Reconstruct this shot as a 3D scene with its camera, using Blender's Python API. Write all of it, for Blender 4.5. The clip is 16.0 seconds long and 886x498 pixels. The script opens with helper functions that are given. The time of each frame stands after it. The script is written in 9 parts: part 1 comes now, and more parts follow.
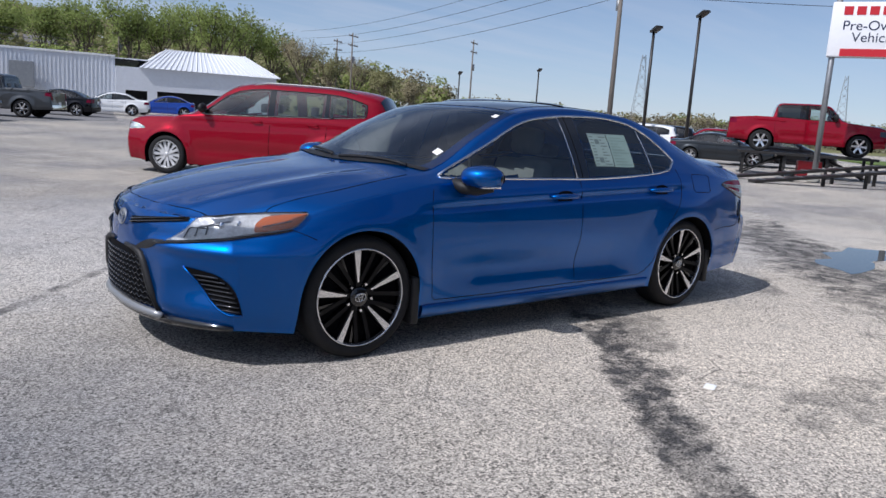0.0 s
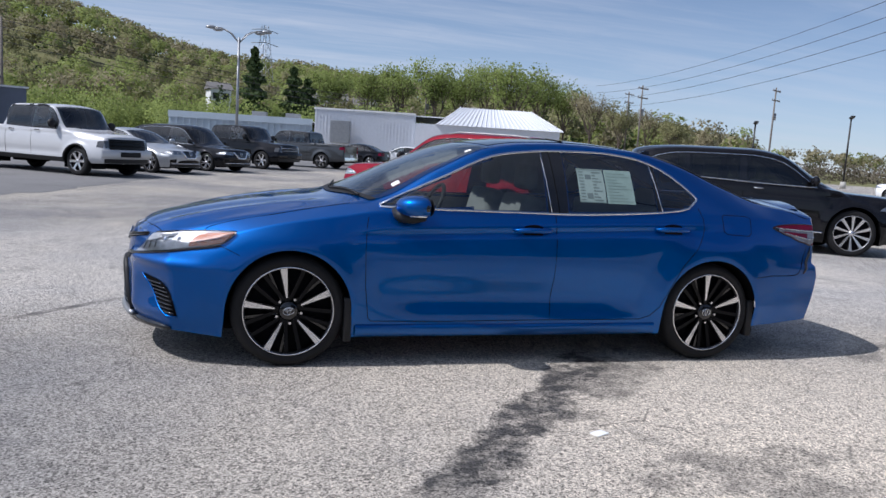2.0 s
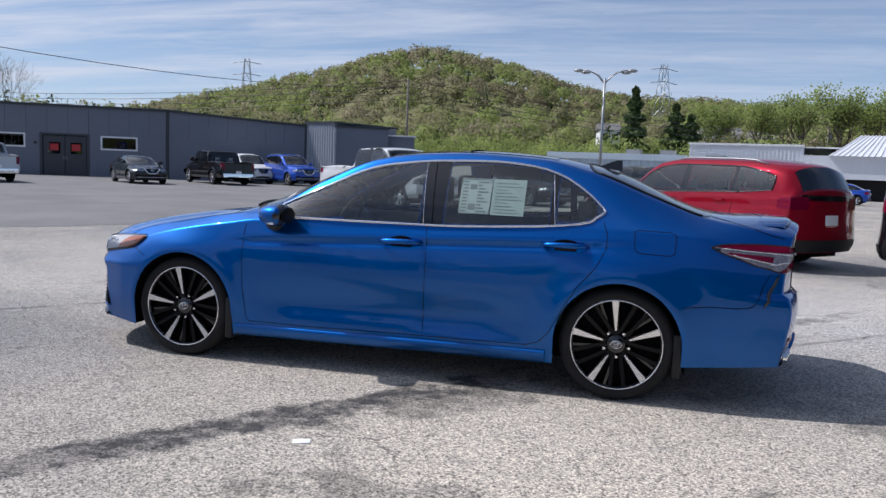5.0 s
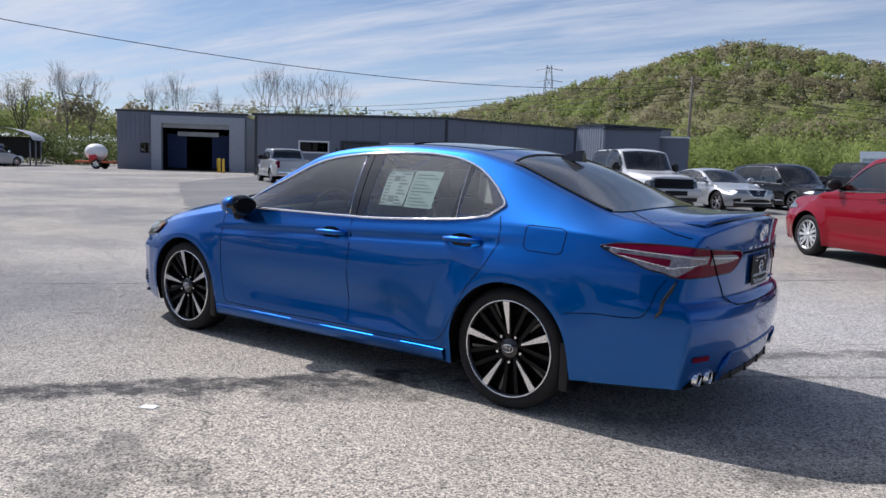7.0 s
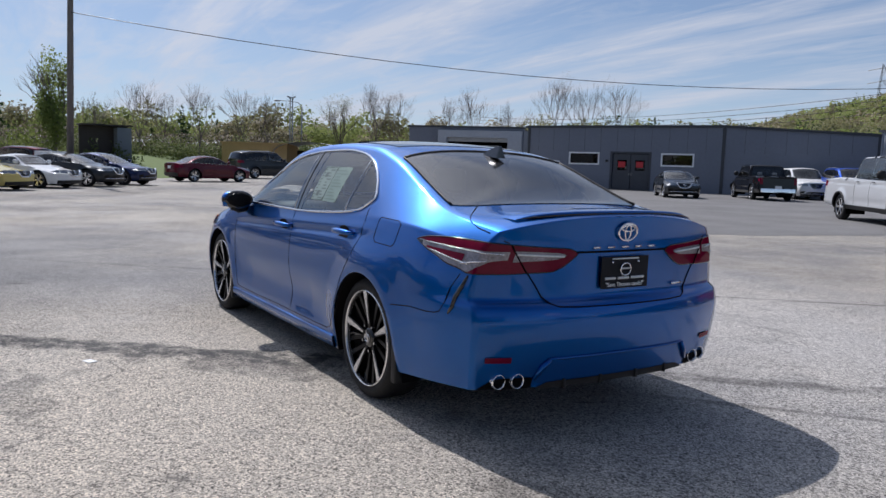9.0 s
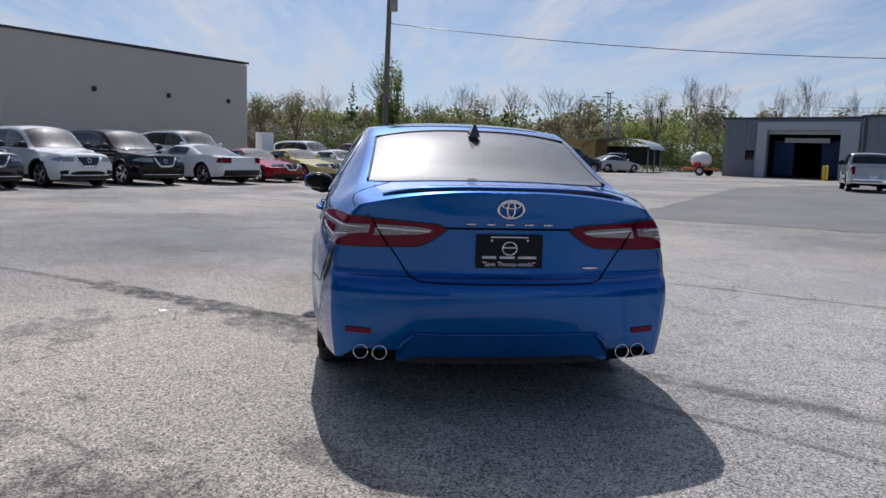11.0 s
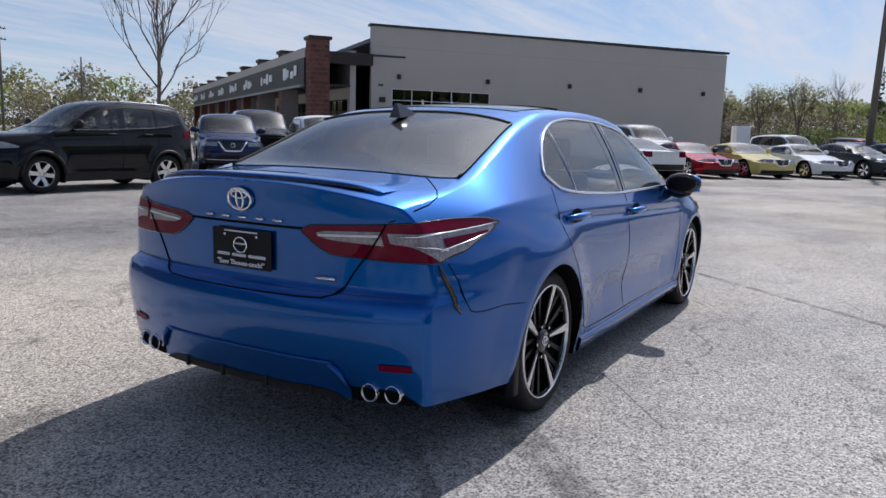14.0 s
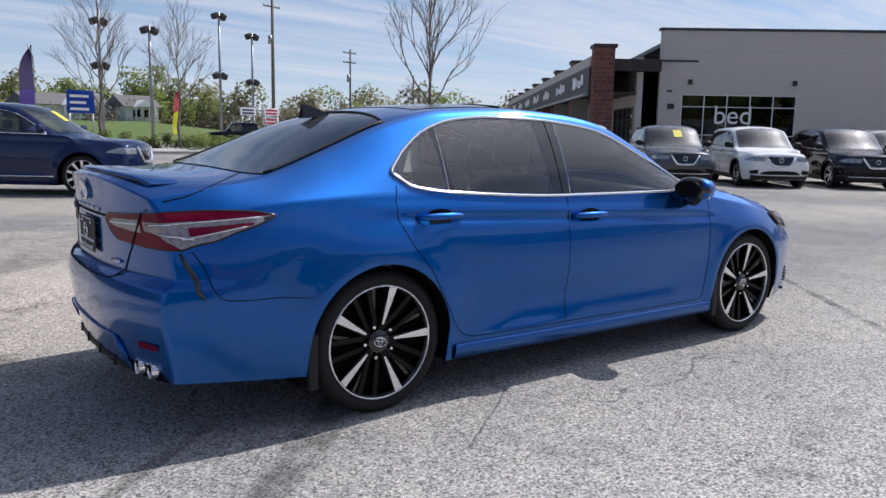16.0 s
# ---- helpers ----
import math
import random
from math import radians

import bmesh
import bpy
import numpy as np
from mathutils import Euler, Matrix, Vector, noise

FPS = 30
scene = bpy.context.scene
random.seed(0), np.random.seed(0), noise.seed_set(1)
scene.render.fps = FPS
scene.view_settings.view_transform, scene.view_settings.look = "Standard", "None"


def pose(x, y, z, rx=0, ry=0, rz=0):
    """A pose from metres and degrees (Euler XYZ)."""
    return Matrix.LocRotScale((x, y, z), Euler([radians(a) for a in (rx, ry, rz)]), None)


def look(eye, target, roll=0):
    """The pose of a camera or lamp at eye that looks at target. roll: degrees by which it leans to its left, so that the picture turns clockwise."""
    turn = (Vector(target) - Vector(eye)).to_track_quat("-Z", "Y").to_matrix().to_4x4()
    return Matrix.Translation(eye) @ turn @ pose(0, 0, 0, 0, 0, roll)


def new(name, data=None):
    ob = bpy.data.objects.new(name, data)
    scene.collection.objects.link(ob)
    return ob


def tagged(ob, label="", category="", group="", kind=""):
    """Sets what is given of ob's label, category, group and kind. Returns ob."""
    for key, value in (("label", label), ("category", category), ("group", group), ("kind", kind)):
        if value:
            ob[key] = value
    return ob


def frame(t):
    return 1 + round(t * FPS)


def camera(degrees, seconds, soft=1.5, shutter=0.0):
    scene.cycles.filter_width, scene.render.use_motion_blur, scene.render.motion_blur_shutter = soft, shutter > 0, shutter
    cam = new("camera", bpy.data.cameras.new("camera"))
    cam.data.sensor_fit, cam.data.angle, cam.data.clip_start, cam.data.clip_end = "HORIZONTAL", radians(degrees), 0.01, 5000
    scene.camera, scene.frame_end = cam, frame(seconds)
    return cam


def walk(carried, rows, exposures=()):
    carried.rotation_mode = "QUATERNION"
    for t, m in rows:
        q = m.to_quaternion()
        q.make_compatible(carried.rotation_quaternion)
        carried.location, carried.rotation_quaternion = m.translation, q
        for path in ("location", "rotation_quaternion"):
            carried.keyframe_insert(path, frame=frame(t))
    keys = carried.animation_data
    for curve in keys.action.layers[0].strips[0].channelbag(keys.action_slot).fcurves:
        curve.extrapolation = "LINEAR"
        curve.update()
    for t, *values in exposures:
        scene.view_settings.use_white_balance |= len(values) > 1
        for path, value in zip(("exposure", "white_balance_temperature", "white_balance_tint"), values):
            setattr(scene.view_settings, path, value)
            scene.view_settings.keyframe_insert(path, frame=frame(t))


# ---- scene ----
cam = camera(60.1, 16.0)
PATH = [
    (0, (-3.551, -4.234, 1.307), (-2.321, -2.694, 0.967), 3.9),
    (0.5, (-3.148, -4.587, 1.292), (-2.077, -2.929, 0.97), 4.3),
    (1, (-2.716, -4.933, 1.297), (-1.828, -3.165, 1.006), 4.2),
    (1.5, (-2.278, -5.212, 1.317), (-1.561, -3.366, 1.04), 4.1),
    (2, (-1.795, -5.35, 1.324), (-1.241, -3.445, 1.069), 3.6),
    (2.5, (-1.24, -5.516, 1.322), (-0.86, -3.567, 1.088), 3.0),
    (3, (-0.704, -5.573, 1.298), (-0.481, -3.598, 1.079), 2.7),
    (5.5, (2.0, -5.235, 1.311), (1.348, -3.355, 1.112), 2.2),
    (6, (2.547, -5.017, 1.31), (1.713, -3.211, 1.102), 2.1),
    (6.5, (3.025, -4.702, 1.296), (2.02, -2.987, 1.077), 2.1),
    (7, (3.482, -4.362, 1.315), (2.315, -2.753, 1.091), 1.9),
    (7.5, (3.928, -3.98, 1.3), (2.614, -2.49, 1.072), 1.8),
    (8, (4.345, -3.564, 1.314), (2.89, -2.21, 1.085), 1.7),
    (10.5, (5.888, -1.305, 1.249), (3.96, -0.825, 1.021), 1.8),
    (11, (5.915, -0.764, 1.249), (3.947, -0.507, 0.999), 1.6),
    (11.5, (5.815, -0.234, 1.254), (3.833, -0.199, 0.987), 1.8),
    (12, (5.688, 0.313, 1.261), (3.716, 0.13, 0.978), 1.4),
    (12.5, (5.455, 0.805, 1.254), (3.515, 0.416, 0.963), 1.4),
    (13, (5.235, 1.304, 1.264), (3.349, 0.706, 0.969), 1.4),
    (13.5, (4.963, 1.767, 1.261), (3.153, 0.969, 0.965), 1.6),
    (14, (4.646, 2.193, 1.276), (2.934, 1.203, 0.976), 1.7),
    (14.5, (4.301, 2.617, 1.283), (2.709, 1.445, 0.979), 1.5),
    (15, (3.938, 2.998, 1.281), (2.481, 1.661, 0.977), 1.2),
    (15.5, (3.58, 3.419, 1.284), (2.27, 1.938, 0.982), 1.0),
    (16, (3.172, 3.788, 1.273), (2.012, 2.186, 0.978), 1.1),
]
from mathutils.bvhtree import BVHTree

walk_rows = [(t, look(eye, target, roll)) for t, eye, target, roll in PATH]
walk(cam, walk_rows, [(0.0, 0.0, 5940.0, 15.0), (2.5, 0.08, 5920.0, 15.0), (6.5, 0.12, 6040.0, 15.0), (8.2, 0.0, 6080.0, 15.0), (10.6, -0.14, 6120.0, 15.0), (12.4, -0.12, 6120.0, 15.0), (14.2, 0.05, 6120.0, 15.0), (16.0, 0.15, 6120.0, 15.0)])

# ---- world and sun ----
SUN_TO = Vector((-0.638, -0.025, 0.770)).normalized()


def node(nt, kind, **values):
    n = nt.nodes.new(kind)
    for key, value in values.items():
        n.inputs[key.replace("_", " ")].default_value = value
    return n


def make_world():
    w = bpy.data.worlds.new("sky")
    scene.world = w
    w.use_nodes = True
    nt = w.node_tree
    nt.nodes.clear()
    sky = nt.nodes.new("ShaderNodeTexSky")
    sky.sky_type, sky.sun_disc = "NISHITA", False
    sky.sun_elevation = math.asin(SUN_TO.z)
    sky.sun_rotation = math.atan2(SUN_TO.x, SUN_TO.y)
    sky.altitude = 1200.0
    sky.air_density, sky.dust_density, sky.ozone_density = 1.0, 0.08, 2.2
    coord = nt.nodes.new("ShaderNodeTexCoord")
    way = nt.nodes.new("ShaderNodeSeparateXYZ")
    nt.links.new(coord.outputs["Generated"], way.inputs[0])

    def maths(op, a, b, c=None, clamp=False):
        n = nt.nodes.new("ShaderNodeMath")
        n.operation, n.use_clamp = op, clamp
        for k, v in enumerate((a, b, c)):
            if isinstance(v, (int, float)):
                n.inputs[k].default_value = v
            elif v is not None:
                nt.links.new(v, n.inputs[k])
        return n.outputs[0]

    # high cirrus as a flat layer, drawn out along the wind
    up = maths("ADD", maths("MAXIMUM", way.outputs["Z"], 0.0), 0.07)
    layer = nt.nodes.new("ShaderNodeCombineXYZ")
    nt.links.new(maths("DIVIDE", way.outputs["X"], up), layer.inputs["X"])
    nt.links.new(maths("DIVIDE", way.outputs["Y"], up), layer.inputs["Y"])

    def cirrus(turn, stretch, scale, lo, hi, seed, distort=0.4):
        flat = nt.nodes.new("ShaderNodeMapping")
        flat.inputs["Rotation"].default_value = (0, 0, radians(turn))
        flat.inputs["Scale"].default_value = stretch
        flat.inputs["Location"].default_value = (seed, seed * 0.7, 0)
        nt.links.new(layer.outputs[0], flat.inputs["Vector"])
        n = node(nt, "ShaderNodeTexNoise", Scale=scale, Detail=10.0, Roughness=0.62, Distortion=distort)
        nt.links.new(flat.outputs["Vector"], n.inputs["Vector"])
        r = nt.nodes.new("ShaderNodeMapRange")
        r.inputs["From Min"].default_value, r.inputs["From Max"].default_value = lo, hi
        nt.links.new(n.outputs["Fac"], r.inputs["Value"])
        return r.outputs["Result"]

    low_haze = maths("POWER", maths("SUBTRACT", 1.0, maths("DIVIDE", maths("MAXIMUM", way.outputs["Z"], 0.0), 0.42), clamp=True), 1.6)
    hazed = nt.nodes.new("ShaderNodeMix")
    hazed.data_type = "RGBA"
    hazed.inputs["B"].default_value = (6.4, 7.8, 9.6, 1)
    nt.links.new(maths("MULTIPLY", low_haze, 0.52), hazed.inputs["Factor"])
    nt.links.new(sky.outputs["Color"], hazed.inputs["A"])
    streaks = cirrus(-62, (0.22, 1.5, 1.0), 0.9, 0.44, 0.64, 3.0)
    wisps = cirrus(-50, (0.5, 1.6, 1.0), 2.6, 0.46, 0.72, 8.0, 0.9)
    veil = cirrus(-40, (0.6, 0.9, 1.0), 0.35, 0.40, 0.66, 5.0, 0.2)
    side = maths("MULTIPLY_ADD", way.outputs["X"], -0.55, 0.55, clamp=True)
    total = maths("MULTIPLY", maths("MULTIPLY_ADD", wisps, 0.45, maths("MULTIPLY", streaks, 0.9)), maths("MULTIPLY_ADD", side, 0.95, 0.08))
    total = maths("ADD", total, maths("MULTIPLY", maths("MULTIPLY", veil, 0.12), side), clamp=True)
    near = nt.nodes.new("ShaderNodeVectorMath")
    near.operation = "DOT_PRODUCT"
    near.inputs[1].default_value = SUN_TO
    nt.links.new(coord.outputs["Generated"], near.inputs[0])
    glow = maths("POWER", maths("MAXIMUM", near.outputs["Value"], 0.0), 9.0)
    amount = nt.nodes.new("ShaderNodeMapRange")
    amount.inputs["To Max"].default_value = 0.85
    nt.links.new(total, amount.inputs["Value"])
    mix = nt.nodes.new("ShaderNodeMix")
    mix.data_type = "RGBA"
    mix.inputs["B"].default_value = (7.8, 8.2, 8.8, 1)
    nt.links.new(amount.outputs["Result"], mix.inputs["Factor"])
    nt.links.new(hazed.outputs["Result"], mix.inputs["A"])
    veiled = nt.nodes.new("ShaderNodeMix")
    veiled.data_type, veiled.blend_type = "RGBA", "ADD"
    veiled.inputs["B"].default_value = (11.0, 11.0, 10.9, 1)
    nt.links.new(glow, veiled.inputs["Factor"])
    nt.links.new(mix.outputs["Result"], veiled.inputs["A"])
    bg = node(nt, "ShaderNodeBackground", Strength=0.078)
    out = nt.nodes.new("ShaderNodeOutputWorld")
    nt.links.new(veiled.outputs["Result"], bg.inputs["Color"])
    nt.links.new(bg.outputs["Background"], out.inputs["Surface"])


make_world()
sun_data = bpy.data.lights.new("sun", "SUN")
sun_data.energy, sun_data.angle, sun_data.color = 3.9, radians(0.6), (1.0, 0.95, 0.88)
sun = new("sun", sun_data)
sun.matrix_world = look(tuple(SUN_TO * 200), (0, 0, 0))


# ---- materials ----
def surface(name, color, rough=0.5, metal=0.0, vary=0.15, scale=8.0, bump=0.0, fine=None, coat=0.0, island=0.0, tones=None, stretch=None, spec=0.5, each=0.0):
    """A surface with colour that varies at two scales, and relief."""
    m = bpy.data.materials.new(name)
    m.use_nodes = True
    nt = m.node_tree
    b = nt.nodes["Principled BSDF"]
    b.inputs["Roughness"].default_value, b.inputs["Metallic"].default_value = rough, metal
    b.inputs["Specular IOR Level"].default_value = spec
    b.inputs["Coat Weight"].default_value, b.inputs["Coat Roughness"].default_value = coat, 0.02
    coord = nt.nodes.new("ShaderNodeTexCoord")
    place = nt.nodes.new("ShaderNodeMapping")
    if stretch:
        place.inputs["Scale"].default_value = stretch
    nt.links.new(coord.outputs["Object"], place.inputs["Vector"])
    big = node(nt, "ShaderNodeTexNoise", Scale=scale, Detail=4.0, Roughness=0.6)
    small = node(nt, "ShaderNodeTexNoise", Scale=fine or scale * 9, Detail=3.0, Roughness=0.6)
    for n in (big, small):
        nt.links.new(place.outputs["Vector"], n.inputs["Vector"])
    add = nt.nodes.new("ShaderNodeMath")
    add.operation = "ADD"
    nt.links.new(big.outputs["Fac"], add.inputs[0])
    nt.links.new(small.outputs["Fac"], add.inputs[1])
    half = nt.nodes.new("ShaderNodeMath")
    half.operation = "MULTIPLY_ADD"
    half.inputs[1].default_value, half.inputs[2].default_value = 0.5, 0.0
    nt.links.new(add.outputs[0], half.inputs[0])
    value = half.outputs[0]
    if island or each:
        if island:
            geo = nt.nodes.new("ShaderNodeNewGeometry")
            source = geo.outputs["Random Per Island"]
        else:
            geo = nt.nodes.new("ShaderNodeObjectInfo")
            source = geo.outputs["Random"]
        blend = nt.nodes.new("ShaderNodeMix")
        blend.inputs["Factor"].default_value = island or each
        nt.links.new(value, blend.inputs["A"])
        nt.links.new(source, blend.inputs["B"])
        value = blend.outputs["Result"]
    ramp = nt.nodes.new("ShaderNodeValToRGB")
    if tones:
        while len(ramp.color_ramp.elements) < len(tones):
            ramp.color_ramp.elements.new(0.5)
        for k, tone in enumerate(tones):
            e = ramp.color_ramp.elements[k]
            e.position, e.color = 0.25 + 0.5 * k / (len(tones) - 1), (*tone, 1)
    else:
        lo, hi = [max(0.0, 1 - vary), 1 + vary]
        for e, k, at in zip(ramp.color_ramp.elements, (lo, hi), (0.28, 0.72)):
            e.position, e.color = at, (*[min(1.0, c * k) for c in color], 1)
    nt.links.new(value, ramp.inputs["Fac"])
    nt.links.new(ramp.outputs["Color"], b.inputs["Base Color"])
    if bump:
        bm_ = node(nt, "ShaderNodeBump", Strength=bump, Distance=0.01)
        nt.links.new(small.outputs["Fac"], bm_.inputs["Height"])
        nt.links.new(bm_.outputs["Normal"], b.inputs["Normal"])
    return m


def leaves(name, tones, scale, mix=0.35, patch=0.35):
    """Thin leaves: tone varies by patch and by leaf, and part of the light shines through."""
    m = surface(name, tones[0], 0.75, scale=scale, fine=scale * 7, island=patch, tones=tones, spec=0.25)
    nt = m.node_tree
    b, out = nt.nodes["Principled BSDF"], nt.nodes["Material Output"]
    ramp = next(n for n in nt.nodes if n.type == "VALTORGB")
    thin = nt.nodes.new("ShaderNodeBsdfTranslucent")
    nt.links.new(ramp.outputs["Color"], thin.inputs["Color"])
    both = nt.nodes.new("ShaderNodeMixShader")
    both.inputs["Fac"].default_value = mix
    nt.links.new(b.outputs["BSDF"], both.inputs[1])
    nt.links.new(thin.outputs["BSDF"], both.inputs[2])
    nt.links.new(both.outputs["Shader"], out.inputs["Surface"])
    return m


def car_paint(name, color, metal=0.35, rough=0.32):
    m = surface(name, color, rough, metal, vary=0.06, scale=1.5, fine=900.0, coat=1.0, spec=0.0)
    return m


def glass(name, tint, rough=0.0, ior=1.5, haze=0.0):
    """A thin tinted pane: it lets tinted light through and mirrors by its gloss."""
    m = bpy.data.materials.new(name)
    m.use_nodes = True
    nt = m.node_tree
    nt.nodes.clear()
    clear = node(nt, "ShaderNodeBsdfTransparent", Color=(*tint, 1))
    shine = node(nt, "ShaderNodeBsdfGlossy", Roughness=rough, Color=(1, 1, 1, 1))
    facing = node(nt, "ShaderNodeFresnel", IOR=ior)
    mix = nt.nodes.new("ShaderNodeMixShader")
    out = nt.nodes.new("ShaderNodeOutputMaterial")
    nt.links.new(facing.outputs["Fac"], mix.inputs["Fac"])
    nt.links.new(clear.outputs["BSDF"], mix.inputs[1])
    nt.links.new(shine.outputs["BSDF"], mix.inputs[2])
    if haze:
        film = node(nt, "ShaderNodeBsdfGlossy", Roughness=0.42, Color=(1, 1, 1, 1))
        over = nt.nodes.new("ShaderNodeMixShader")
        over.inputs["Fac"].default_value = haze
        nt.links.new(mix.outputs["Shader"], over.inputs[1])
        nt.links.new(film.outputs["BSDF"], over.inputs[2])
        nt.links.new(over.outputs["Shader"], out.inputs["Surface"])
    else:
        nt.links.new(mix.outputs["Shader"], out.inputs["Surface"])
    return m


BLUE = car_paint("blue_metallic_paint", (0.0, 0.099, 0.385), metal=0.97, rough=0.27)
BLUE.node_tree.nodes["Principled BSDF"].inputs["Coat IOR"].default_value = 1.42


def flake(m, rough, share):
    """Adds a second, broader sheen of the metal flakes under the same clear coat."""
    nt = m.node_tree
    b, out = nt.nodes["Principled BSDF"], nt.nodes["Material Output"]
    wide = nt.nodes.new("ShaderNodeBsdfPrincipled")
    for key in ("Metallic", "Specular IOR Level", "Coat Weight", "Coat Roughness", "Coat IOR"):
        wide.inputs[key].default_value = b.inputs[key].default_value
    wide.inputs["Roughness"].default_value = rough
    nt.links.new(b.inputs["Base Color"].links[0].from_socket, wide.inputs["Base Color"])
    both = nt.nodes.new("ShaderNodeMixShader")
    both.inputs["Fac"].default_value = share
    nt.links.new(b.outputs["BSDF"], both.inputs[1])
    nt.links.new(wide.outputs["BSDF"], both.inputs[2])
    nt.links.new(both.outputs["Shader"], out.inputs["Surface"])


flake(BLUE, 0.50, 0.65)
PAINTS = {
    "red": car_paint("red_paint", (0.25, 0.004, 0.016), 0.2),
    "black": car_paint("black_paint", (0.008, 0.008, 0.01), 0.1),
    "white": car_paint("white_paint", (0.82, 0.83, 0.83), 0.0),
    "pearl": car_paint("pearl_white_paint", (0.60, 0.61, 0.62), 0.1),
    "silver": car_paint("silver_paint", (0.46, 0.48, 0.5), 0.5),
    "grey": car_paint("grey_paint", (0.07, 0.075, 0.08), 0.4),
    "navy": car_paint("navy_paint", (0.012, 0.022, 0.075), 0.3),
    "blue": car_paint("bright_blue_paint", (0.02, 0.07, 0.38), 0.2),
    "maroon": car_paint("maroon_paint", (0.085, 0.007, 0.016), 0.2),
    "yellow": car_paint("pale_yellow_paint", (0.62, 0.52, 0.18), 0.0),
    "charcoal": car_paint("charcoal_paint", (0.03, 0.034, 0.038), 0.4),
}
for key in ("black", "charcoal", "navy", "red", "maroon"):
    PAINTS[key].node_tree.nodes["Principled BSDF"].inputs["Coat IOR"].default_value = 1.4
TINT = glass("tinted_glass", (0.72, 0.78, 0.76), 0.0, 1.75, 0.010)
DARK_TINT = glass("dark_tinted_glass", (0.17, 0.185, 0.185), 0.0, 1.62, 0.006)
SHIELD = glass("hero_windshield", (0.60, 0.66, 0.66), 0.0, 1.75, 0.02)
DUSTY = glass("dusty_windshield", (0.34, 0.37, 0.37), 0.0, 1.6, 0.03)
LENS = glass("lamp_lens", (0.95, 0.96, 0.97))
RED_LENS = surface("red_lamp_lens", (0.15, 0.002, 0.022), 0.3, vary=0.25, scale=30, coat=0.4, spec=0.0)
DARK_LENS = surface("smoked_lamp_lens", (0.07, 0.074, 0.08), 0.22, 0.5, vary=0.5, scale=22, fine=90, coat=0.8)
AMBER = surface("amber_lens", (0.45, 0.10, 0.012), 0.3, vary=0.2, scale=30, coat=1.0)
CLEAR_LENS = surface("clear_lamp_lens", (0.31, 0.325, 0.34), 0.25, 0.75, vary=0.5, scale=26, fine=120, bump=0.6, coat=0.8)
TAIL_CLEAR = surface("clear_tail_lens", (0.27, 0.25, 0.27), 0.3, 0.6, vary=0.7, scale=30, fine=110, bump=0.6, coat=0.8)
HOUSING = surface("lamp_housing", (0.20, 0.205, 0.22), 0.3, 0.7, vary=0.4, scale=30, coat=1.0)
REFLECTOR = surface("silver_lamp_reflector", (0.60, 0.61, 0.62), 0.32, 0.35, vary=0.35, scale=18, fine=70, bump=0.4, coat=0.6)
CHROME = surface("chrome", (0.82, 0.83, 0.85), 0.07, 1.0, vary=0.04)
SILVER = surface("machined_aluminium", (0.78, 0.78, 0.79), 0.22, 0.9, vary=0.05)
CHALK = surface("silver_wheel_cover_paint", (0.58, 0.59, 0.60), 0.35, 0.2, vary=0.08, coat=0.3)
GLOSS_BLACK = surface("gloss_black", (0.006, 0.006, 0.007), 0.1, vary=0.2, coat=0.6)
SATIN_BLACK = surface("satin_black", (0.005, 0.005, 0.006), 0.32, vary=0.2, spec=0.18)
PLASTIC = surface("black_plastic", (0.014, 0.014, 0.015), 0.55, vary=0.25, scale=20, bump=0.1, spec=0.35)
# Near-black that paints in the shade of gaps, slots, wheel wells and undersides.
SHADOW_GAP = surface("gap_shade", (0.004, 0.004, 0.005), 0.8, vary=0.1, spec=0.1)
RUBBER = surface("tyre_rubber", (0.013, 0.013, 0.014), 0.7, vary=0.3, scale=14, bump=0.25, spec=0.3)
TRIM_GREY = surface("grey_cloth", (0.32, 0.315, 0.305), 0.85, vary=0.2, scale=20, bump=0.3)
HEADLINER = surface("pale_headliner_cloth", (0.50, 0.49, 0.47), 0.9, vary=0.08, scale=20)
PAPER = surface("printed_paper", (0.21, 0.30, 0.275), 0.7, vary=0.1, scale=6)
WHITE_PAPER = surface("white_paper", (0.82, 0.83, 0.82), 0.7, vary=0.06)
INK = surface("ink", (0.08, 0.10, 0.11), 0.7, vary=0.2)
YELLOW_TAG = surface("yellow_tag", (0.85, 0.72, 0.04), 0.6, vary=0.05)
STEEL = surface("galvanised_steel", (0.32, 0.33, 0.34), 0.45, 0.7, vary=0.2, scale=6)
DARK_STEEL = surface("dark_bronze_metal", (0.03, 0.028, 0.027), 0.45, 0.3, vary=0.2, scale=6)
WOOD_POLE = surface("weathered_pole_wood", (0.17, 0.15, 0.13), 0.85, vary=0.35, scale=3, bump=0.5, stretch=(6, 6, 0.4))


# ---- mesh helpers ----
def part(name, bm, material, parent=None, label="", smooth=True):
    me = bpy.data.meshes.new(name)
    bm.normal_update()
    bm.to_mesh(me)
    bm.free()
    for mm in material if isinstance(material, (list, tuple)) else (material,):
        me.materials.append(mm)
    if smooth:
        me.polygons.foreach_set("use_smooth", [True] * len(me.polygons))
    ob = new(name, me)
    ob.parent = parent
    if label:
        ob["label"] = label
    return ob


def raw(name, verts, faces, material, parent=None, smooth=False):
    me = bpy.data.meshes.new(name)
    me.from_pydata(verts, [], faces)
    me.materials.append(material)
    if smooth:
        me.polygons.foreach_set("use_smooth", [True] * len(me.polygons))
    me.update()
    ob = new(name, me)
    ob.parent = parent
    return ob


def thing(name, m, label, category, group="", kind=""):
    e = new(name)
    e.matrix_world = m
    e.empty_display_size = 0.2
    return tagged(e, label, category, group, kind)


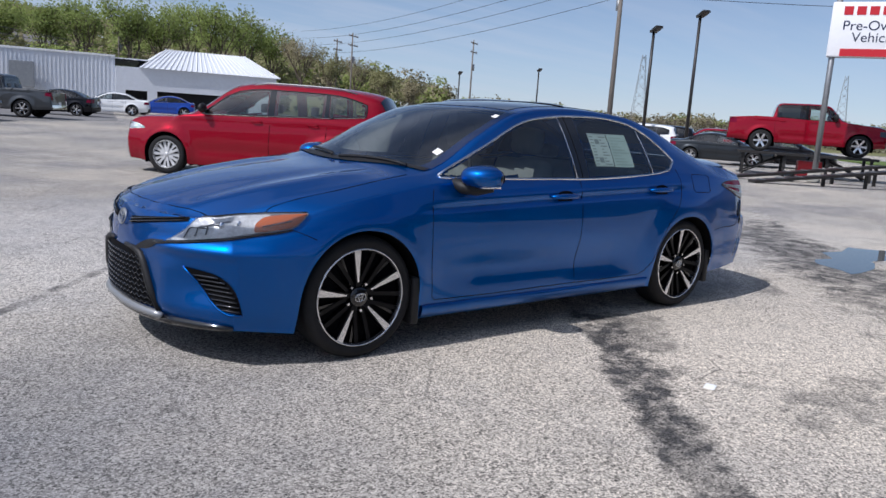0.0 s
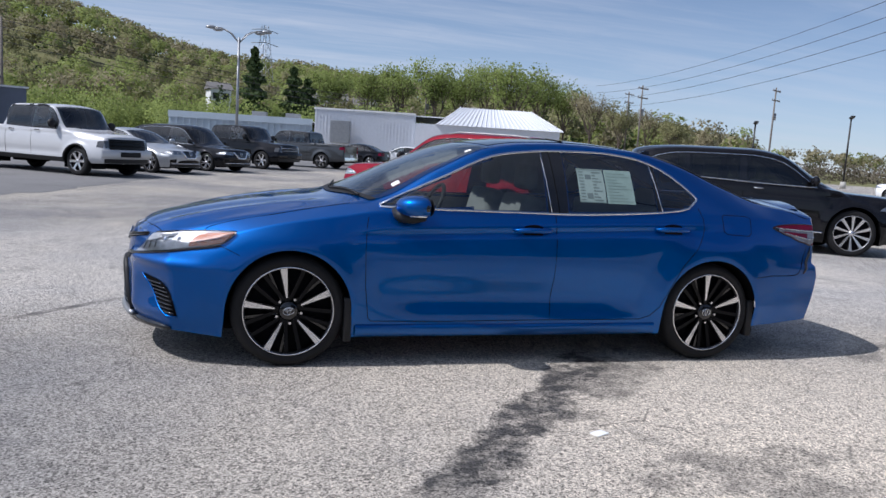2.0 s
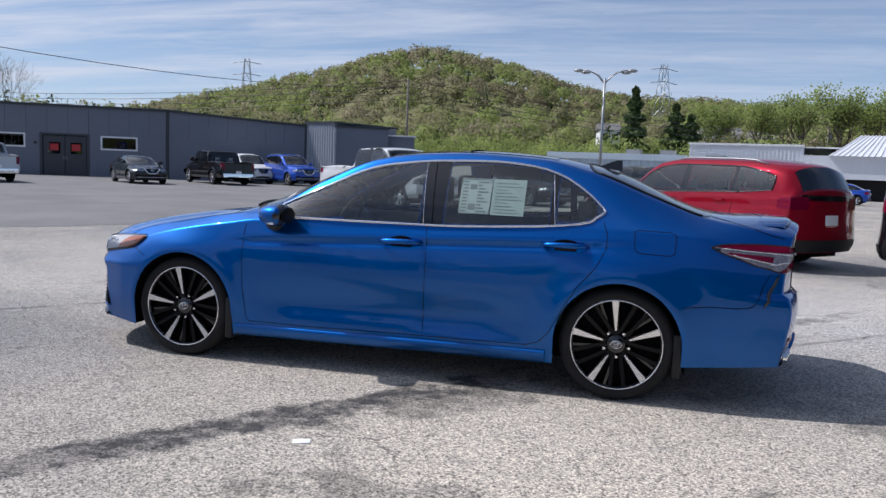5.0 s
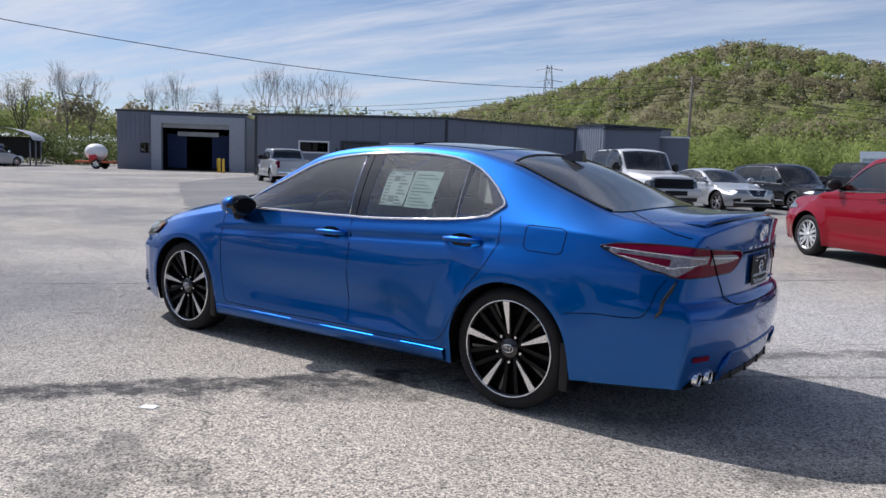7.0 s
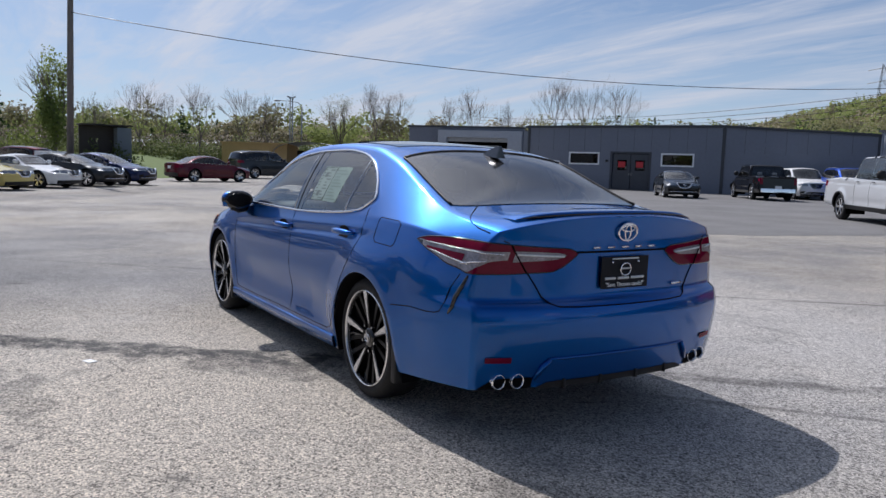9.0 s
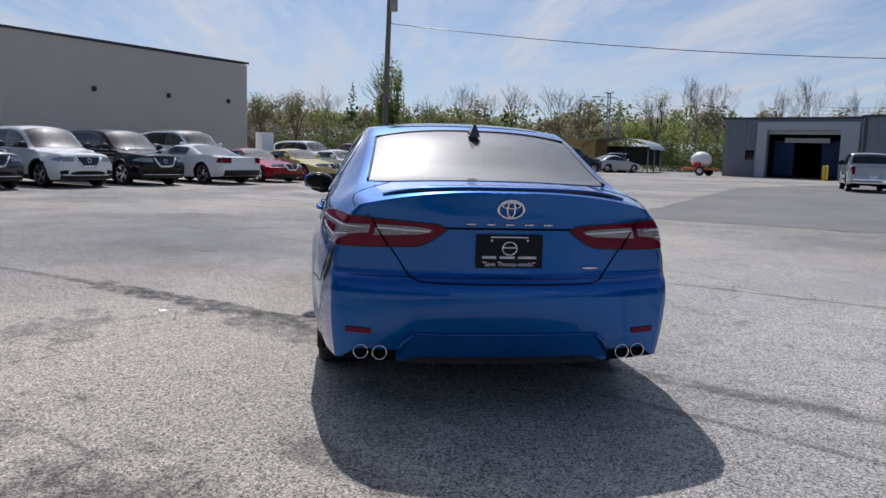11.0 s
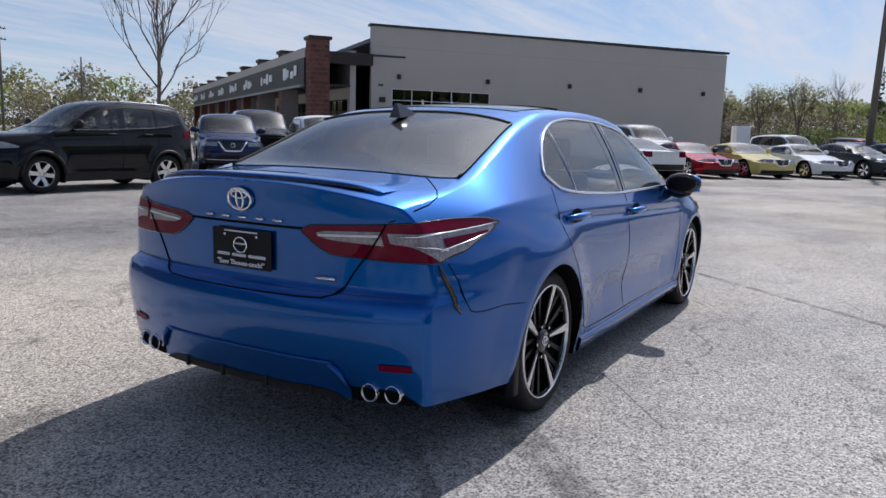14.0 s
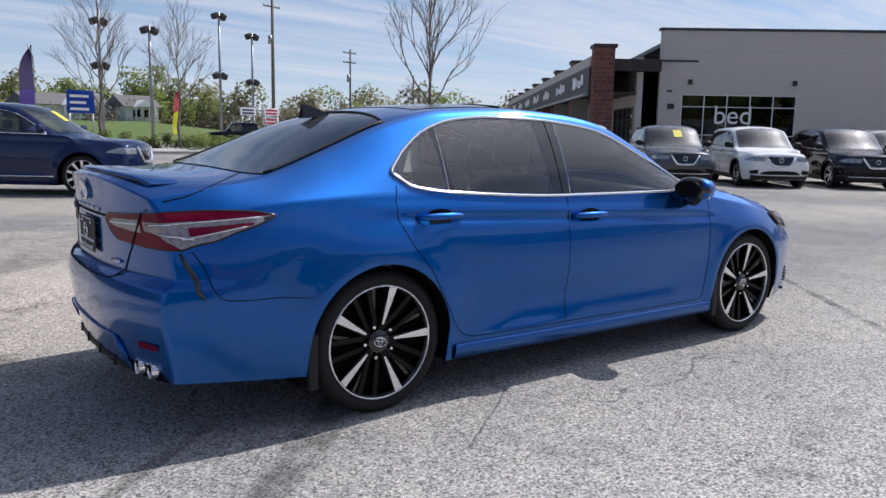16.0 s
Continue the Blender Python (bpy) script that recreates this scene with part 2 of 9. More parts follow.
def add_box(bm, x0, x1, y0, y1, z0, z1, bevel=0.0):
    r = bmesh.ops.create_cube(bm, size=1.0, matrix=Matrix.LocRotScale(((x0 + x1) / 2, (y0 + y1) / 2, (z0 + z1) / 2), None, (abs(x1 - x0), abs(y1 - y0), abs(z1 - z0))))
    if bevel:
        edges = {e for v in r["verts"] for e in v.link_edges}
        bmesh.ops.bevel(bm, geom=list(edges), offset=bevel, segments=2, affect="EDGES", profile=0.6)
    return r["verts"]


def box(x0, x1, y0, y1, z0, z1, bevel=0.0):
    bm = bmesh.new()
    add_box(bm, x0, x1, y0, y1, z0, z1, bevel)
    return bm


def add_tube(bm, points, radii, sides=6, caps=True):
    """A tube along points; radii is one number or one for each point."""
    points = [Vector(p) for p in points]
    if not isinstance(radii, (list, tuple)):
        radii = [radii] * len(points)
    rings = []
    for k, p in enumerate(points):
        way = (points[min(k + 1, len(points) - 1)] - points[max(k - 1, 0)]).normalized()
        side = way.cross(Vector((0, 0, 1)))
        if side.length < 1e-3:
            side = way.cross(Vector((0, 1, 0)))
        side.normalize()
        up = side.cross(way)
        rings.append([bm.verts.new(p + radii[k] * (math.cos(a) * side + math.sin(a) * up)) for a in [2 * math.pi * n / sides for n in range(sides)]])
    for a, b in zip(rings, rings[1:]):
        for n in range(sides):
            bm.faces.new((a[n], a[(n + 1) % sides], b[(n + 1) % sides], b[n]))
    if caps:
        bm.faces.new(rings[0][::-1])
        bm.faces.new(rings[-1])


def tube(points, radii, sides=6):
    bm = bmesh.new()
    add_tube(bm, points, radii, sides)
    return bm


def lathe(profile, segments=40, axis="y"):
    """A ring surface: profile is a row of (radius, height along the axis)."""
    bm = bmesh.new()
    rings = []
    for r, h in profile:
        ring = []
        for n in range(segments):
            a = 2 * math.pi * n / segments
            c, s = r * math.cos(a), r * math.sin(a)
            ring.append(bm.verts.new({"y": (c, h, s), "z": (c, s, h), "x": (h, c, s)}[axis]))
        rings.append(ring)
    for a, b in zip(rings, rings[1:]):
        for n in range(segments):
            bm.faces.new((a[n], a[(n + 1) % segments], b[(n + 1) % segments], b[n]))
    bmesh.ops.recalc_face_normals(bm, faces=bm.faces)
    return bm


def curve(rows):
    """A smooth function through rows of (x, value), flat beyond its ends, that does not overshoot."""
    xs, ys = [r[0] for r in rows], [r[1] for r in rows]
    n = len(xs)
    d = [(ys[k + 1] - ys[k]) / (xs[k + 1] - xs[k]) for k in range(n - 1)]
    m = [d[0]] + [0.0 if d[k - 1] * d[k] <= 0 else 2 * d[k - 1] * d[k] / (d[k - 1] + d[k]) for k in range(1, n - 1)] + [d[-1]]

    def at(x):
        if x <= xs[0]:
            return ys[0]
        if x >= xs[-1]:
            return ys[-1]
        k = max(j for j in range(n - 1) if xs[j] <= x)
        h = xs[k + 1] - xs[k]
        t = (x - xs[k]) / h
        return (2 * t**3 - 3 * t * t + 1) * ys[k] + (t**3 - 2 * t * t + t) * h * m[k] + (3 * t * t - 2 * t**3) * ys[k + 1] + (t**3 - t * t) * h * m[k + 1]

    return at


# ---- vehicle bodies ----
class Body:
    """A car's outer skin: cross-sections from the centre line over the roof rail and the belt line down to the sill, front at -x."""

    def __init__(self, s):
        self.s = s
        self.zc, self.zr, self.yr = curve(s["top"]), curve(s["rail_z"]), curve(s["rail_y"])
        self.zb, self.yb = curve(s["belt_z"]), curve(s["belt_y"])
        self.zm, self.ym = curve(s["mid_z"]), curve(s["mid_y"])
        self.zs, self.ys = curve(s["sill_z"]), curve(s["sill_y"])
        self.nose, self.tail = curve(s["nose"]), curve(s["tail"])
        self.x0, self.x1 = s["x0"], s["x1"]
        self.arches, self.ra, self.wz = s["arches"], s["arch_r"], s["wheel_r"]
        self.extra, self.dent = s.get("extra"), s.get("dent")

    def warp(self, x, y, z):
        """Rounds nose and tail in plan and gives them their profile."""
        f0, f1 = self.s["front_from"], self.s["rear_from"]
        if x < f0:
            k = ((f0 - x) / (f0 - self.x0)) ** 2
            x += k * (self.s["front_bow"] * (abs(y) / 0.9) ** 2.4 + self.nose(z) + (self.dent(abs(y), z) if self.dent else 0.0))
        if x > f1:
            k = ((x - f1) / (self.x1 - f1)) ** 2
            x -= k * (self.s["rear_bow"] * (abs(y) / 0.9) ** 2.6 + self.tail(z))
        return Vector((x, y, z))

    def true_x(self, x, z):
        """Where a station of the flank lies after the rounding of nose and tail."""
        return self.warp(x, self.ym(x), z).x

    def station(self, x, z):
        """The station whose flank lies at x."""
        s = x
        for _ in range(12):
            s += x - self.true_x(s, z)
        return s

    def width(self, x, z):
        """Half width at a height below the rail."""
        zb, zm = self.zb(x), self.zm(x)
        if z > zb:
            t = min((z - zb) / max(self.zr(x) - zb, 1e-4), 1.0)
            y = self.yb(x) + (self.yr(x) - self.yb(x)) * t + 0.05 * (self.zr(x) - zb) * 4 * t * (1 - t)
        elif z > zm:
            y = self.ym(x) - (self.ym(x) - self.yb(x)) * ((z - zm) / (zb - zm)) ** 2.2
        else:
            t = min((zm - z) / max(zm - self.zs(x), 1e-4), 1.3)
            y = self.ym(x) - (self.ym(x) - self.ys(x)) * t**2.2
        for cx in self.arches:
            r = math.hypot(self.true_x(x, z) - cx, z - self.wz)
            y += self.s.get("flare", 0.012) * math.exp(-(((r - self.ra - 0.015) / 0.05) ** 2))
        if self.extra:
            y += self.extra(x, z)
        return y

    def top(self, x, v):
        zc, zr = self.zc(x), self.zr(x)
        lift = self.s["bonnet"](x, v) if "bonnet" in self.s else 0.0
        return self.yr(x) * v, zc - (zc - zr) * v ** self.s.get("crown", 2.3) + lift

    def side_point(self, x, z, off=0.0, sign=-1):
        p = self.warp(x, self.width(x, z) + off, z)
        return Vector((p.x, sign * p.y, p.z))

    def top_point(self, x, v, off=0.0, sign=1):
        y, z = self.top(x, v)
        p = self.warp(x, y, z)
        if off:
            y1, z1 = self.top(x + 0.01, v)
            y2, z2 = self.top(x, v + 0.01)
            n = (Vector((0, y2 - y, z2 - z))).cross(Vector((0.01, y1 - y, z1 - z)))
            n = n.normalized() if n.z > 0 else -n.normalized()
            p = p + off * n
        return Vector((p.x, sign * p.y, p.z))

    def end_point(self, y, z, front, off=0.0):
        x = self.x0 if front else self.x1
        p = self.warp(x, y, z)
        return Vector((p.x + (-off if front else off), y, z))

    def shell(self, stations, n_top=9, n_green=8, n_side=20, holes_top=(), holes_side=(), inner=8):
        """The painted skin, with openings for the glass and the wheels."""
        bm = bmesh.new()
        xs = [self.x0 + (self.x1 - self.x0) * k / stations for k in range(stations + 1)]
        columns = []
        for sign in (1, -1):
            grid = []
            for x in xs:
                row = []
                for k in range(n_top + 1):
                    row.append((x, *self.top(x, k / n_top), "t", k / n_top, x))
                for k in range(1, n_green + 1):
                    z = self.zr(x) + (self.zb(x) - self.zr(x)) * k / n_green
                    row.append((x, None, z, "g", k, x))
                for k in range(1, n_side + 1):
                    t = k / n_side
                    z = self.zb(x) + (self.zs(x) - self.zb(x)) * t
                    inside, px = False, x
                    tx = self.true_x(x, z)
                    for cx in self.arches:
                        if z >= self.wz:
                            r = math.hypot(tx - cx, z - self.wz)
                            if r < self.ra:
                                inside = True
                                z = self.wz + (z - self.wz) * self.ra / max(r, 1e-3)
                                px = self.station(cx + (tx - cx) * self.ra / max(r, 1e-3), z)
                        elif abs(tx - cx) < self.ra:
                            inside, px = True, self.station(cx + math.copysign(self.ra, tx - cx), z)
                    row.append((px, None, min(z, self.zb(x)), "s", inside, x))
                grid.append(row)
            verts = []
            for row in grid:
                line = []
                for k, (x, y, z, kind, tag, ox) in enumerate(row):
                    yy = self.width(x, z) if y is None else y
                    line.append(bm.verts.new(self.warp(x, yy, z) * Vector((1, 1, 1)) if sign > 0 else Vector((1, -1, 1)) * self.warp(x, yy, z)))
                verts.append(line)
            for a in range(len(xs) - 1):
                for k in range(len(grid[0]) - 1):
                    cells = (grid[a][k], grid[a + 1][k], grid[a + 1][k + 1], grid[a][k + 1])
                    cx = (cells[0][5] + cells[1][5]) / 2
                    cz = sum(c[2] for c in cells) / 4
                    if all(c[3] == "s" and c[4] for c in cells):
                        continue
                    if cells[2][3] == "t":
                        v = (k + 0.5) / n_top
                        if any(f(cx, v) for f in holes_top):
                            continue
                    elif any(f(cx, cz) for f in holes_side):
                        continue
                    quad = [verts[a][k], verts[a + 1][k], verts[a + 1][k + 1], verts[a][k + 1]]
                    bm.faces.new(quad if sign > 0 else quad[::-1])
            columns.append((grid, verts))
        for front in (True, False):
            a = 0 if front else len(xs) - 1
            for (grid, verts), sign in zip(columns, (1, -1)):
                outline = verts[a]
                lines = [outline]
                for j in range(1, inner + 1):
                    line = []
                    for k, (x, y, z, *_) in enumerate(grid[a]):
                        yy = self.width(x, z) if y is None else y
                        line.append(bm.verts.new((lambda p: (p.x, sign * p.y, p.z))(self.warp(xs[a], yy * (1 - j / inner), z))))
                    lines.append(line)
                for p, q in zip(lines, lines[1:]):
                    for k in range(len(p) - 1):
                        quad = [p[k], p[k + 1], q[k + 1], q[k]]
                        bm.faces.new(quad if (sign > 0) == front else quad[::-1])
        bmesh.ops.remove_doubles(bm, verts=bm.verts, dist=0.0008)
        bmesh.ops.recalc_face_normals(bm, faces=bm.faces)
        return bm

    def side_patch(self, x0, x1, low, high, off=0.004, sign=-1, nx=16, nz=6):
        """A patch on the flank between the heights low(x) and high(x)."""
        bm = bmesh.new()
        rows = []
        for a in range(nx + 1):
            x = x0 + (x1 - x0) * a / nx
            lo, hi = low(x), max(high(x), low(x) + 0.002)
            rows.append([bm.verts.new(self.side_point(x, lo + (hi - lo) * k / nz, off, sign)) for k in range(nz + 1)])
        for p, q in zip(rows, rows[1:]):
            for k in range(nz):
                quad = [p[k], q[k], q[k + 1], p[k + 1]]
                bm.faces.new(quad if sign < 0 else quad[::-1])
        return bm

    def top_patch(self, start, end, v1, off=0.004, nx=14, nv=16):
        """A patch on the upper skin, across both sides, from start(v) to end(v), for v up to v1."""
        bm = bmesh.new()
        rows = []
        for k in range(-nv, nv + 1):
            v = abs(k) / nv * v1
            rows.append([bm.verts.new(self.top_point(start(v) + (end(v) - start(v)) * a / nx, v, off, 1 if k >= 0 else -1)) for a in range(nx + 1)])
        for p, q in zip(rows, rows[1:]):
            for a in range(nx):
                bm.faces.new((p[a], p[a + 1], q[a + 1], q[a]))
        return bm

    def end_patch(self, y0, y1, low, high, front, off=0.004, ny=16, nz=6):
        """A patch on the nose or tail between the heights low(y) and high(y)."""
        bm = bmesh.new()
        rows = []
        for a in range(ny + 1):
            y = y0 + (y1 - y0) * a / ny
            lo, hi = low(y), max(high(y), low(y) + 0.002)
            rows.append([bm.verts.new(self.end_point(y, lo + (hi - lo) * k / nz, front, off)) for k in range(nz + 1)])
        for p, q in zip(rows, rows[1:]):
            for k in range(nz):
                quad = [p[k], q[k], q[k + 1], p[k + 1]]
                bm.faces.new(quad[::-1] if front else quad)
        return bm

    def wrap_point(self, u, z, front, off=0.0, sign=1):
        """A point round the corner of the nose or tail: u runs 0 to 1 across the end, then on along the flank in metres."""
        def raw_point(u, z):
            if u <= 1:
                x = self.x0 if front else self.x1
                return self.warp(x, u * self.width(x, z), z)
            x = self.x0 + (u - 1) if front else self.x1 - (u - 1)
            return self.warp(x, self.width(x, z), z)
        p = raw_point(u, z)
        if off:
            du = raw_point(u + 0.03, z) - raw_point(u - 0.03, z)
            dz = raw_point(u, z + 0.015) - raw_point(u, z - 0.015)
            n = du.cross(dz).normalized()
            if n.y < 0 or (abs(n.y) < 0.05 and (n.x > 0) == front):
                n = -n
            p = p + off * n
        return Vector((p.x, sign * p.y, p.z))

    def wrap_patch(self, u0, u1, low, high, front, off=0.004, sign=1, nu=24, nz=5):
        """A patch that runs round the corner between the heights low(u) and high(u)."""
        bm = bmesh.new()
        rows = []
        for a in range(nu + 1):
            u = u0 + (u1 - u0) * a / nu
            lo, hi = low(u), max(high(u), low(u) + 0.0015)
            rows.append([bm.verts.new(self.wrap_point(u, lo + (hi - lo) * k / nz, front, off, sign)) for k in range(nz + 1)])
        for p, q in zip(rows, rows[1:]):
            for k in range(nz):
                bm.faces.new((p[k], q[k], q[k + 1], p[k + 1]))
        bmesh.ops.recalc_face_normals(bm, faces=bm.faces)
        if sum((f.normal.dot(f.calc_center_median() * Vector((1, 1, 0))) for f in bm.faces)) < 0:
            bmesh.ops.reverse_faces(bm, faces=bm.faces)
        return bm

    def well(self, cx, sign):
        """The inside of a wheel arch, coloured near-black for the shade in it."""
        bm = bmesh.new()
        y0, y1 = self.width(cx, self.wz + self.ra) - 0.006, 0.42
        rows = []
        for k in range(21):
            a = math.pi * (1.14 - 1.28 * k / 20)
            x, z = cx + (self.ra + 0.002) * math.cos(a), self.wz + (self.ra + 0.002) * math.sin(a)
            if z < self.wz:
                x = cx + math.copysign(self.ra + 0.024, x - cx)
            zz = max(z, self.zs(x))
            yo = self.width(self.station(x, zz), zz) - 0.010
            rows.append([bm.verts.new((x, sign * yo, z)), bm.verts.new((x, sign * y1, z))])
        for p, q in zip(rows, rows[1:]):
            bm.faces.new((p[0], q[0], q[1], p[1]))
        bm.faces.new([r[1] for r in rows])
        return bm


def ellipse_ring(rx, rz, r, place, oz=0.0, count=28):
    bm = bmesh.new()
    add_tube(bm, [place(rx * math.cos(a), oz + rz * math.sin(a)) for a in [2 * math.pi * k / count for k in range(count + 1)]], r, 5, caps=False)
    return bm



# ---- vehicles ----
WHEELS = {}


def wheel_meshes(style, R, width):
    """The meshes of a wheel with its outer face at -y, built once for each style and size."""
    key = (style, R, width)
    if key in WHEELS:
        return WHEELS[key]
    rr = {"sport": 0.785, "fan": 0.70, "truck": 0.66, "plain": 0.70, "twist": 0.76}[style] * R
    h = width / 2
    tyre = lathe([(rr - 0.012, h * 0.9), (rr + 0.02, h), (R - 0.03, h), (R - 0.008, h - 0.02), (R, h - 0.05), (R, -h + 0.05), (R - 0.008, -h + 0.02), (R - 0.03, -h + 0.002), (rr + 0.03, -h), (rr + 0.008, -h + 0.006), (rr - 0.012, -h + 0.02)], 48 if style == "sport" else 30)
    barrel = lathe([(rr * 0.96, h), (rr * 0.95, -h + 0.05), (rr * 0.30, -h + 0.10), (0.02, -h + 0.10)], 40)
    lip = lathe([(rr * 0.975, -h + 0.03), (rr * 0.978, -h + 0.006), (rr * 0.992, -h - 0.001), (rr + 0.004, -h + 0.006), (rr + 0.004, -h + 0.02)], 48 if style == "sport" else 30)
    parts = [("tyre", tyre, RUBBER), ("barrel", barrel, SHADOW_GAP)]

    def spoke(bm, a, r0, r1, w0, w1, y0, y1, thick, lean=0.0):
        vs = []
        for r, w, y, turn_ in ((r0, w0, y0, a), (r1, w1, y1, a + lean)):
            ca, sa = math.cos(turn_), math.sin(turn_)
            for side in (-1, 1):
                for d in (0, thick):
                    vs.append(bm.verts.new((r * ca - side * w * sa, y + d, r * sa + side * w * ca)))
        a0, a1, b0, b1, c0, c1, d0, d1 = vs
        for f in ((a0, b0, d0, c0), (a1, c1, d1, b1), (a0, c0, c1, a1), (b0, b1, d1, d0), (c0, d0, d1, c1), (a0, a1, b1, b0)):
            bm.faces.new(f)

    if style == "sport":
        parts.append(("rim_lip", lip, SILVER))
        a = math.pi / 2
        shapes = [("spoke", SILVER, (a, 0.080, rr * 0.972, 0.0045, 0.0195, -h + 0.024, -h + 0.004, 0.02)), ("spoke_back", SATIN_BLACK, (a, 0.05, rr * 0.965, 0.012, 0.0225, -h + 0.030, -h + 0.010, 0.05))]
        shapes += [("black_spoke", SATIN_BLACK, (a + d * 0.5, 0.050, rr * 0.965, 0.010, 0.012, -h + 0.046, -h + 0.026, 0.04, d * 0.62)) for d in (-0.42, 0.42)]
        shapes += [("black_spoke", GLOSS_BLACK, (a + d, 0.055, rr * 0.965, 0.006, 0.008, -h + 0.052, -h + 0.034, 0.03, -d * 0.35)) for d in (0.52,)]
        for name, material, sizes in shapes:
            bm = bmesh.new()
            spoke(bm, *sizes)
            bmesh.ops.recalc_face_normals(bm, faces=bm.faces)
            parts.append((name, bm, material))
        parts.append(("brake_disc", lathe([(0.17, 0.02), (0.165, -0.01), (0.08, -0.012), (0.0, -0.012)], 32), STEEL))
        cap = lathe([(0.055, -h + 0.04), (0.058, -h + 0.026), (0.045, -h + 0.018), (0.0, -h + 0.017)], 24)
        parts.append(("hub_cap", cap, GLOSS_BLACK))
        badge = bmesh.new()
        for rx, rz, oz in ((0.032, 0.022, 0.0), (0.010, 0.020, 0.0), (0.022, 0.008, 0.010)):
            pts = [(rx * math.cos(a), -h + 0.014, oz + rz * math.sin(a)) for a in [2 * math.pi * k / 20 for k in range(21)]]
            add_tube(badge, pts, 0.0025, 4, caps=False)
        parts.append(("badge", badge, CHROME))
        nuts = bmesh.new()
        a = math.pi / 2 + math.pi / 5
        bmesh.ops.create_cone(nuts, cap_ends=True, segments=6, radius1=0.008, radius2=0.008, depth=0.03, matrix=Matrix.Translation((0.075 * math.cos(a), -h + 0.035, 0.075 * math.sin(a))) @ pose(0, 0, 0, 90))
        parts.append(("lug_nut", nuts, CHROME))
    else:
        mat_, count, w = {"fan": (CHALK, 7, 0.032), "truck": (SILVER, 6, 0.034), "plain": (SILVER, 5, 0.030), "twist": (SILVER, 10, 0.010)}[style]
        parts.append(("rim_lip", lip, mat_))
        bright = bmesh.new()
        for n in range(count):
            a = math.pi / 2 + 2 * math.pi * n / count
            if style == "plain":
                for d in (-0.13, 0.13):
                    spoke(bright, a + d, 0.05, rr * 0.96, 0.013, 0.017, -h + 0.035, -h + 0.012, 0.03, d * 0.5)
            else:
                spoke(bright, a, 0.03, rr * 0.96, w, w * (2.6 if style == "twist" else 1.1), -h + 0.035, -h + 0.012, 0.03, 0.22 if style == "twist" else 0.0)
            if style == "fan":
                spoke(bright, a + 0.2, 0.05, rr * 0.96, 0.012, 0.03, -h + 0.045, -h + 0.02, 0.02)
        bmesh.ops.recalc_face_normals(bright, faces=bright.faces)
        if style == "fan":
            parts.append(("cover_disc", lathe([(rr * 0.97, -h + 0.020), (rr * 0.9, -h + 0.034), (rr * 0.55, -h + 0.036), (0.03, -h + 0.026), (0.0, -h + 0.026)], 32), CHALK))
            # Near-black wedges on the disc paint in the shade of its slots.
            slots = bmesh.new()
            for n in range(14):
                spoke(slots, 2 * math.pi * (n + 0.5) / 14, rr * 0.52, rr * 0.90, 0.006, 0.014, -h + 0.026, -h + 0.024, 0.02)
            bmesh.ops.recalc_face_normals(slots, faces=slots.faces)
            parts.append(("cover_slots", slots, SHADOW_GAP))
            bmesh.ops.delete(bright, geom=bright.verts[:], context="VERTS")
            for n in range(7):
                spoke(bright, 2 * math.pi * n / 7, 0.04, rr * 0.94, 0.016, 0.020, -h + 0.020, -h + 0.014, 0.03)
            bmesh.ops.recalc_face_normals(bright, faces=bright.faces)
        parts.append(("spokes", bright, mat_))
        parts.append(("hub_cap", lathe([(0.05, -h + 0.05), (0.045, -h + 0.02), (0.0, -h + 0.016)], 16), mat_))
    made = []
    for name, bm, material in parts:
        me = bpy.data.meshes.new(name)
        bm.normal_update()
        bm.to_mesh(me)
        bm.free()
        me.materials.append(material)
        smooth = name in ("tyre", "barrel", "rim_lip", "badge", "hub_cap")
        me.polygons.foreach_set("use_smooth", [smooth] * len(me.polygons))
        made.append((name, me))
    WHEELS[key] = made
    return made


def add_wheel(car, x, y, R, width, style, turn=0.0):
    w = new("wheel")
    w.parent = car
    w.empty_display_size = 0.1
    w.matrix_basis = pose(x, y, R, 0, turn, 0 if y < 0 else 180)
    for name, me in wheel_meshes(style, R, width):
        for k in range(5 if style == "sport" and name in ("spoke", "spoke_back", "black_spoke", "lug_nut") else 1):
            o = new(name, me)
            o.parent = w
            o.matrix_basis = pose(0, 0, 0, 0, 72 * k, 0)
    return w


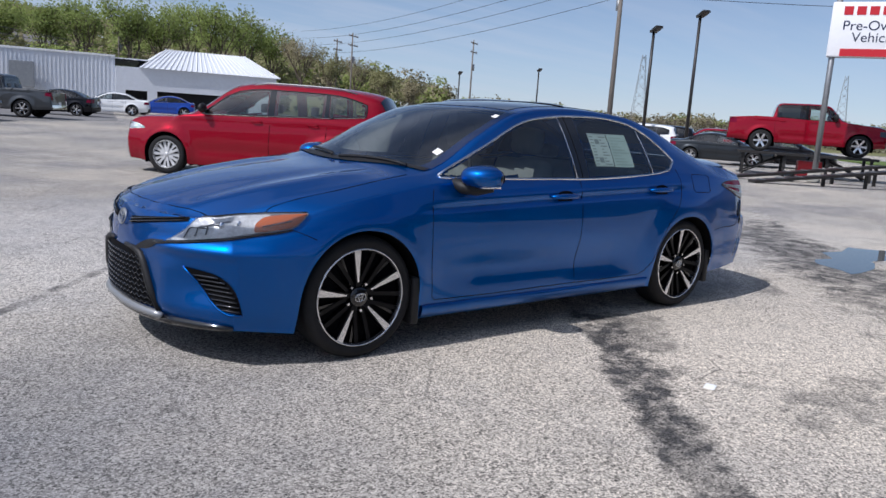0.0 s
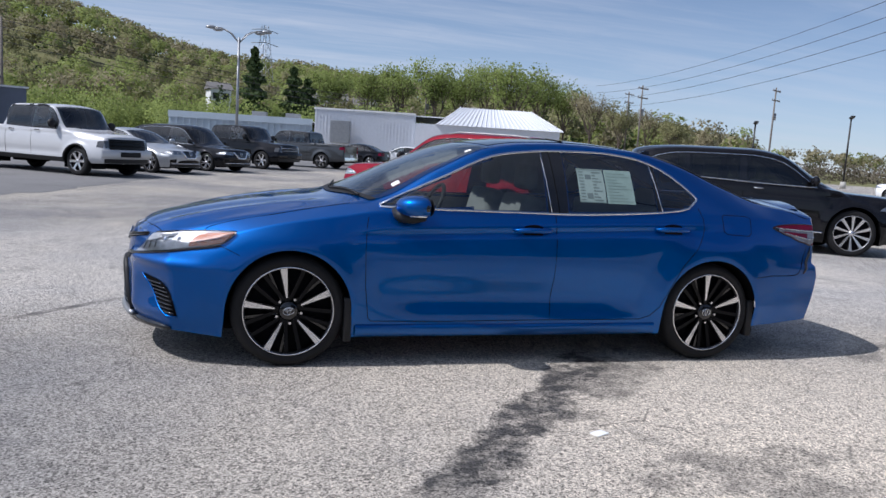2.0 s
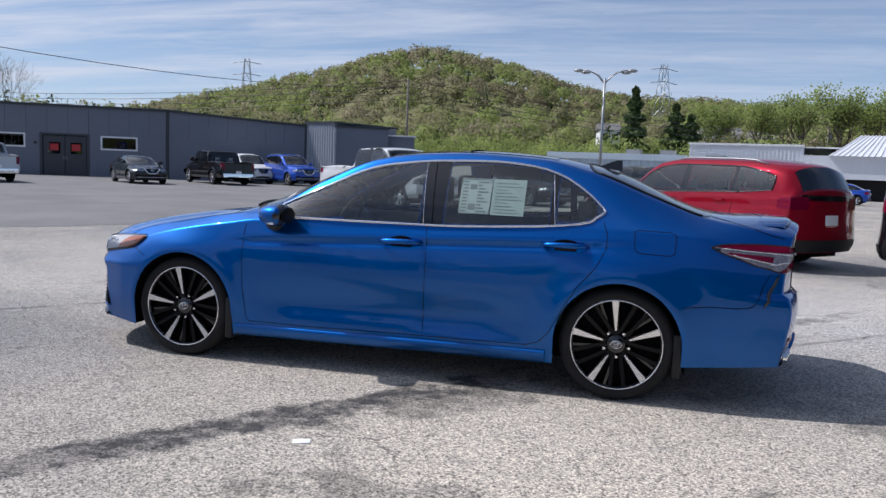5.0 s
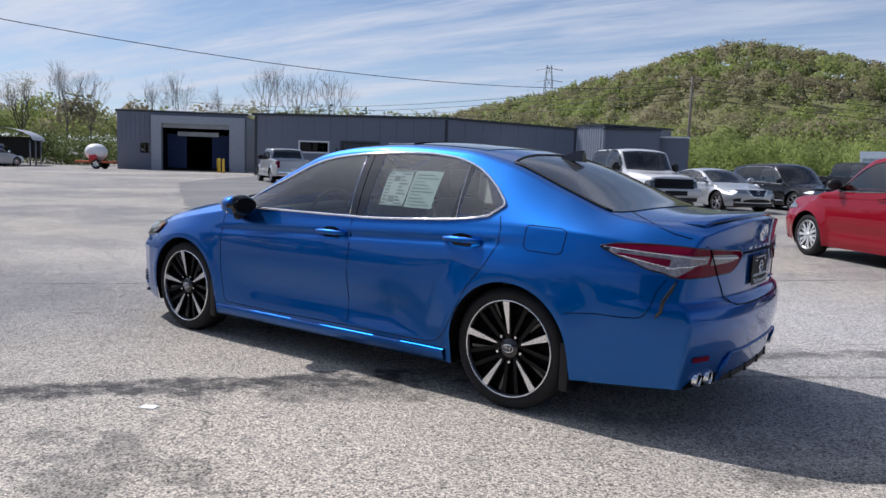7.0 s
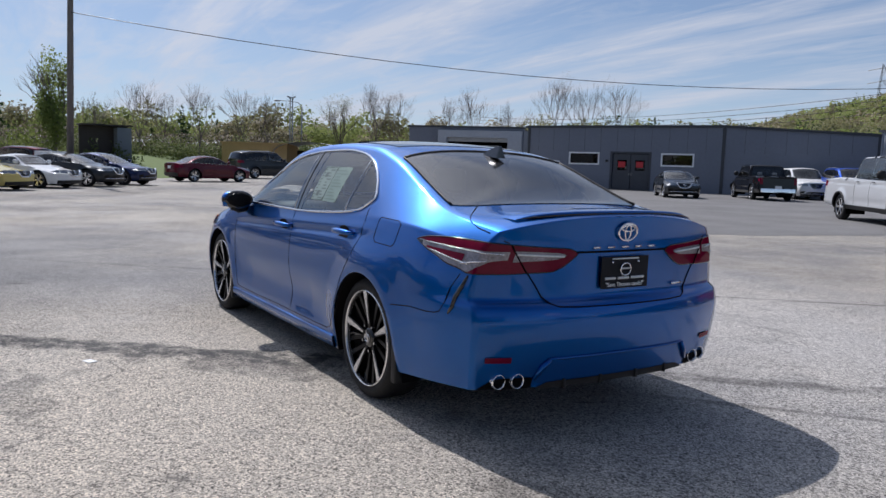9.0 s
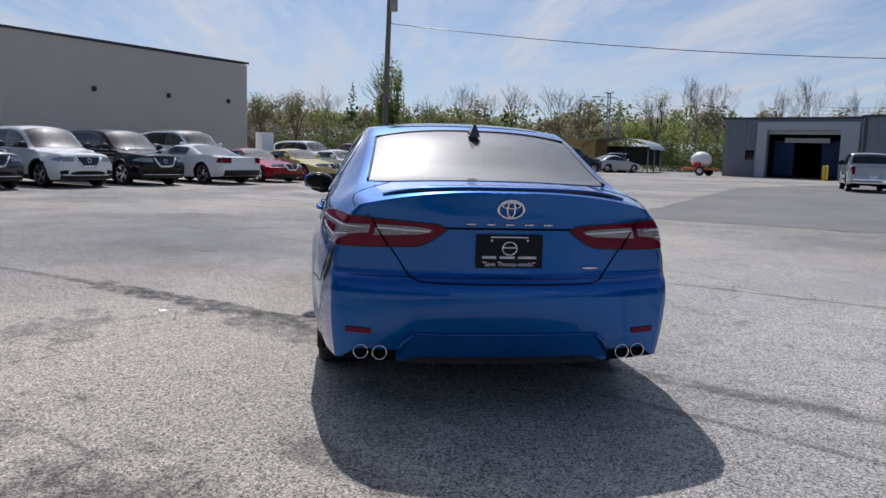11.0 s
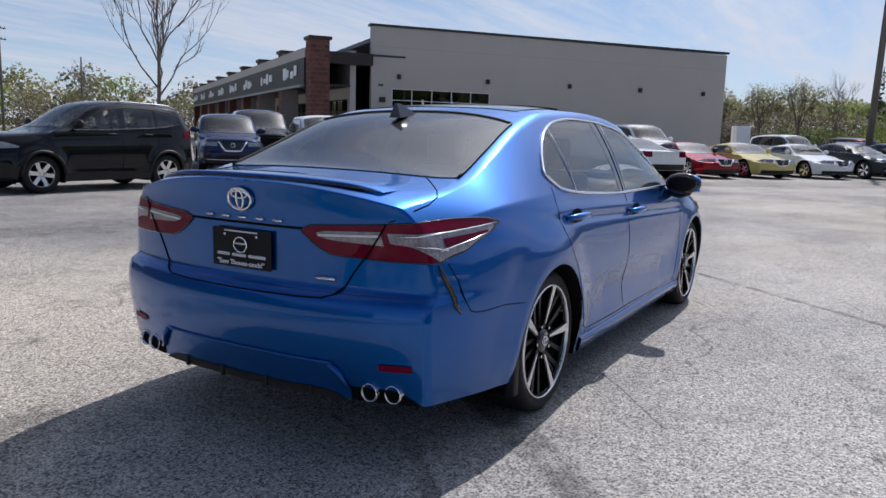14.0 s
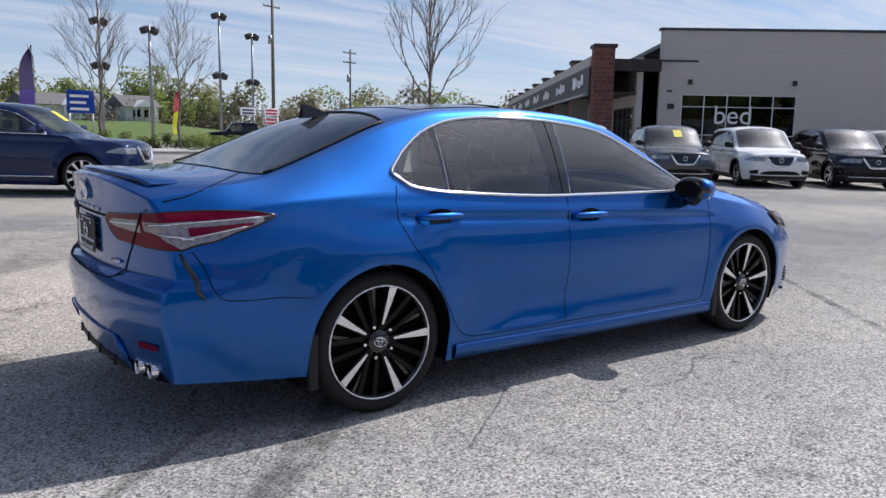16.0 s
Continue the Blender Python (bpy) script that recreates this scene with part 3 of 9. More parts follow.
def body_spec(kind, L, W, H, wb, front=0.92, R=0.34, hood=0.9, ground=0.2):
    """Curves of a body of that kind from its main sizes."""
    xf, xr = -wb / 2, wb / 2
    x0, x1 = xf - front, xf - front + L
    w = W / 2
    belt = hood + 0.06
    roof_y = w * {"suv": 0.755, "pickup": 0.79}.get(kind, 0.70)
    if kind == "sedan":
        cowl, ws, rf, deck = xf + 0.33, xf + 1.25, xr - 0.35, xr + 0.45
        dz = H * 0.735
        top = [(x0, hood * 0.80), (x0 + 0.2, hood * 0.88), (xf, hood * 0.98), (cowl, hood + 0.08), (ws, H - 0.06), (ws + 0.5, H), (rf - 0.3, H - 0.02), (rf, H - 0.07), (deck, dz), (x1 - 0.1, dz - 0.01), (x1, dz - 0.05)]
        rail = [(x0, hood * 0.76), (xf, hood * 0.94), (cowl + 0.2, hood + 0.06), (ws + 0.1, H - 0.11), (ws + 0.6, H - 0.055), (rf - 0.3, H - 0.08), (rf + 0.05, H - 0.14), (deck - 0.05, dz - 0.03), (x1, dz - 0.09)]
    elif kind == "suv":
        cowl, ws, rf, deck = xf + 0.30, xf + 1.15, min(xr + 0.45, x1 - 0.36), x1 - 0.05
        top = [(x0, hood * 0.90), (x0 + 0.14, hood * 0.965), (xf, hood + 0.01), (cowl, hood + 0.10), (ws, H - 0.06), (ws + 0.45, H), (rf - 0.6, H - 0.01), (rf, H - 0.05), (x1 - 0.22, H - 0.12), (x1, hood + 0.20)]
        rail = [(x0, hood * 0.86), (x0 + 0.2, hood * 0.92), (xf, hood * 0.97), (cowl + 0.18, hood + 0.07), (ws + 0.1, H - 0.125), (ws + 0.55, H - 0.065), (rf - 0.5, H - 0.08), (rf, H - 0.13), (x1 - 0.25, H - 0.22), (x1, hood + 0.12)]
    elif kind == "pickup":
        cowl, ws, rf, deck = xf + 0.46, xf + 1.02, xf + 2.72, xf + 2.90
        bed = hood + 0.04
        top = [(x0, hood * 0.93), (x0 + 0.15, hood * 0.98), (xf, hood + 0.02), (cowl, hood + 0.09), (ws, H - 0.06), (ws + 0.4, H), (rf - 0.2, H - 0.02), (rf, H - 0.06), (deck, bed + 0.02), (deck + 0.1, bed), (x1, bed)]
        rail = [(x0, hood * 0.90), (xf, hood), (cowl + 0.15, hood + 0.08), (ws + 0.05, H - 0.11), (ws + 0.45, H - 0.05), (rf - 0.1, H - 0.07), (rf + 0.02, H - 0.13), (deck, bed), (deck + 0.1, bed - 0.02), (x1, bed - 0.02)]
    else:  # low sports car
        cowl, ws, rf, deck = xf + 0.45, xf + 1.15, xf + 1.75, xr + 0.1
        dz = hood + 0.06
        top = [(x0, hood * 0.62), (x0 + 0.3, hood * 0.78), (xf, hood * 0.92), (cowl, hood + 0.05), (ws, H - 0.04), (ws + 0.3, H), (rf, H - 0.04), (deck, dz + 0.04), (x1 - 0.2, dz), (x1, dz - 0.08)]
        rail = [(x0, hood * 0.58), (xf, hood * 0.9), (cowl + 0.1, hood + 0.03), (ws, H - 0.08), (rf, H - 0.10), (deck - 0.1, dz), (x1, dz - 0.12)]
    rail_y = [(x0, w * 0.72), (xf, w * 0.83), (cowl + 0.1, w * 0.86), (ws, roof_y + 0.04), (ws + 0.5, roof_y), (rf, roof_y + 0.01), (deck, w * (0.80 if kind == "sedan" else 0.74 if kind == "suv" else 0.93)), (x1 + 0.01, w * (0.80 if kind != "pickup" else 0.93))]
    return {
        "x0": x0, "x1": x1, "top": top, "rail_z": rail, "rail_y": rail_y,
        "belt_z": [(x0, hood * 0.70), (xf, hood * 0.88), (cowl, belt - 0.03), (0, belt), (xr, belt + 0.05), (x1, belt - 0.03)],
        "belt_y": [(x0, w * 0.82), (xf, w * 0.94), (cowl, w * 0.945), (xr, w * 0.945), (x1, w * 0.88)],
        "mid_z": [(x0, 0.55), (x1, 0.60)],
        "mid_y": [(x0, w * 0.87), (x0 + 0.35, w * 0.96), (xf, w), (xr, w), (x1 - 0.3, w * 0.975), (x1, w * 0.92)],
        "sill_z": [(x0, ground + 0.03), (xf, ground), (xr, ground + 0.02), (x1, ground + 0.08)],
        "sill_y": [(x0, w * 0.80), (xf, w * 0.94), (xr, w * 0.94), (x1, w * 0.86)],
        "nose": [(0.2, 0.06), (0.35, 0.02), (0.55, 0.0), (hood * 0.8, 0.04), (hood + 0.05, 0.14)],
        "tail": [(0.25, 0.08), (0.45, 0.0), (0.7, 0.02), (hood + 0.2, 0.05), (H, 0.10)],
        "front_from": xf + 0.1, "rear_from": xr, "front_bow": {"suv": 0.22, "pickup": 0.11}.get(kind, 0.30), "rear_bow": 0.16 if kind != "pickup" else 0.03,
        "arches": (xf, xr), "arch_r": R + 0.055, "wheel_r": R, "flare": 0.015, "crown": 2.6,
        "cowl": cowl, "ws": ws, "rf": rf, "deck": deck, "belt": belt, "kind": kind, "H": H, "hood": hood, "w": w,
    }


def vehicle(name, label, category, m, kind, paint, L, W, H, wb, R=0.34, hood=0.9, style="plain", front=0.92, ground=0.2, group="", grille="v", tag=False, rails=False, stations=76, cladding=False, soft_top=False, chrome=False, smoked=False):
    """A parked vehicle with its front at -x of its own axes."""
    s = body_spec(kind, L, W, H, wb, front, R, hood, ground)
    step = lambda v, lo, hi: (lambda t: t * t * (3 - 2 * t))(min(max((v - lo) / (hi - lo), 0.0), 1.0))  # noqa: E731

    def flank(x, z):
        """Shoulder crease, hollow doors and full fenders."""
        line = s["belt"] - 0.13 + 0.03 * (x + wb / 2) / wb
        y = -0.012 * math.exp(-(((z - line) / 0.022) ** 2)) + 0.012 * math.exp(-(((z - line - 0.05) / 0.03) ** 2))
        y -= 0.028 * math.exp(-(((z - ground - 0.26) / 0.10) ** 2)) * step(x, -wb / 2 + R, -wb / 2 + R + 0.35) * (1 - step(x, wb / 2 - R - 0.35, wb / 2 - R))
        for cx in (-wb / 2, wb / 2):
            r = math.hypot(b.true_x(x, z) - cx, z - R) - R - 0.055
            y += 0.024 * (1 - step(r, 0.05, 0.13)) * (1 - step(z, s["hood"] - 0.16, s["hood"] - 0.05))
        return y

    s["extra"] = flank
    b = Body(s)
    car = thing(name, m, label, category, group)
    x0, x1, belt, w = s["x0"], s["x1"], s["belt"], s["w"]
    cowl, ws, rf, deck = s["cowl"], s["ws"], s["rf"], s["deck"]
    a0, a3 = cowl + 0.34, {"sedan": deck - 0.28, "suv": x1 - 0.42, "pickup": rf + 0.02, "sports": rf + 0.1}[kind]
    rise = a3 - (a3 - a0) * 0.26
    low = lambda x: b.zb(x) + 0.02 + (0.10 * max(0.0, (x - rise) / (a3 - rise)) ** 1.6 if kind == "suv" else 0.0)  # noqa: E731
    high = lambda x: b.zr(x) - 0.045 - (0.03 if kind == "suv" else 0.0) - (0.05 * max(0.0, (x - rise) / (a3 - rise)) ** 2 if kind == "suv" else 0.0)  # noqa: E731
    if kind == "pickup" or kind == "sports":
        panes = [(a0, (a0 + a3) / 2 - 0.05), ((a0 + a3) / 2 + 0.06, a3)] if kind == "pickup" else [(a0, a3)]
    else:
        mid1 = a0 + (a3 - a0) * 0.40
        mid2 = a0 + (a3 - a0) * 0.74
        panes = [(a0, mid1), (mid1 + 0.11, mid2), (mid2 + 0.07, a3)]
    ws0 = lambda v: cowl - 0.04 + 0.20 * v * v  # noqa: E731
    ws1 = lambda v: ws - 0.03 + 0.05 * v * v  # noqa: E731
    if kind == "suv":
        bl0, bl1 = (lambda v: x1 - 0.20 + 0.0 * v), (lambda v: x1 - 0.015)
    elif kind == "pickup":
        bl0, bl1 = (lambda v: rf + 0.02), (lambda v: deck - 0.02)
    else:
        bl0, bl1 = (lambda v: rf + 0.04 + 0.05 * v * v), (lambda v: deck - 0.03 - 0.08 * v * v)
    holes_top = (lambda x, v: v < 0.86 and ws0(v) + 0.03 < x < ws1(v) - 0.03, lambda x, v: v < 0.82 and bl0(v) + 0.02 < x < bl1(v) - 0.02 and kind != "suv")
    holes_side = tuple((lambda x, z, p=p: p[0] + 0.03 < x < p[1] - 0.03 and low(x) + 0.02 < z < high(x) - 0.02) for p in panes)
    part("body", b.shell(stations, 6, 5, 18, holes_top, holes_side, 6), paint, car)
    for sign in (-1, 1):
        xs_ = [a0 - 0.01 + (a3 - a0 + 0.02) * k / 14 for k in range(15)]
        rim = [(x, high(x) + 0.004) for x in xs_] + [(xs_[-1] + 0.012, (low(xs_[-1]) + high(xs_[-1])) / 2)] + [(x, low(x) - 0.004) for x in xs_[::-1]] + [(xs_[0], high(xs_[0]) + 0.004)]
        part("window_seal", tube([b.side_point(x, z, 0.003, sign) for x, z in rim], 0.014, 4), GLOSS_BLACK, car)
    part("windshield", b.top_patch(ws0, ws1, 0.93, 0.005, 8, 8), DUSTY, car, "sloping tinted windshield")
    if kind == "suv":
        z0, z1 = s["hood"] + 0.14, H - 0.20
        part("rear_window", b.end_patch(-0.62 * w / 0.9, 0.62 * w / 0.9, lambda y: z0 - 0.1, lambda y: z0 - 0.02, False, 0.006, 8, 2), GLOSS_BLACK, car)
    part("rear_window" if kind != "suv" else "tailgate_window", b.top_patch(bl0, bl1, 0.88, 0.005, 8, 8), GLOSS_BLACK if (kind == "suv" or soft_top) else DARK_TINT, car)
    for sign in (-1, 1):
        for k, (p, q) in enumerate(panes):
            if soft_top and k:
                continue
            part("side_window", b.side_patch(p, q, low, high, 0.005, sign, 10, 4), TINT if (k == 0 and not smoked) or smoked == "clear" else DARK_TINT, car)
        for (p, q), (p2, q2) in zip(panes, panes[1:]):
            part("pillar_trim", b.side_patch(q, p2, low, high, 0.004, sign, 2, 4), GLOSS_BLACK, car)
        pts = [b.side_point(a0 + (a3 - a0) * k / 12, low(a0 + (a3 - a0) * k / 12) - 0.008, 0.006, sign) for k in range(13)]
        part("belt_trim", tube(pts, 0.008, 4), CHROME if kind != "pickup" else PLASTIC, car)
        for p, q in panes[:2] if kind != "sports" else panes[:1]:
            hx = q - 0.10
            hz = belt - 0.07
            part("door_handle", tube([b.side_point(hx - 0.18, hz, 0.008, sign), b.side_point(hx - 0.14, hz, 0.03, sign), b.side_point(hx - 0.03, hz, 0.03, sign), b.side_point(hx + 0.01, hz, 0.008, sign)], 0.012, 5), paint if not cladding else PLASTIC, car)
            pts = [b.side_point(q + 0.05 - 0.02 * k / 8, belt - 0.0 - (belt - ground - 0.10) * k / 8, 0.001, sign) for k in range(9)]
            part("door_gap", tube(pts, 0.005, 4), SHADOW_GAP, car)
        mx = a0 + 0.05
        base = b.side_point(mx, belt + 0.04, 0.0, sign)
        bm = bmesh.new()
        bmesh.ops.create_uvsphere(bm, u_segments=10, v_segments=7, radius=1.0, matrix=Matrix.LocRotScale((mx - 0.01, base.y + sign * 0.13, belt + (0.14 if kind == "pickup" else 0.10)), None, (0.08, 0.14, 0.13) if kind == "pickup" else (0.065, 0.13, 0.085)))
        add_tube(bm, [(mx, base.y - sign * 0.02, belt + 0.03), (mx, base.y + sign * 0.08, belt + 0.06)], 0.022, 5)
        part("mirror", bm, PLASTIC if cladding or kind == "pickup" or paint is PAINTS["red"] else paint, car)
        hz = s["hood"] * 0.78
        deep, lens = (0.13, DARK_LENS) if kind == "pickup" else (0.055, CLEAR_LENS)
        reach = 0.24 if kind == "pickup" else 0.42
        part("headlight", b.side_patch(x0, x0 + reach, lambda x: hz - deep + 0.06 * (x - x0), lambda x: hz + 0.07 - 0.08 * ((x - x0) / 0.42) ** 2, 0.006, sign, 8, 3), lens, car, "clear headlight lens")
        ye = b.width(x0, hz) + 0.003
        part("headlight_front", b.end_patch(sign * ye * 0.58, sign * ye, lambda y: hz - deep, lambda y: hz + 0.065, True, 0.006, 6, 3), lens, car, "clear headlight lens")
        tz = s["hood"] * (0.93 if kind != "suv" else 1.0)
        part("taillight", b.side_patch(x1 - 0.26, x1, lambda x: tz - 0.09 + 0.05 * (x1 - x), lambda x: tz + 0.10 - 0.15 * (x1 - x), 0.006, sign, 6, 3), RED_LENS, car, "red taillight lens")
        ye = b.width(x1, tz) + 0.003
        part("taillight_rear", b.end_patch(sign * ye * (0.62 if kind != "pickup" else 0.85), sign * ye, lambda y: tz - 0.09 - (0.15 if kind == "pickup" else 0), lambda y: tz + 0.09, False, 0.006, 6, 3), RED_LENS, car, "red taillight lens")
        for cx in s["arches"]:
            part("wheel_well", b.well(cx, sign), SHADOW_GAP, car)
            add_wheel(car, cx, sign * (w - 0.125), R, 0.225, style, 17 * cx)
        if cladding:
            for cx in s["arches"]:
                pts = []
                for k in range(15):
                    a = math.pi * (1.02 - 1.04 * k / 14)
                    x, z = cx + (s["arch_r"] + 0.012) * math.cos(a), R + (s["arch_r"] + 0.012) * math.sin(a)
                    pts.append(b.side_point(x, max(z, b.zs(x)), 0.004, sign))
                part("arch_cladding", tube(pts, 0.03, 5), PLASTIC, car)
            part("sill_cladding", b.side_patch(s["arches"][0] + R + 0.05, s["arches"][1] - R - 0.05, lambda x: b.zs(x), lambda x: b.zs(x) + 0.13, 0.012, sign, 8, 3), PLASTIC, car)
        if rails:
            xs_ = [ws + 0.35 + (rf - ws - 0.4) * k / 8 for k in range(9)]
            part("roof_rail", tube([(x, sign * (b.yr(x) - 0.04), b.zr(x) + 0.045 * (1 if 0 < k < 8 else 0.2)) for k, x in enumerate(xs_)], 0.016, 5), STEEL, car)
    if grille == "v":
        zt, zl, wt, wl = hood * 0.85, hood * 0.60, 0.36 * w / 0.9, 0.20 * w / 0.9
        gm = part("grille", b.end_patch(-wt, wt, lambda y: zl + (zt - zl) * max(0, abs(y) - wl) / (wt - wl), lambda y: zt, True, 0.008, 18, 4), GLOSS_BLACK, car, "black grille in a chrome surround")
        part("grille_surround", tube([b.end_point(y, z, True, 0.014) for y, z in ((-wt - 0.02, zt), (-wt * 0.78, zl + 0.10), (-wl - 0.01, zl), (-wl * 0.5, zl - 0.012), (wl * 0.5, zl - 0.012), (wl + 0.01, zl), (wt * 0.78, zl + 0.10), (wt + 0.02, zt))], 0.030, 6), CHROME, gm)
        part("emblem", ellipse_ring(0.055, 0.055, 0.010, lambda y, z: b.end_point(y, (zt + zl) / 2 + 0.03 + z, True, 0.016), 0.0, 16), CHROME, gm)
    else:
        gz0, gz1, gw = hood * 0.48, hood * 0.88, 0.60 * w / 0.9
        gm = part("grille", b.end_patch(-gw, gw, lambda y: gz0, lambda y: gz1, True, 0.008, 12, 5), SATIN_BLACK, car, "wide black grille")
        for k in range(4):
            z = gz0 + (gz1 - gz0) * (k + 0.6) / 4.2
            part("grille_bar", tube([b.end_point(gw * 0.97 * (j / 4 - 1), z, True, 0.012) for j in range(9)], 0.013 if grille == "h" else 0.018, 4), CHROME if grille == "h" else SATIN_BLACK, gm)
        if grille == "h":
            part("grille_surround", tube([b.end_point(y, z, True, 0.012) for y, z in ((-gw, gz0), (gw, gz0), (gw, gz1), (-gw, gz1), (-gw, gz0))], 0.018, 5), CHROME, gm)
    if chrome:
        for sign in (-1, 1):
            xs_ = [a0 - 0.02 + (a3 - a0 + 0.04) * k / 16 for k in range(17)]
            part("window_trim", tube([b.side_point(x, high(x) + 0.008, 0.006, sign) for x in xs_] + [b.side_point(xs_[-1] + 0.02, (low(xs_[-1]) + high(xs_[-1])) / 2, 0.006, sign)] + [b.side_point(x, low(x) - 0.006, 0.007, sign) for x in xs_[::-1]], 0.011, 5), CHROME, car)
            part("sill_strip", tube([b.side_point(s["arches"][0] + R + 0.10 + (wb - 2 * R - 0.2) * k / 8, ground + 0.17, 0.012, sign) for k in range(9)], 0.018, 5), CHROME, car)
            for p, q in panes[:2]:
                part("handle_cover", tube([b.side_point(q - 0.26, belt - 0.066, 0.036, sign), b.side_point(q - 0.12, belt - 0.066, 0.036, sign)], 0.012, 5), CHROME, car)
    if kind in ("suv", "sedan"):
        part("bumper_intake", b.end_patch(-0.50 * w / 0.9, 0.50 * w / 0.9, lambda y: ground + 0.17, lambda y: ground + 0.27 - 0.05 * (abs(y) / 0.5) ** 4, True, 0.009, 12, 2), SATIN_BLACK, car)
        for sign in (-1, 1):
            part("fog_recess", b.end_patch(sign * 0.56 * w / 0.9, sign * 0.76 * w / 0.9, lambda y: 0.38 + ground - 0.2, lambda y: 0.50 + ground - 0.2 - 0.15 * (abs(y) - 0.56), True, 0.009, 5, 3), SATIN_BLACK, car)
        part("bumper_strip", tube([b.end_point(0.70 * w / 0.9 * (k / 6), ground + 0.145, True, 0.016) for k in range(-6, 7)], 0.014, 5), SILVER, car)
    part("lower_bumper", b.end_patch(-0.74 * w / 0.9, 0.74 * w / 0.9, lambda y: ground + 0.035, lambda y: ground + 0.16, True, 0.010, 12, 2), PLASTIC, car)
    part("rear_bumper", b.end_patch(-0.76 * w / 0.9, 0.76 * w / 0.9, lambda y: ground + 0.09, lambda y: ground + 0.28, False, 0.012, 12, 2), PLASTIC if kind != "pickup" else CHROME, car)
    part("rear_plate", b.end_patch(-0.16, 0.16, lambda y: 0.70 - 0.08 * (kind == "pickup"), lambda y: 0.85 - 0.08 * (kind == "pickup"), False, 0.014, 2, 2), WHITE_PAPER, car)
    part("underbody", box(x0 + 0.35, x1 - 0.3, -w * 0.7, w * 0.7, ground - 0.01, ground + 0.12), SHADOW_GAP, car)
    part("cabin_floor", box(cowl, min(a3 + 0.1, x1 - 0.3), -w * 0.85, w * 0.85, ground + 0.15, ground + 0.25), SHADOW_GAP, car)
    for sx, rows_ in ((-0.05, 1), (0.85, 1)):
        if kind in ("sports",) and sx > 0:
            continue
        for sy in (-0.38, 0.38):
            bm = bmesh.new()
            add_box(bm, sx + 0.10, sx + 0.26, sy - 0.23, sy + 0.23, ground + 0.25, belt + 0.05, 0.05)
            add_box(bm, sx + 0.14, sx + 0.24, sy - 0.12, sy + 0.12, belt + 0.08, belt + 0.24, 0.04)
            part("seat", bm, TRIM_GREY, car)
    if kind == "pickup":
        bar = bmesh.new()
        for z, off in ((ground + 0.18, 0.02), (ground + 0.21, 0.075), (ground + 0.40, 0.075), (ground + 0.42, 0.03)):
            for k in range(-8, 9):
                bar.verts.new(b.end_point(0.93 * w * k / 8, z, True, off))
        bar.verts.ensure_lookup_table()
        for r in range(3):
            for k in range(16):
                bar.faces.new([bar.verts[n] for n in (17 * r + k, 17 * r + k + 1, 17 * r + k + 18, 17 * r + k + 17)])
        part("front_bumper", bar, paint, car)
        part("bumper_opening", b.end_patch(-0.38 * w, 0.38 * w, lambda y: ground + 0.22, lambda y: ground + 0.36, True, 0.080, 6, 2), SATIN_BLACK, car)
        part("bed_cover", b.top_patch(lambda v: deck + 0.06, lambda v: x1 - 0.06, 0.9, 0.006, 4, 4), PLASTIC, car)
    if tag:
        bm = b.top_patch(lambda v: cowl + 0.35, lambda v: cowl + 0.62, 0.30, 0.012, 2, 2)
        bmesh.ops.delete(bm, geom=[v for v in bm.verts if v.co.y > 0.06], context="VERTS")
        part("price_tag", bm, YELLOW_TAG, car, "yellow price tag behind the windshield")
    return car


def at(x, y, heading, z=0.0):
    """A pose on the lot with the nose pointing along the heading, in degrees from +x."""
    return pose(x, y, z, 0, 0, heading - 180)


SUV = dict(kind="suv", L=4.70, W=1.84, H=1.70, wb=2.71, R=0.355, hood=1.00)


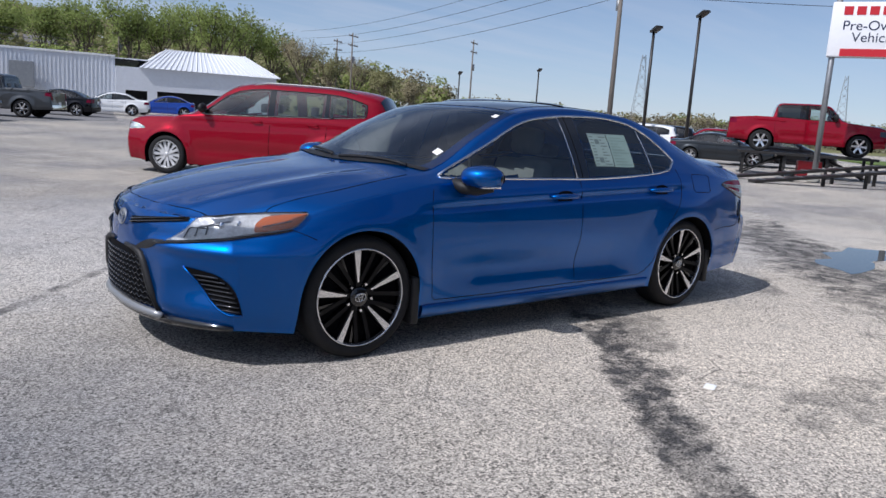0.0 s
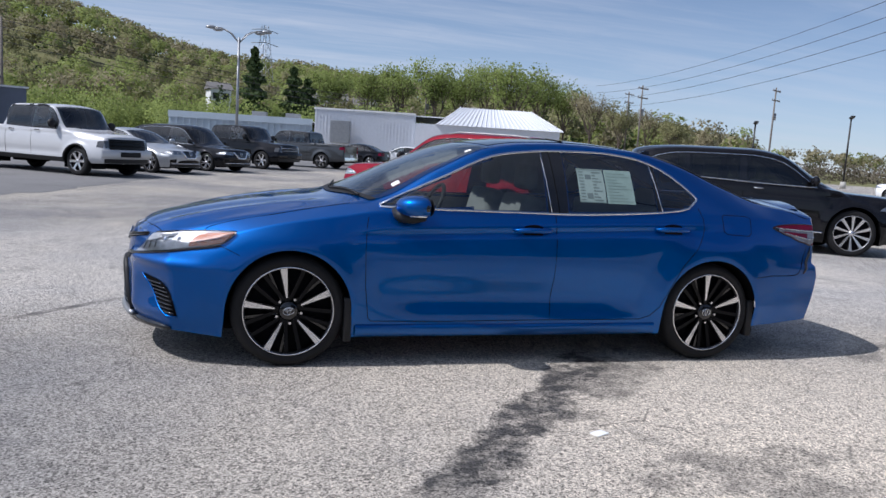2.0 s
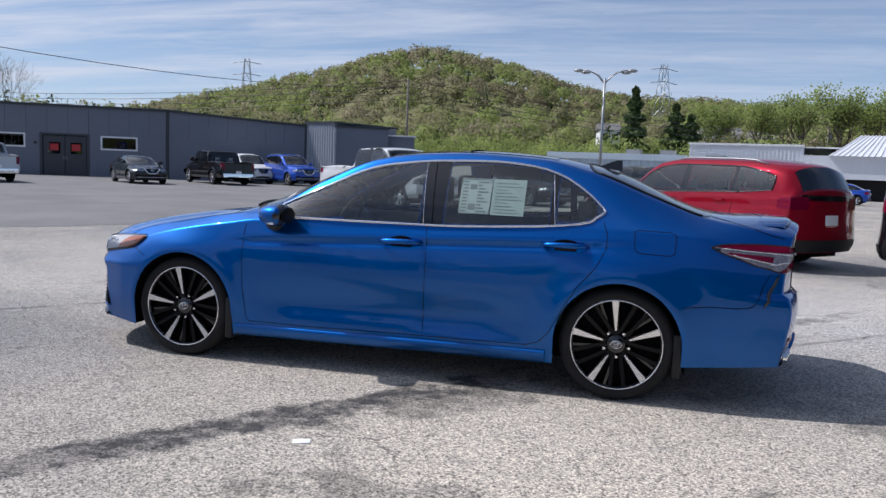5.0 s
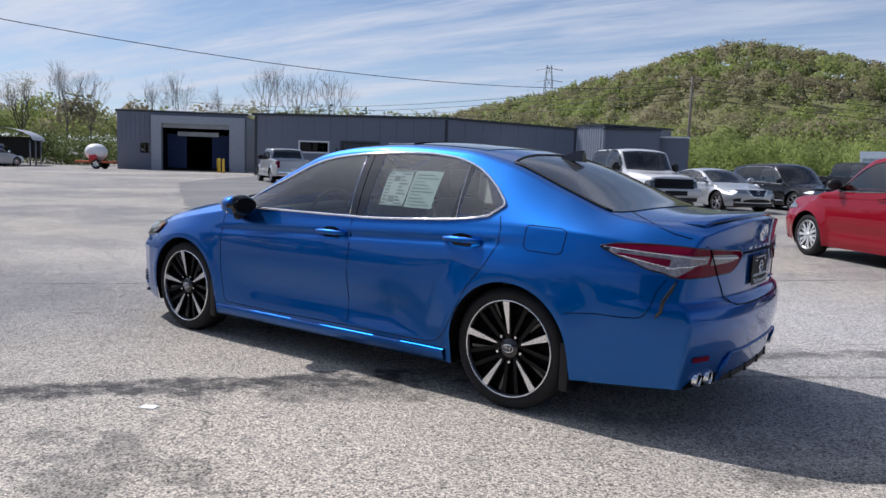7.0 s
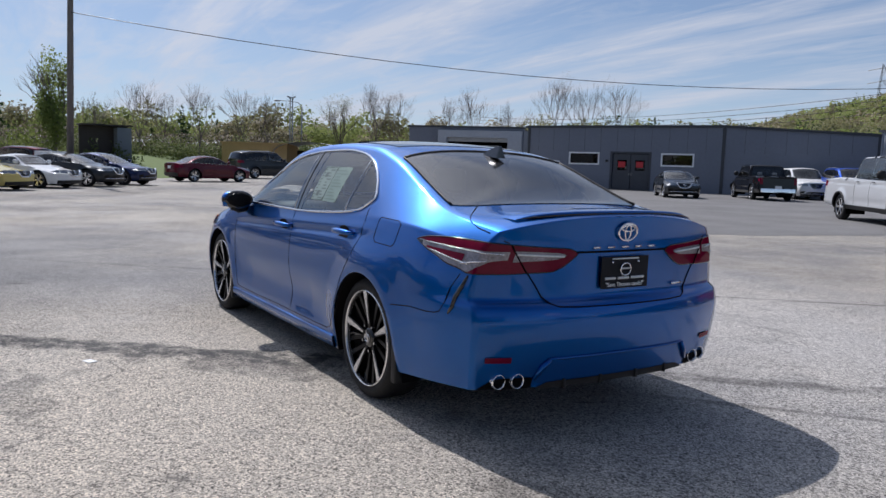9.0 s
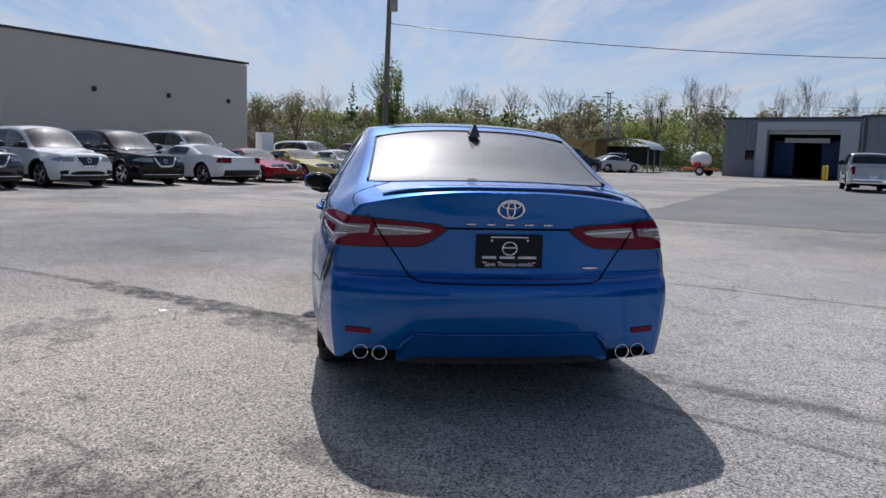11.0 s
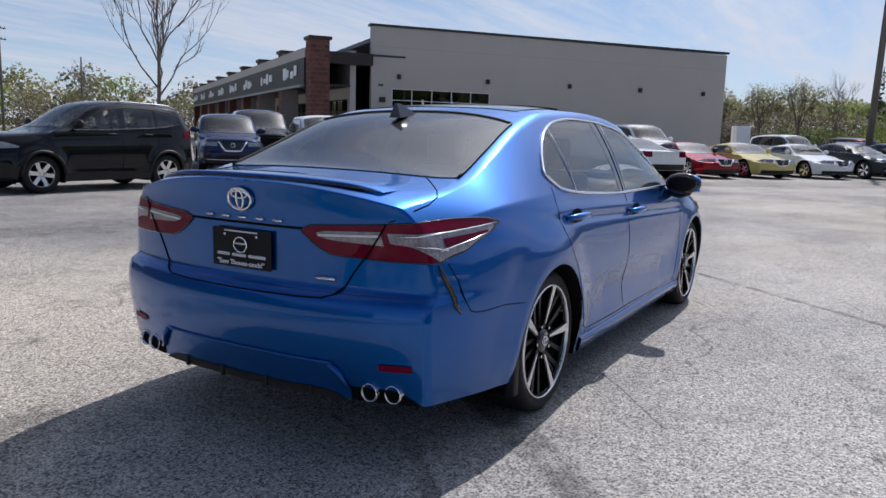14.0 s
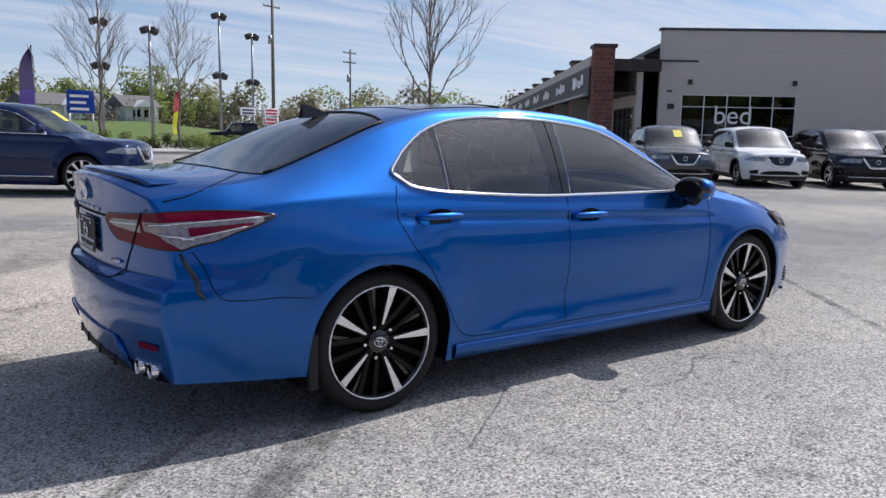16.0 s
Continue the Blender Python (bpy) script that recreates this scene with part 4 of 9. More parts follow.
# ---- ground ----
def ground_material():
    """Worn asphalt: pale aggregate in dark binder, broad stains and oil patches, dark cracks, damp streaks."""
    m = bpy.data.materials.new("worn_asphalt")
    m.use_nodes = True
    nt = m.node_tree
    b = nt.nodes["Principled BSDF"]
    coord = nt.nodes.new("ShaderNodeTexCoord")
    link = nt.links.new

    def noise_at(scale, detail=4.0, rough=0.6, offset=(0, 0, 0), stretch=(1, 1, 1), distort=0.0, turn=0.0):
        mp = nt.nodes.new("ShaderNodeMapping")
        mp.inputs["Location"].default_value, mp.inputs["Scale"].default_value = offset, stretch
        mp.inputs["Rotation"].default_value = (0, 0, radians(turn))
        link(coord.outputs["Object"], mp.inputs["Vector"])
        n = node(nt, "ShaderNodeTexNoise", Scale=scale, Detail=detail, Roughness=rough, Distortion=distort)
        link(mp.outputs["Vector"], n.inputs["Vector"])
        return n.outputs["Fac"]

    def ramp(value, lo, hi, a=0.0, c=1.0):
        r = nt.nodes.new("ShaderNodeMapRange")
        for key, v in (("From Min", lo), ("From Max", hi), ("To Min", a), ("To Max", c)):
            r.inputs[key].default_value = v
        link(value, r.inputs["Value"])
        return r.outputs["Result"]

    def mixed(fac, a, c):
        x = nt.nodes.new("ShaderNodeMix")
        x.data_type = "RGBA"
        if isinstance(fac, float):
            x.inputs["Factor"].default_value = fac
        else:
            link(fac, x.inputs["Factor"])
        for key, v in (("A", a), ("B", c)):
            if isinstance(v, tuple):
                x.inputs[key].default_value = (*v, 1)
            else:
                link(v, x.inputs[key])
        return x.outputs["Result"]

    def maths(op, a, c):
        x = nt.nodes.new("ShaderNodeMath")
        x.operation = op
        for k, v in enumerate((a, c)):
            if isinstance(v, float):
                x.inputs[k].default_value = v
            else:
                link(v, x.inputs[k])
        return x.outputs[0]

    def times(colour, grey):
        x = nt.nodes.new("ShaderNodeMix")
        x.data_type, x.blend_type = "RGBA", "MULTIPLY"
        x.inputs["Factor"].default_value = 1.0
        link(colour, x.inputs["A"])
        link(grey, x.inputs["B"])
        return x.outputs["Result"]

    def along(x0, y0, x1, y1, half, ragged=0.5, soft=0.30):
        """A ragged streak from one place to another."""
        mp = nt.nodes.new("ShaderNodeMapping")
        mp.vector_type = "TEXTURE"
        L = math.hypot(x1 - x0, y1 - y0) / 2
        mp.inputs["Location"].default_value = ((x0 + x1) / 2, (y0 + y1) / 2, 0)
        mp.inputs["Rotation"].default_value = (0, 0, math.atan2(y1 - y0, x1 - x0))
        mp.inputs["Scale"].default_value = (L, half, 1)
        link(coord.outputs["Object"], mp.inputs["Vector"])
        sep = nt.nodes.new("ShaderNodeSeparateXYZ")
        link(mp.outputs["Vector"], sep.inputs[0])
        far = maths("MAXIMUM", maths("ABSOLUTE", sep.outputs["X"], 0.0), maths("ABSOLUTE", sep.outputs["Y"], 0.0))
        edge = maths("ADD", far, maths("MULTIPLY", maths("SUBTRACT", ragged_noise, 0.5), ragged * 9.0))
        return ramp(edge, 1.0 - soft, 1.0 + soft, 1.0, 0.0)

    ragged_noise = noise_at(2.6, 9.0, 0.74, (2, 7, 0))
    stones = nt.nodes.new("ShaderNodeTexVoronoi")
    stones.inputs["Scale"].default_value = 125.0
    link(coord.outputs["Object"], stones.inputs["Vector"])
    stone_value = nt.nodes.new("ShaderNodeSeparateColor")
    link(stones.outputs["Color"], stone_value.inputs[0])
    grain = noise_at(300.0, 3.0, 0.75)
    speck = maths("MULTIPLY", maths("MULTIPLY", ramp(stone_value.outputs[0], 0.0, 0.45, 0.22, 1.0), ramp(stone_value.outputs[0], 0.55, 1.0, 1.0, 1.75)), ramp(grain, 0.34, 0.66, 0.50, 1.46))
    pits = nt.nodes.new("ShaderNodeTexVoronoi")
    pits.inputs["Scale"].default_value = 34.0
    link(coord.outputs["Object"], pits.inputs["Vector"])
    pit_value = nt.nodes.new("ShaderNodeSeparateColor")
    link(pits.outputs["Color"], pit_value.inputs[0])
    pit = maths("MULTIPLY", ramp(pits.outputs["Distance"], 0.16, 0.34, 1.0, 0.0), ramp(pit_value.outputs[1], 0.62, 0.70))
    speck = maths("MULTIPLY", speck, ramp(pit, 0.0, 1.0, 1.0, 0.30))
    broad = noise_at(0.20, 6.0, 0.66)
    base = mixed(ramp(broad, 0.42, 0.58), (0.265, 0.255, 0.245), (0.46, 0.42, 0.355))
    base = mixed(ramp(noise_at(0.9, 6.0, 0.7, (6, 1, 0)), 0.45, 0.68, 0.0, 0.55), base, (0.47, 0.435, 0.38))
    zone = along(-7.5, -3.6, -1.9, -2.4, 2.1, 0.12, 0.8)
    base = mixed(maths("MULTIPLY", zone, 0.85), base, (0.19, 0.19, 0.192))
    warm = along(-0.9, -2.6, 4.5, -2.9, 1.5, 0.14, 0.8)
    base = mixed(maths("MULTIPLY", warm, 0.75), base, (0.60, 0.535, 0.445))
    pale = along(-4.0, 3.2, 6.5, 2.8, 2.0, 0.14, 0.8)
    base = mixed(maths("MULTIPLY", pale, 0.65), base, (0.59, 0.57, 0.54))
    base = times(base, speck)
    mottled = ramp(noise_at(1.3, 8.0, 0.74, (3, 8, 0)), 0.56, 0.70, 0.0, 0.5)
    base = mixed(mottled, base, (0.13, 0.13, 0.132))
    oil = ramp(noise_at(0.75, 8.0, 0.74, (11, 2, 0)), 0.64, 0.72, 0.0, 0.7)
    base = mixed(oil, base, (0.05, 0.048, 0.047))
    blotch = noise_at(5.0, 6.0, 0.7, (4, 4, 0))
    speck_grey = mixed(0.5, (0.062, 0.060, 0.058), (0.062, 0.060, 0.058))
    for x0, y0, x1, y1, half, ragged, strong in (
        (0.75, -0.60, -1.05, -2.80, 0.14, 0.9, 1.0), (-1.0, -2.7, -3.6, -6.2, 0.05, 0.8, 0.65), (0.95, -0.75, 0.05, -1.6, 0.22, 1.0, 0.6),
        (-3.0, 0.6, 2.8, 7.4, 0.035, 0.9, 0.6), (-3.0, 0.6, -6.0, -2.9, 0.03, 0.9, 0.5),
        (7.6, 2.3, 3.4, -1.8, 0.55, 0.8, 0.85), (0.15, -2.55, 0.85, -2.80, 0.26, 1.8, 0.5), (1.0, -6.6, -2.2, -6.2, 0.45, 1.5, 0.4), (2.0, -4.6, 3.2, -3.4, 0.30, 1.3, 0.45),
        (-14.0, -6.0, -34.0, 9.0, 1.4, 0.8, 0.35), (2.75, -0.95, 3.25, -0.50, 0.10, 1.0, 0.5), (1.2, 0.32, 3.5, 2.85, 0.09, 0.9, 0.6), (2.0, 0.5, 6.5, 4.6, 0.03, 0.6, 0.5),
    ):
        streak = along(x0, y0, x1, y1, half, ragged * 0.5)
        broken = maths("MULTIPLY", streak, ramp(blotch, 0.40, 0.56, strong * 0.40, strong * 1.10))
        base = mixed(broken, base, times(speck_grey, speck))
    # cracks
    bend = noise_at(2.2, 5.0, 0.6)
    shift = nt.nodes.new("ShaderNodeVectorMath")
    shift.operation = "MULTIPLY_ADD"
    shift.inputs[1].default_value = (0.5, 0.5, 0)
    link(bend, shift.inputs[0])
    link(coord.outputs["Object"], shift.inputs[2])
    crack = nt.nodes.new("ShaderNodeTexVoronoi")
    crack.feature = "DISTANCE_TO_EDGE"
    crack.inputs["Scale"].default_value = 1.1
    link(shift.outputs[0], crack.inputs["Vector"])
    lines = ramp(crack.outputs["Distance"], 0.002, 0.009, 1.0, 0.0)
    where = ramp(noise_at(0.9, 5.0, 0.6, (5, 5, 0)), 0.50, 0.60)
    lines = maths("MULTIPLY", lines, where)
    base = mixed(maths("MULTIPLY", lines, 0.62), base, (0.03, 0.03, 0.03))
    craze = nt.nodes.new("ShaderNodeTexVoronoi")
    craze.feature = "DISTANCE_TO_EDGE"
    craze.inputs["Scale"].default_value = 4.2
    link(shift.outputs[0], craze.inputs["Vector"])
    fine_lines = maths("MULTIPLY", ramp(craze.outputs["Distance"], 0.002, 0.016, 1.0, 0.0), ramp(noise_at(1.6, 5.0, 0.65, (9, 3, 0)), 0.48, 0.60))
    base = mixed(maths("MULTIPLY", fine_lines, 0.55), base, (0.05, 0.048, 0.045))
    link(base, b.inputs["Base Color"])
    rough = ramp(noise_at(0.6, 5.0, 0.6, (1, 9, 0)), 0.35, 0.7, 0.62, 0.92)
    link(rough, b.inputs["Roughness"])
    b.inputs["Specular IOR Level"].default_value = 0.35
    b.inputs["Diffuse Roughness"].default_value = 0.25
    height = maths("SUBTRACT", maths("ADD", maths("MULTIPLY", stone_value.outputs[0], 0.9), grain), maths("MULTIPLY", lines, 2.0))
    bump = node(nt, "ShaderNodeBump", Strength=0.55, Distance=0.006)
    link(height, bump.inputs["Height"])
    link(bump.outputs["Normal"], b.inputs["Normal"])
    return m


def make_ground():
    bm = bmesh.new()
    bmesh.ops.create_grid(bm, x_segments=8, y_segments=8, size=1600)
    return tagged(part("ground", bm, ground_material(), None, smooth=False), "weathered grey asphalt parking lot with pale aggregate and stains", "ground", kind="structure")


make_ground()


# ---- the blue sedan ----
def letters(words, size, material, parent, m, name="lettering", label=""):
    """Words in the built-in font as a flat mesh, upright in the x-z plane of the pose m."""
    c = bpy.data.curves.new(name, "FONT")
    c.body, c.size, c.align_x, c.align_y, c.extrude = words, size, "CENTER", "CENTER", 0.002
    tmp = bpy.data.objects.new(name, c)
    me = bpy.data.meshes.new_from_object(tmp)
    bpy.data.objects.remove(tmp)
    me.materials.clear()
    me.materials.append(material)
    ob = new(name, me)
    ob.parent = parent
    ob.matrix_basis = m
    if label:
        ob["label"] = label
    return ob


def hero():
    def fade(x, a, b_, soft=0.12):
        return min(max((x - a) / soft, 0), 1) * min(max((b_ - x) / soft, 0), 1)

    def relief(x, z):
        crease = 0.80 + (x + 0.93) * 0.042
        y = -0.010 * math.exp(-(((z - crease) / 0.016) ** 2)) * fade(x, -1.08, 1.40, 0.2)
        y += 0.006 * math.exp(-(((z - crease - 0.045) / 0.03) ** 2)) * fade(x, -1.0, 1.6, 0.3)
        y -= 0.030 * math.exp(-(((z - 0.43) / 0.11) ** 2)) * fade(x, -1.02, 1.0, 0.4)
        # lower edge of the doors, swelling out towards the rear wheel
        y += 0.020 * math.exp(-(((z - 0.285) / 0.035) ** 2)) * fade(x, 0.1, 1.05, 0.7)
        # lips of the fenders round the wheels
        for cx, much in ((-1.4125, 0.006), (1.4125, 0.012)):
            k = min(max((0.21 - (math.hypot(b.true_x(x, z) - cx, z - 0.335) - 0.365)) / 0.15, 0.0), 1.0)
            y += much * k * k * (3 - 2 * k) * fade(z, 0.24, 0.90, 0.14)
        y += 0.016 * math.exp(-(((x - 1.42) / 0.42) ** 2) - ((z - 0.80) / 0.09) ** 2)
        y += 0.010 * math.exp(-(((x + 1.42) / 0.42) ** 2) - ((z - 0.76) / 0.08) ** 2)
        return y

    def bonnet(x, v):
        near = fade(x, -2.40, -1.12, 0.25)
        return near * (0.014 * math.exp(-(((v - 0.72) / 0.10) ** 2)) - 0.006 * math.exp(-(((v - 0.50) / 0.12) ** 2)))

    def dent(y, z):
        """Blade below the headlight, pocket of the side intake, pillar beside the grille."""
        wide = min(max((y - 0.30) / 0.18, 0.0), 1.0)
        x = -0.024 * math.exp(-(((z - 0.585) / 0.03) ** 2)) * wide
        x += 0.034 * math.exp(-(((z - 0.41) / 0.10) ** 2) - ((y - 0.66) / 0.13) ** 2)
        return x - 0.014 * math.exp(-(((y - 0.47) / 0.05) ** 2)) * fade(z, 0.22, 0.56, 0.08)

    s = {
        "x0": -2.385, "x1": 2.49, "dent": dent,
        "top": [(-2.385, 0.735), (-2.30, 0.79), (-2.1, 0.845), (-1.8, 0.905), (-1.5, 0.95), (-1.15, 0.995), (-0.98, 1.06), (-0.6, 1.235), (-0.2, 1.38), (0.1, 1.43), (0.5, 1.447), (0.9, 1.425), (1.2, 1.372), (1.4, 1.315), (1.6, 1.230), (1.75, 1.163), (1.95, 1.105), (2.15, 1.092), (2.40, 1.095), (2.49, 1.07)],
        "rail_z": [(-2.385, 0.735), (-2.1, 0.79), (-1.8, 0.85), (-1.5, 0.90), (-1.1, 0.965), (-0.9, 0.99), (-0.5, 1.20), (-0.15, 1.355), (0.1, 1.395), (0.4, 1.41), (0.9, 1.39), (1.2, 1.325), (1.6, 1.175), (1.9, 1.08), (2.15, 1.045), (2.49, 1.0)],
        "rail_y": [(-2.385, 0.66), (-1.9, 0.72), (-1.5, 0.745), (-0.9, 0.775), (-0.5, 0.715), (-0.15, 0.655), (0.1, 0.625), (0.5, 0.605), (0.9, 0.605), (1.2, 0.62), (1.6, 0.66), (1.9, 0.695), (2.15, 0.72), (2.49, 0.69)],
        "belt_z": [(-2.385, 0.66), (-2.1, 0.72), (-1.8, 0.785), (-1.5, 0.845), (-1.1, 0.91), (-0.9, 0.94), (-0.2, 0.95), (0.25, 0.955), (1.0, 0.985), (1.4, 1.0), (1.8, 0.99), (2.15, 0.96), (2.49, 0.92)],
        "belt_y": [(-2.385, 0.745), (-2.1, 0.80), (-1.8, 0.84), (-1.5, 0.858), (-1.1, 0.868), (0.5, 0.862), (1.4, 0.855), (1.8, 0.845), (2.15, 0.815), (2.49, 0.76)],
        "mid_z": [(-2.385, 0.50), (-1.4, 0.60), (1.4, 0.62), (2.49, 0.58)],
        "mid_y": [(-2.385, 0.80), (-2.1, 0.875), (-1.75, 0.908), (-1.4, 0.915), (-1.0, 0.912), (1.0, 0.915), (1.4, 0.92), (1.9, 0.908), (2.2, 0.88), (2.49, 0.82)],
        "sill_z": [(-2.385, 0.20), (-1.75, 0.175), (-1.0, 0.18), (1.0, 0.19), (1.8, 0.235), (2.49, 0.27)],
        "sill_y": [(-2.385, 0.77), (-1.8, 0.87), (-1.0, 0.885), (1.0, 0.885), (1.8, 0.875), (2.49, 0.80)],
        "nose": [(0.2, 0.03), (0.30, 0.0), (0.50, 0.0), (0.64, 0.02), (0.70, 0.034), (0.755, 0.062)],
        "tail": [(0.28, 0.05), (0.42, 0.02), (0.58, 0.0), (0.655, 0.015), (0.69, 0.055), (0.95, 0.05), (1.08, 0.03)],
        "front_from": -1.30, "rear_from": 1.50, "front_bow": 0.42, "rear_bow": 0.18,
        "arches": (-1.4125, 1.4125), "arch_r": 0.365, "wheel_r": 0.335, "flare": 0.010, "crown": 2.5, "extra": relief, "bonnet": bonnet,
    }
    b = Body(s)
    car = thing("sedan", Matrix.Identity(4), "glossy metallic blue four-door sedan with black and silver alloy wheels", "car")
    lower = curve([(-0.90, 0.966), (0.25, 0.967), (0.9, 0.995), (1.15, 1.02), (1.26, 1.05), (1.305, 1.10)])
    upper = curve([(-0.90, 0.972), (-0.5, 1.155), (-0.13, 1.312), (0.05, 1.342), (0.27, 1.362), (0.6, 1.37), (0.85, 1.35), (1.02, 1.305), (1.18, 1.215), (1.27, 1.14), (1.305, 1.105)])
    ws0, ws1 = (lambda v: -1.10 + 0.20 * v**2.2), (lambda v: -0.20 + 0.07 * v**2)
    bl0, bl1 = (lambda v: 1.17 + 0.07 * v**3), (lambda v: 1.955 - 0.03 * v**2 - 0.10 * v**8)
    panes = [(-0.88, 0.195, TINT), (0.335, 0.985, TINT), (1.02, 1.30, TINT)]
    holes_top = (lambda x, v: v < 0.88 and ws0(v) + 0.03 < x < ws1(v) - 0.02, lambda x, v: v < 0.86 and bl0(v) + 0.02 < x < bl1(v) - 0.02)
    holes_side = (lambda x, z: -0.84 < x < 0.19 and lower(x) + 0.015 < z < upper(x) - 0.015, lambda x, z: 0.34 < x < 0.98 and lower(x) + 0.015 < z < upper(x) - 0.015, lambda x, z: 1.03 < x < 1.26 and lower(x) + 0.02 < z < upper(x) - 0.02)
    shell = b.shell(300, 14, 16, 58, holes_top, holes_side, 26)
    skin = BVHTree.FromBMesh(shell)
    part("body", shell, BLUE, car)

    # glass
    part("windshield", b.top_patch(ws0, ws1, 0.95, 0.004, 16, 16), SHIELD, car, "sloping tinted windshield")
    edge = b.top_patch(lambda v: ws0(v) - 0.02, lambda v: ws0(v) + 0.025, 0.95, 0.006, 2, 16)
    part("cowl_trim", edge, PLASTIC, car)
    part("rear_window", b.top_patch(bl0, bl1, 0.93, 0.004, 18, 18), REAR_TINT, car, "dark tinted sloping rear window")
    for k, sgn in ((1, 1), (-1, -1)):
        rim = [b.top_point(bl0(0.93) + (bl1(0.93) - bl0(0.93)) * j / 14, 0.93, 0.005, sgn) for j in range(15)]
        part("window_seal", tube(rim, 0.007, 4), PLASTIC, car)
    part("window_seal", tube([b.top_point(bl0(abs(j) / 12 * 0.93), abs(j) / 12 * 0.93, 0.005, 1 if j >= 0 else -1) for j in range(-12, 13)], 0.008, 4), PLASTIC, car)
    part("sunroof", b.top_patch(lambda v: -0.16 + 0.04 * v * v, lambda v: 0.98, 0.80, 0.003, 14, 10), GLOSS_BLACK, car, "black glass roof panel")
    part("sunroof_gap", tube([b.top_point(0.42, abs(j) / 8 * 0.80, 0.005, 1 if j >= 0 else -1) for j in range(-8, 9)], 0.004, 4), SHADOW_GAP, car)
    for sign in (-1, 1):
        for p, q, mt in panes:
            part("side_window", b.side_patch(p, q, lower, upper, 0.003, sign, 22, 8), mt, car, "tinted side window")
        part("pillar_trim", b.side_patch(0.195, 0.335, lower, upper, 0.004, sign, 3, 8), GLOSS_BLACK, car)
        part("window_divider", b.side_patch(0.985, 1.02, lower, upper, 0.004, sign, 2, 8), GLOSS_BLACK, car)
        part("door_gap", tube([b.side_point(0.258 + 0.03 * (0.5 - t_), lower(0.26) + (upper(0.26) - lower(0.26)) * t_, 0.004, sign) for t_ in (0, 0.25, 0.5, 0.75, 1)], 0.004, 4), SHADOW_GAP, car)
        # Thin chrome tubes added to draw the glint on the glossy pillar edges.
        for px in (0.200, 1.002):
            part("pillar_glint", tube([b.side_point(px + 0.035 * (0.5 - t_), lower(px) + (upper(px) - lower(px)) * t_, 0.005, sign) for t_ in (0, 0.25, 0.5, 0.75, 1)], 0.0032, 4), CHROME, car)
        loop = [(-0.89 + 2.18 * k / 30, upper) for k in range(31)] + [(1.305, lambda x: 1.10)] + [(1.295 - 2.18 * k / 30, lower) for k in range(31)]
        part("window_trim", tube([b.side_point(x, g(x), 0.005, sign) for x, g in loop + loop[:1]], 0.0085, 5), CHROME, car, "chrome strip round the side windows")
        # shut lines
        lines = (
            [(-0.955, 0.955), (-0.972, 0.85), (-0.977, 0.72), (-0.97, 0.50), (-0.945, 0.30), (-0.925, 0.278), (-0.5, 0.275), (0.245, 0.285)],
            [(0.244, 0.96), (0.252, 0.80), (0.25, 0.60), (0.243, 0.45), (0.243, 0.285), (0.6, 0.288), (0.89, 0.292)],
            [(0.89, 0.292), (0.96, 0.315), (1.02, 0.38), (1.08, 0.50), (1.165, 0.655), (1.27, 0.78), (1.325, 0.89), (1.325, 0.97), (1.30, 1.04)],
            [(1.49, 1.005), (1.685, 1.0), (1.72, 0.985), (1.715, 0.885), (1.69, 0.87), (1.51, 0.876), (1.482, 0.895), (1.478, 0.99), (1.49, 1.005)],
            [(1.775, 0.585), (1.95, 0.60), (2.13, 0.598)],
        )
        for n_line, pts in enumerate(lines):
            if n_line == 3 and sign > 0:  # the fuel door is on one side only
                continue
            dense = []
            for (xa, za), (xb, zb_) in zip(pts, pts[1:]):
                n_ = max(2, int(math.hypot(xb - xa, zb_ - za) / 0.04))
                dense += [(xa + (xb - xa) * k / n_, za + (zb_ - za) * k / n_) for k in range(n_)]
            dense.append(pts[-1])
            part("panel_gap", tube([b.side_point(x, z, -0.0005, sign) for x, z in dense], 0.0026, 5), SHADOW_GAP, car)
        # handles
        for hx, hz in ((-0.045, 0.857), (0.955, 0.893)):
            # Flat near-black patch: shade of the hand recess, put into the colour.
            part("handle_shade", b.side_patch(hx + 0.07, hx + 0.20, lambda x: hz - 0.028 + 0.0 * x, lambda x: hz + 0.038 - 3.0 * (x - hx - 0.135) ** 2, 0.002, sign, 6, 3), SHADOW_GAP, car)
            pts = [b.side_point(hx + 0.265 * t_, hz + 0.005 * math.sin(math.pi * t_), 0.004 + 0.036 * math.sin(math.pi * t_) ** 0.5, sign) for t_ in [k / 10 for k in range(11)]]
            part("door_handle", tube(pts, [0.009, 0.014, 0.016, 0.017, 0.017, 0.017, 0.017, 0.017, 0.016, 0.013, 0.008], 8), BLUE, car)
        # mirror
        mx, my, mz = -0.685, sign * 0.985, 0.985
        cap = bmesh.new()
        bmesh.ops.create_uvsphere(cap, u_segments=24, v_segments=14, radius=1.0)
        for v in cap.verts:
            x, y, z = v.co
            x = x * (0.132 if x < 0 else 0.050)
            z = math.copysign(abs(z) ** 0.75, z) * 0.066
            y = math.copysign(abs(y) ** 0.8, y) * 0.118
            v.co = (mx + x + 0.02 * (y * sign / 0.118), my + y, mz + z)
        mirror = part("mirror", cap, BLUE, car, "blue door mirror with a black foot")
        part("mirror_foot", tube([(-0.80, sign * 0.845, 0.945), (-0.775, sign * 0.90, 0.918), (-0.72, sign * 0.96, 0.915), (-0.66, sign * 1.03, 0.928)], [0.030, 0.036, 0.036, 0.022], 8), PLASTIC, mirror)
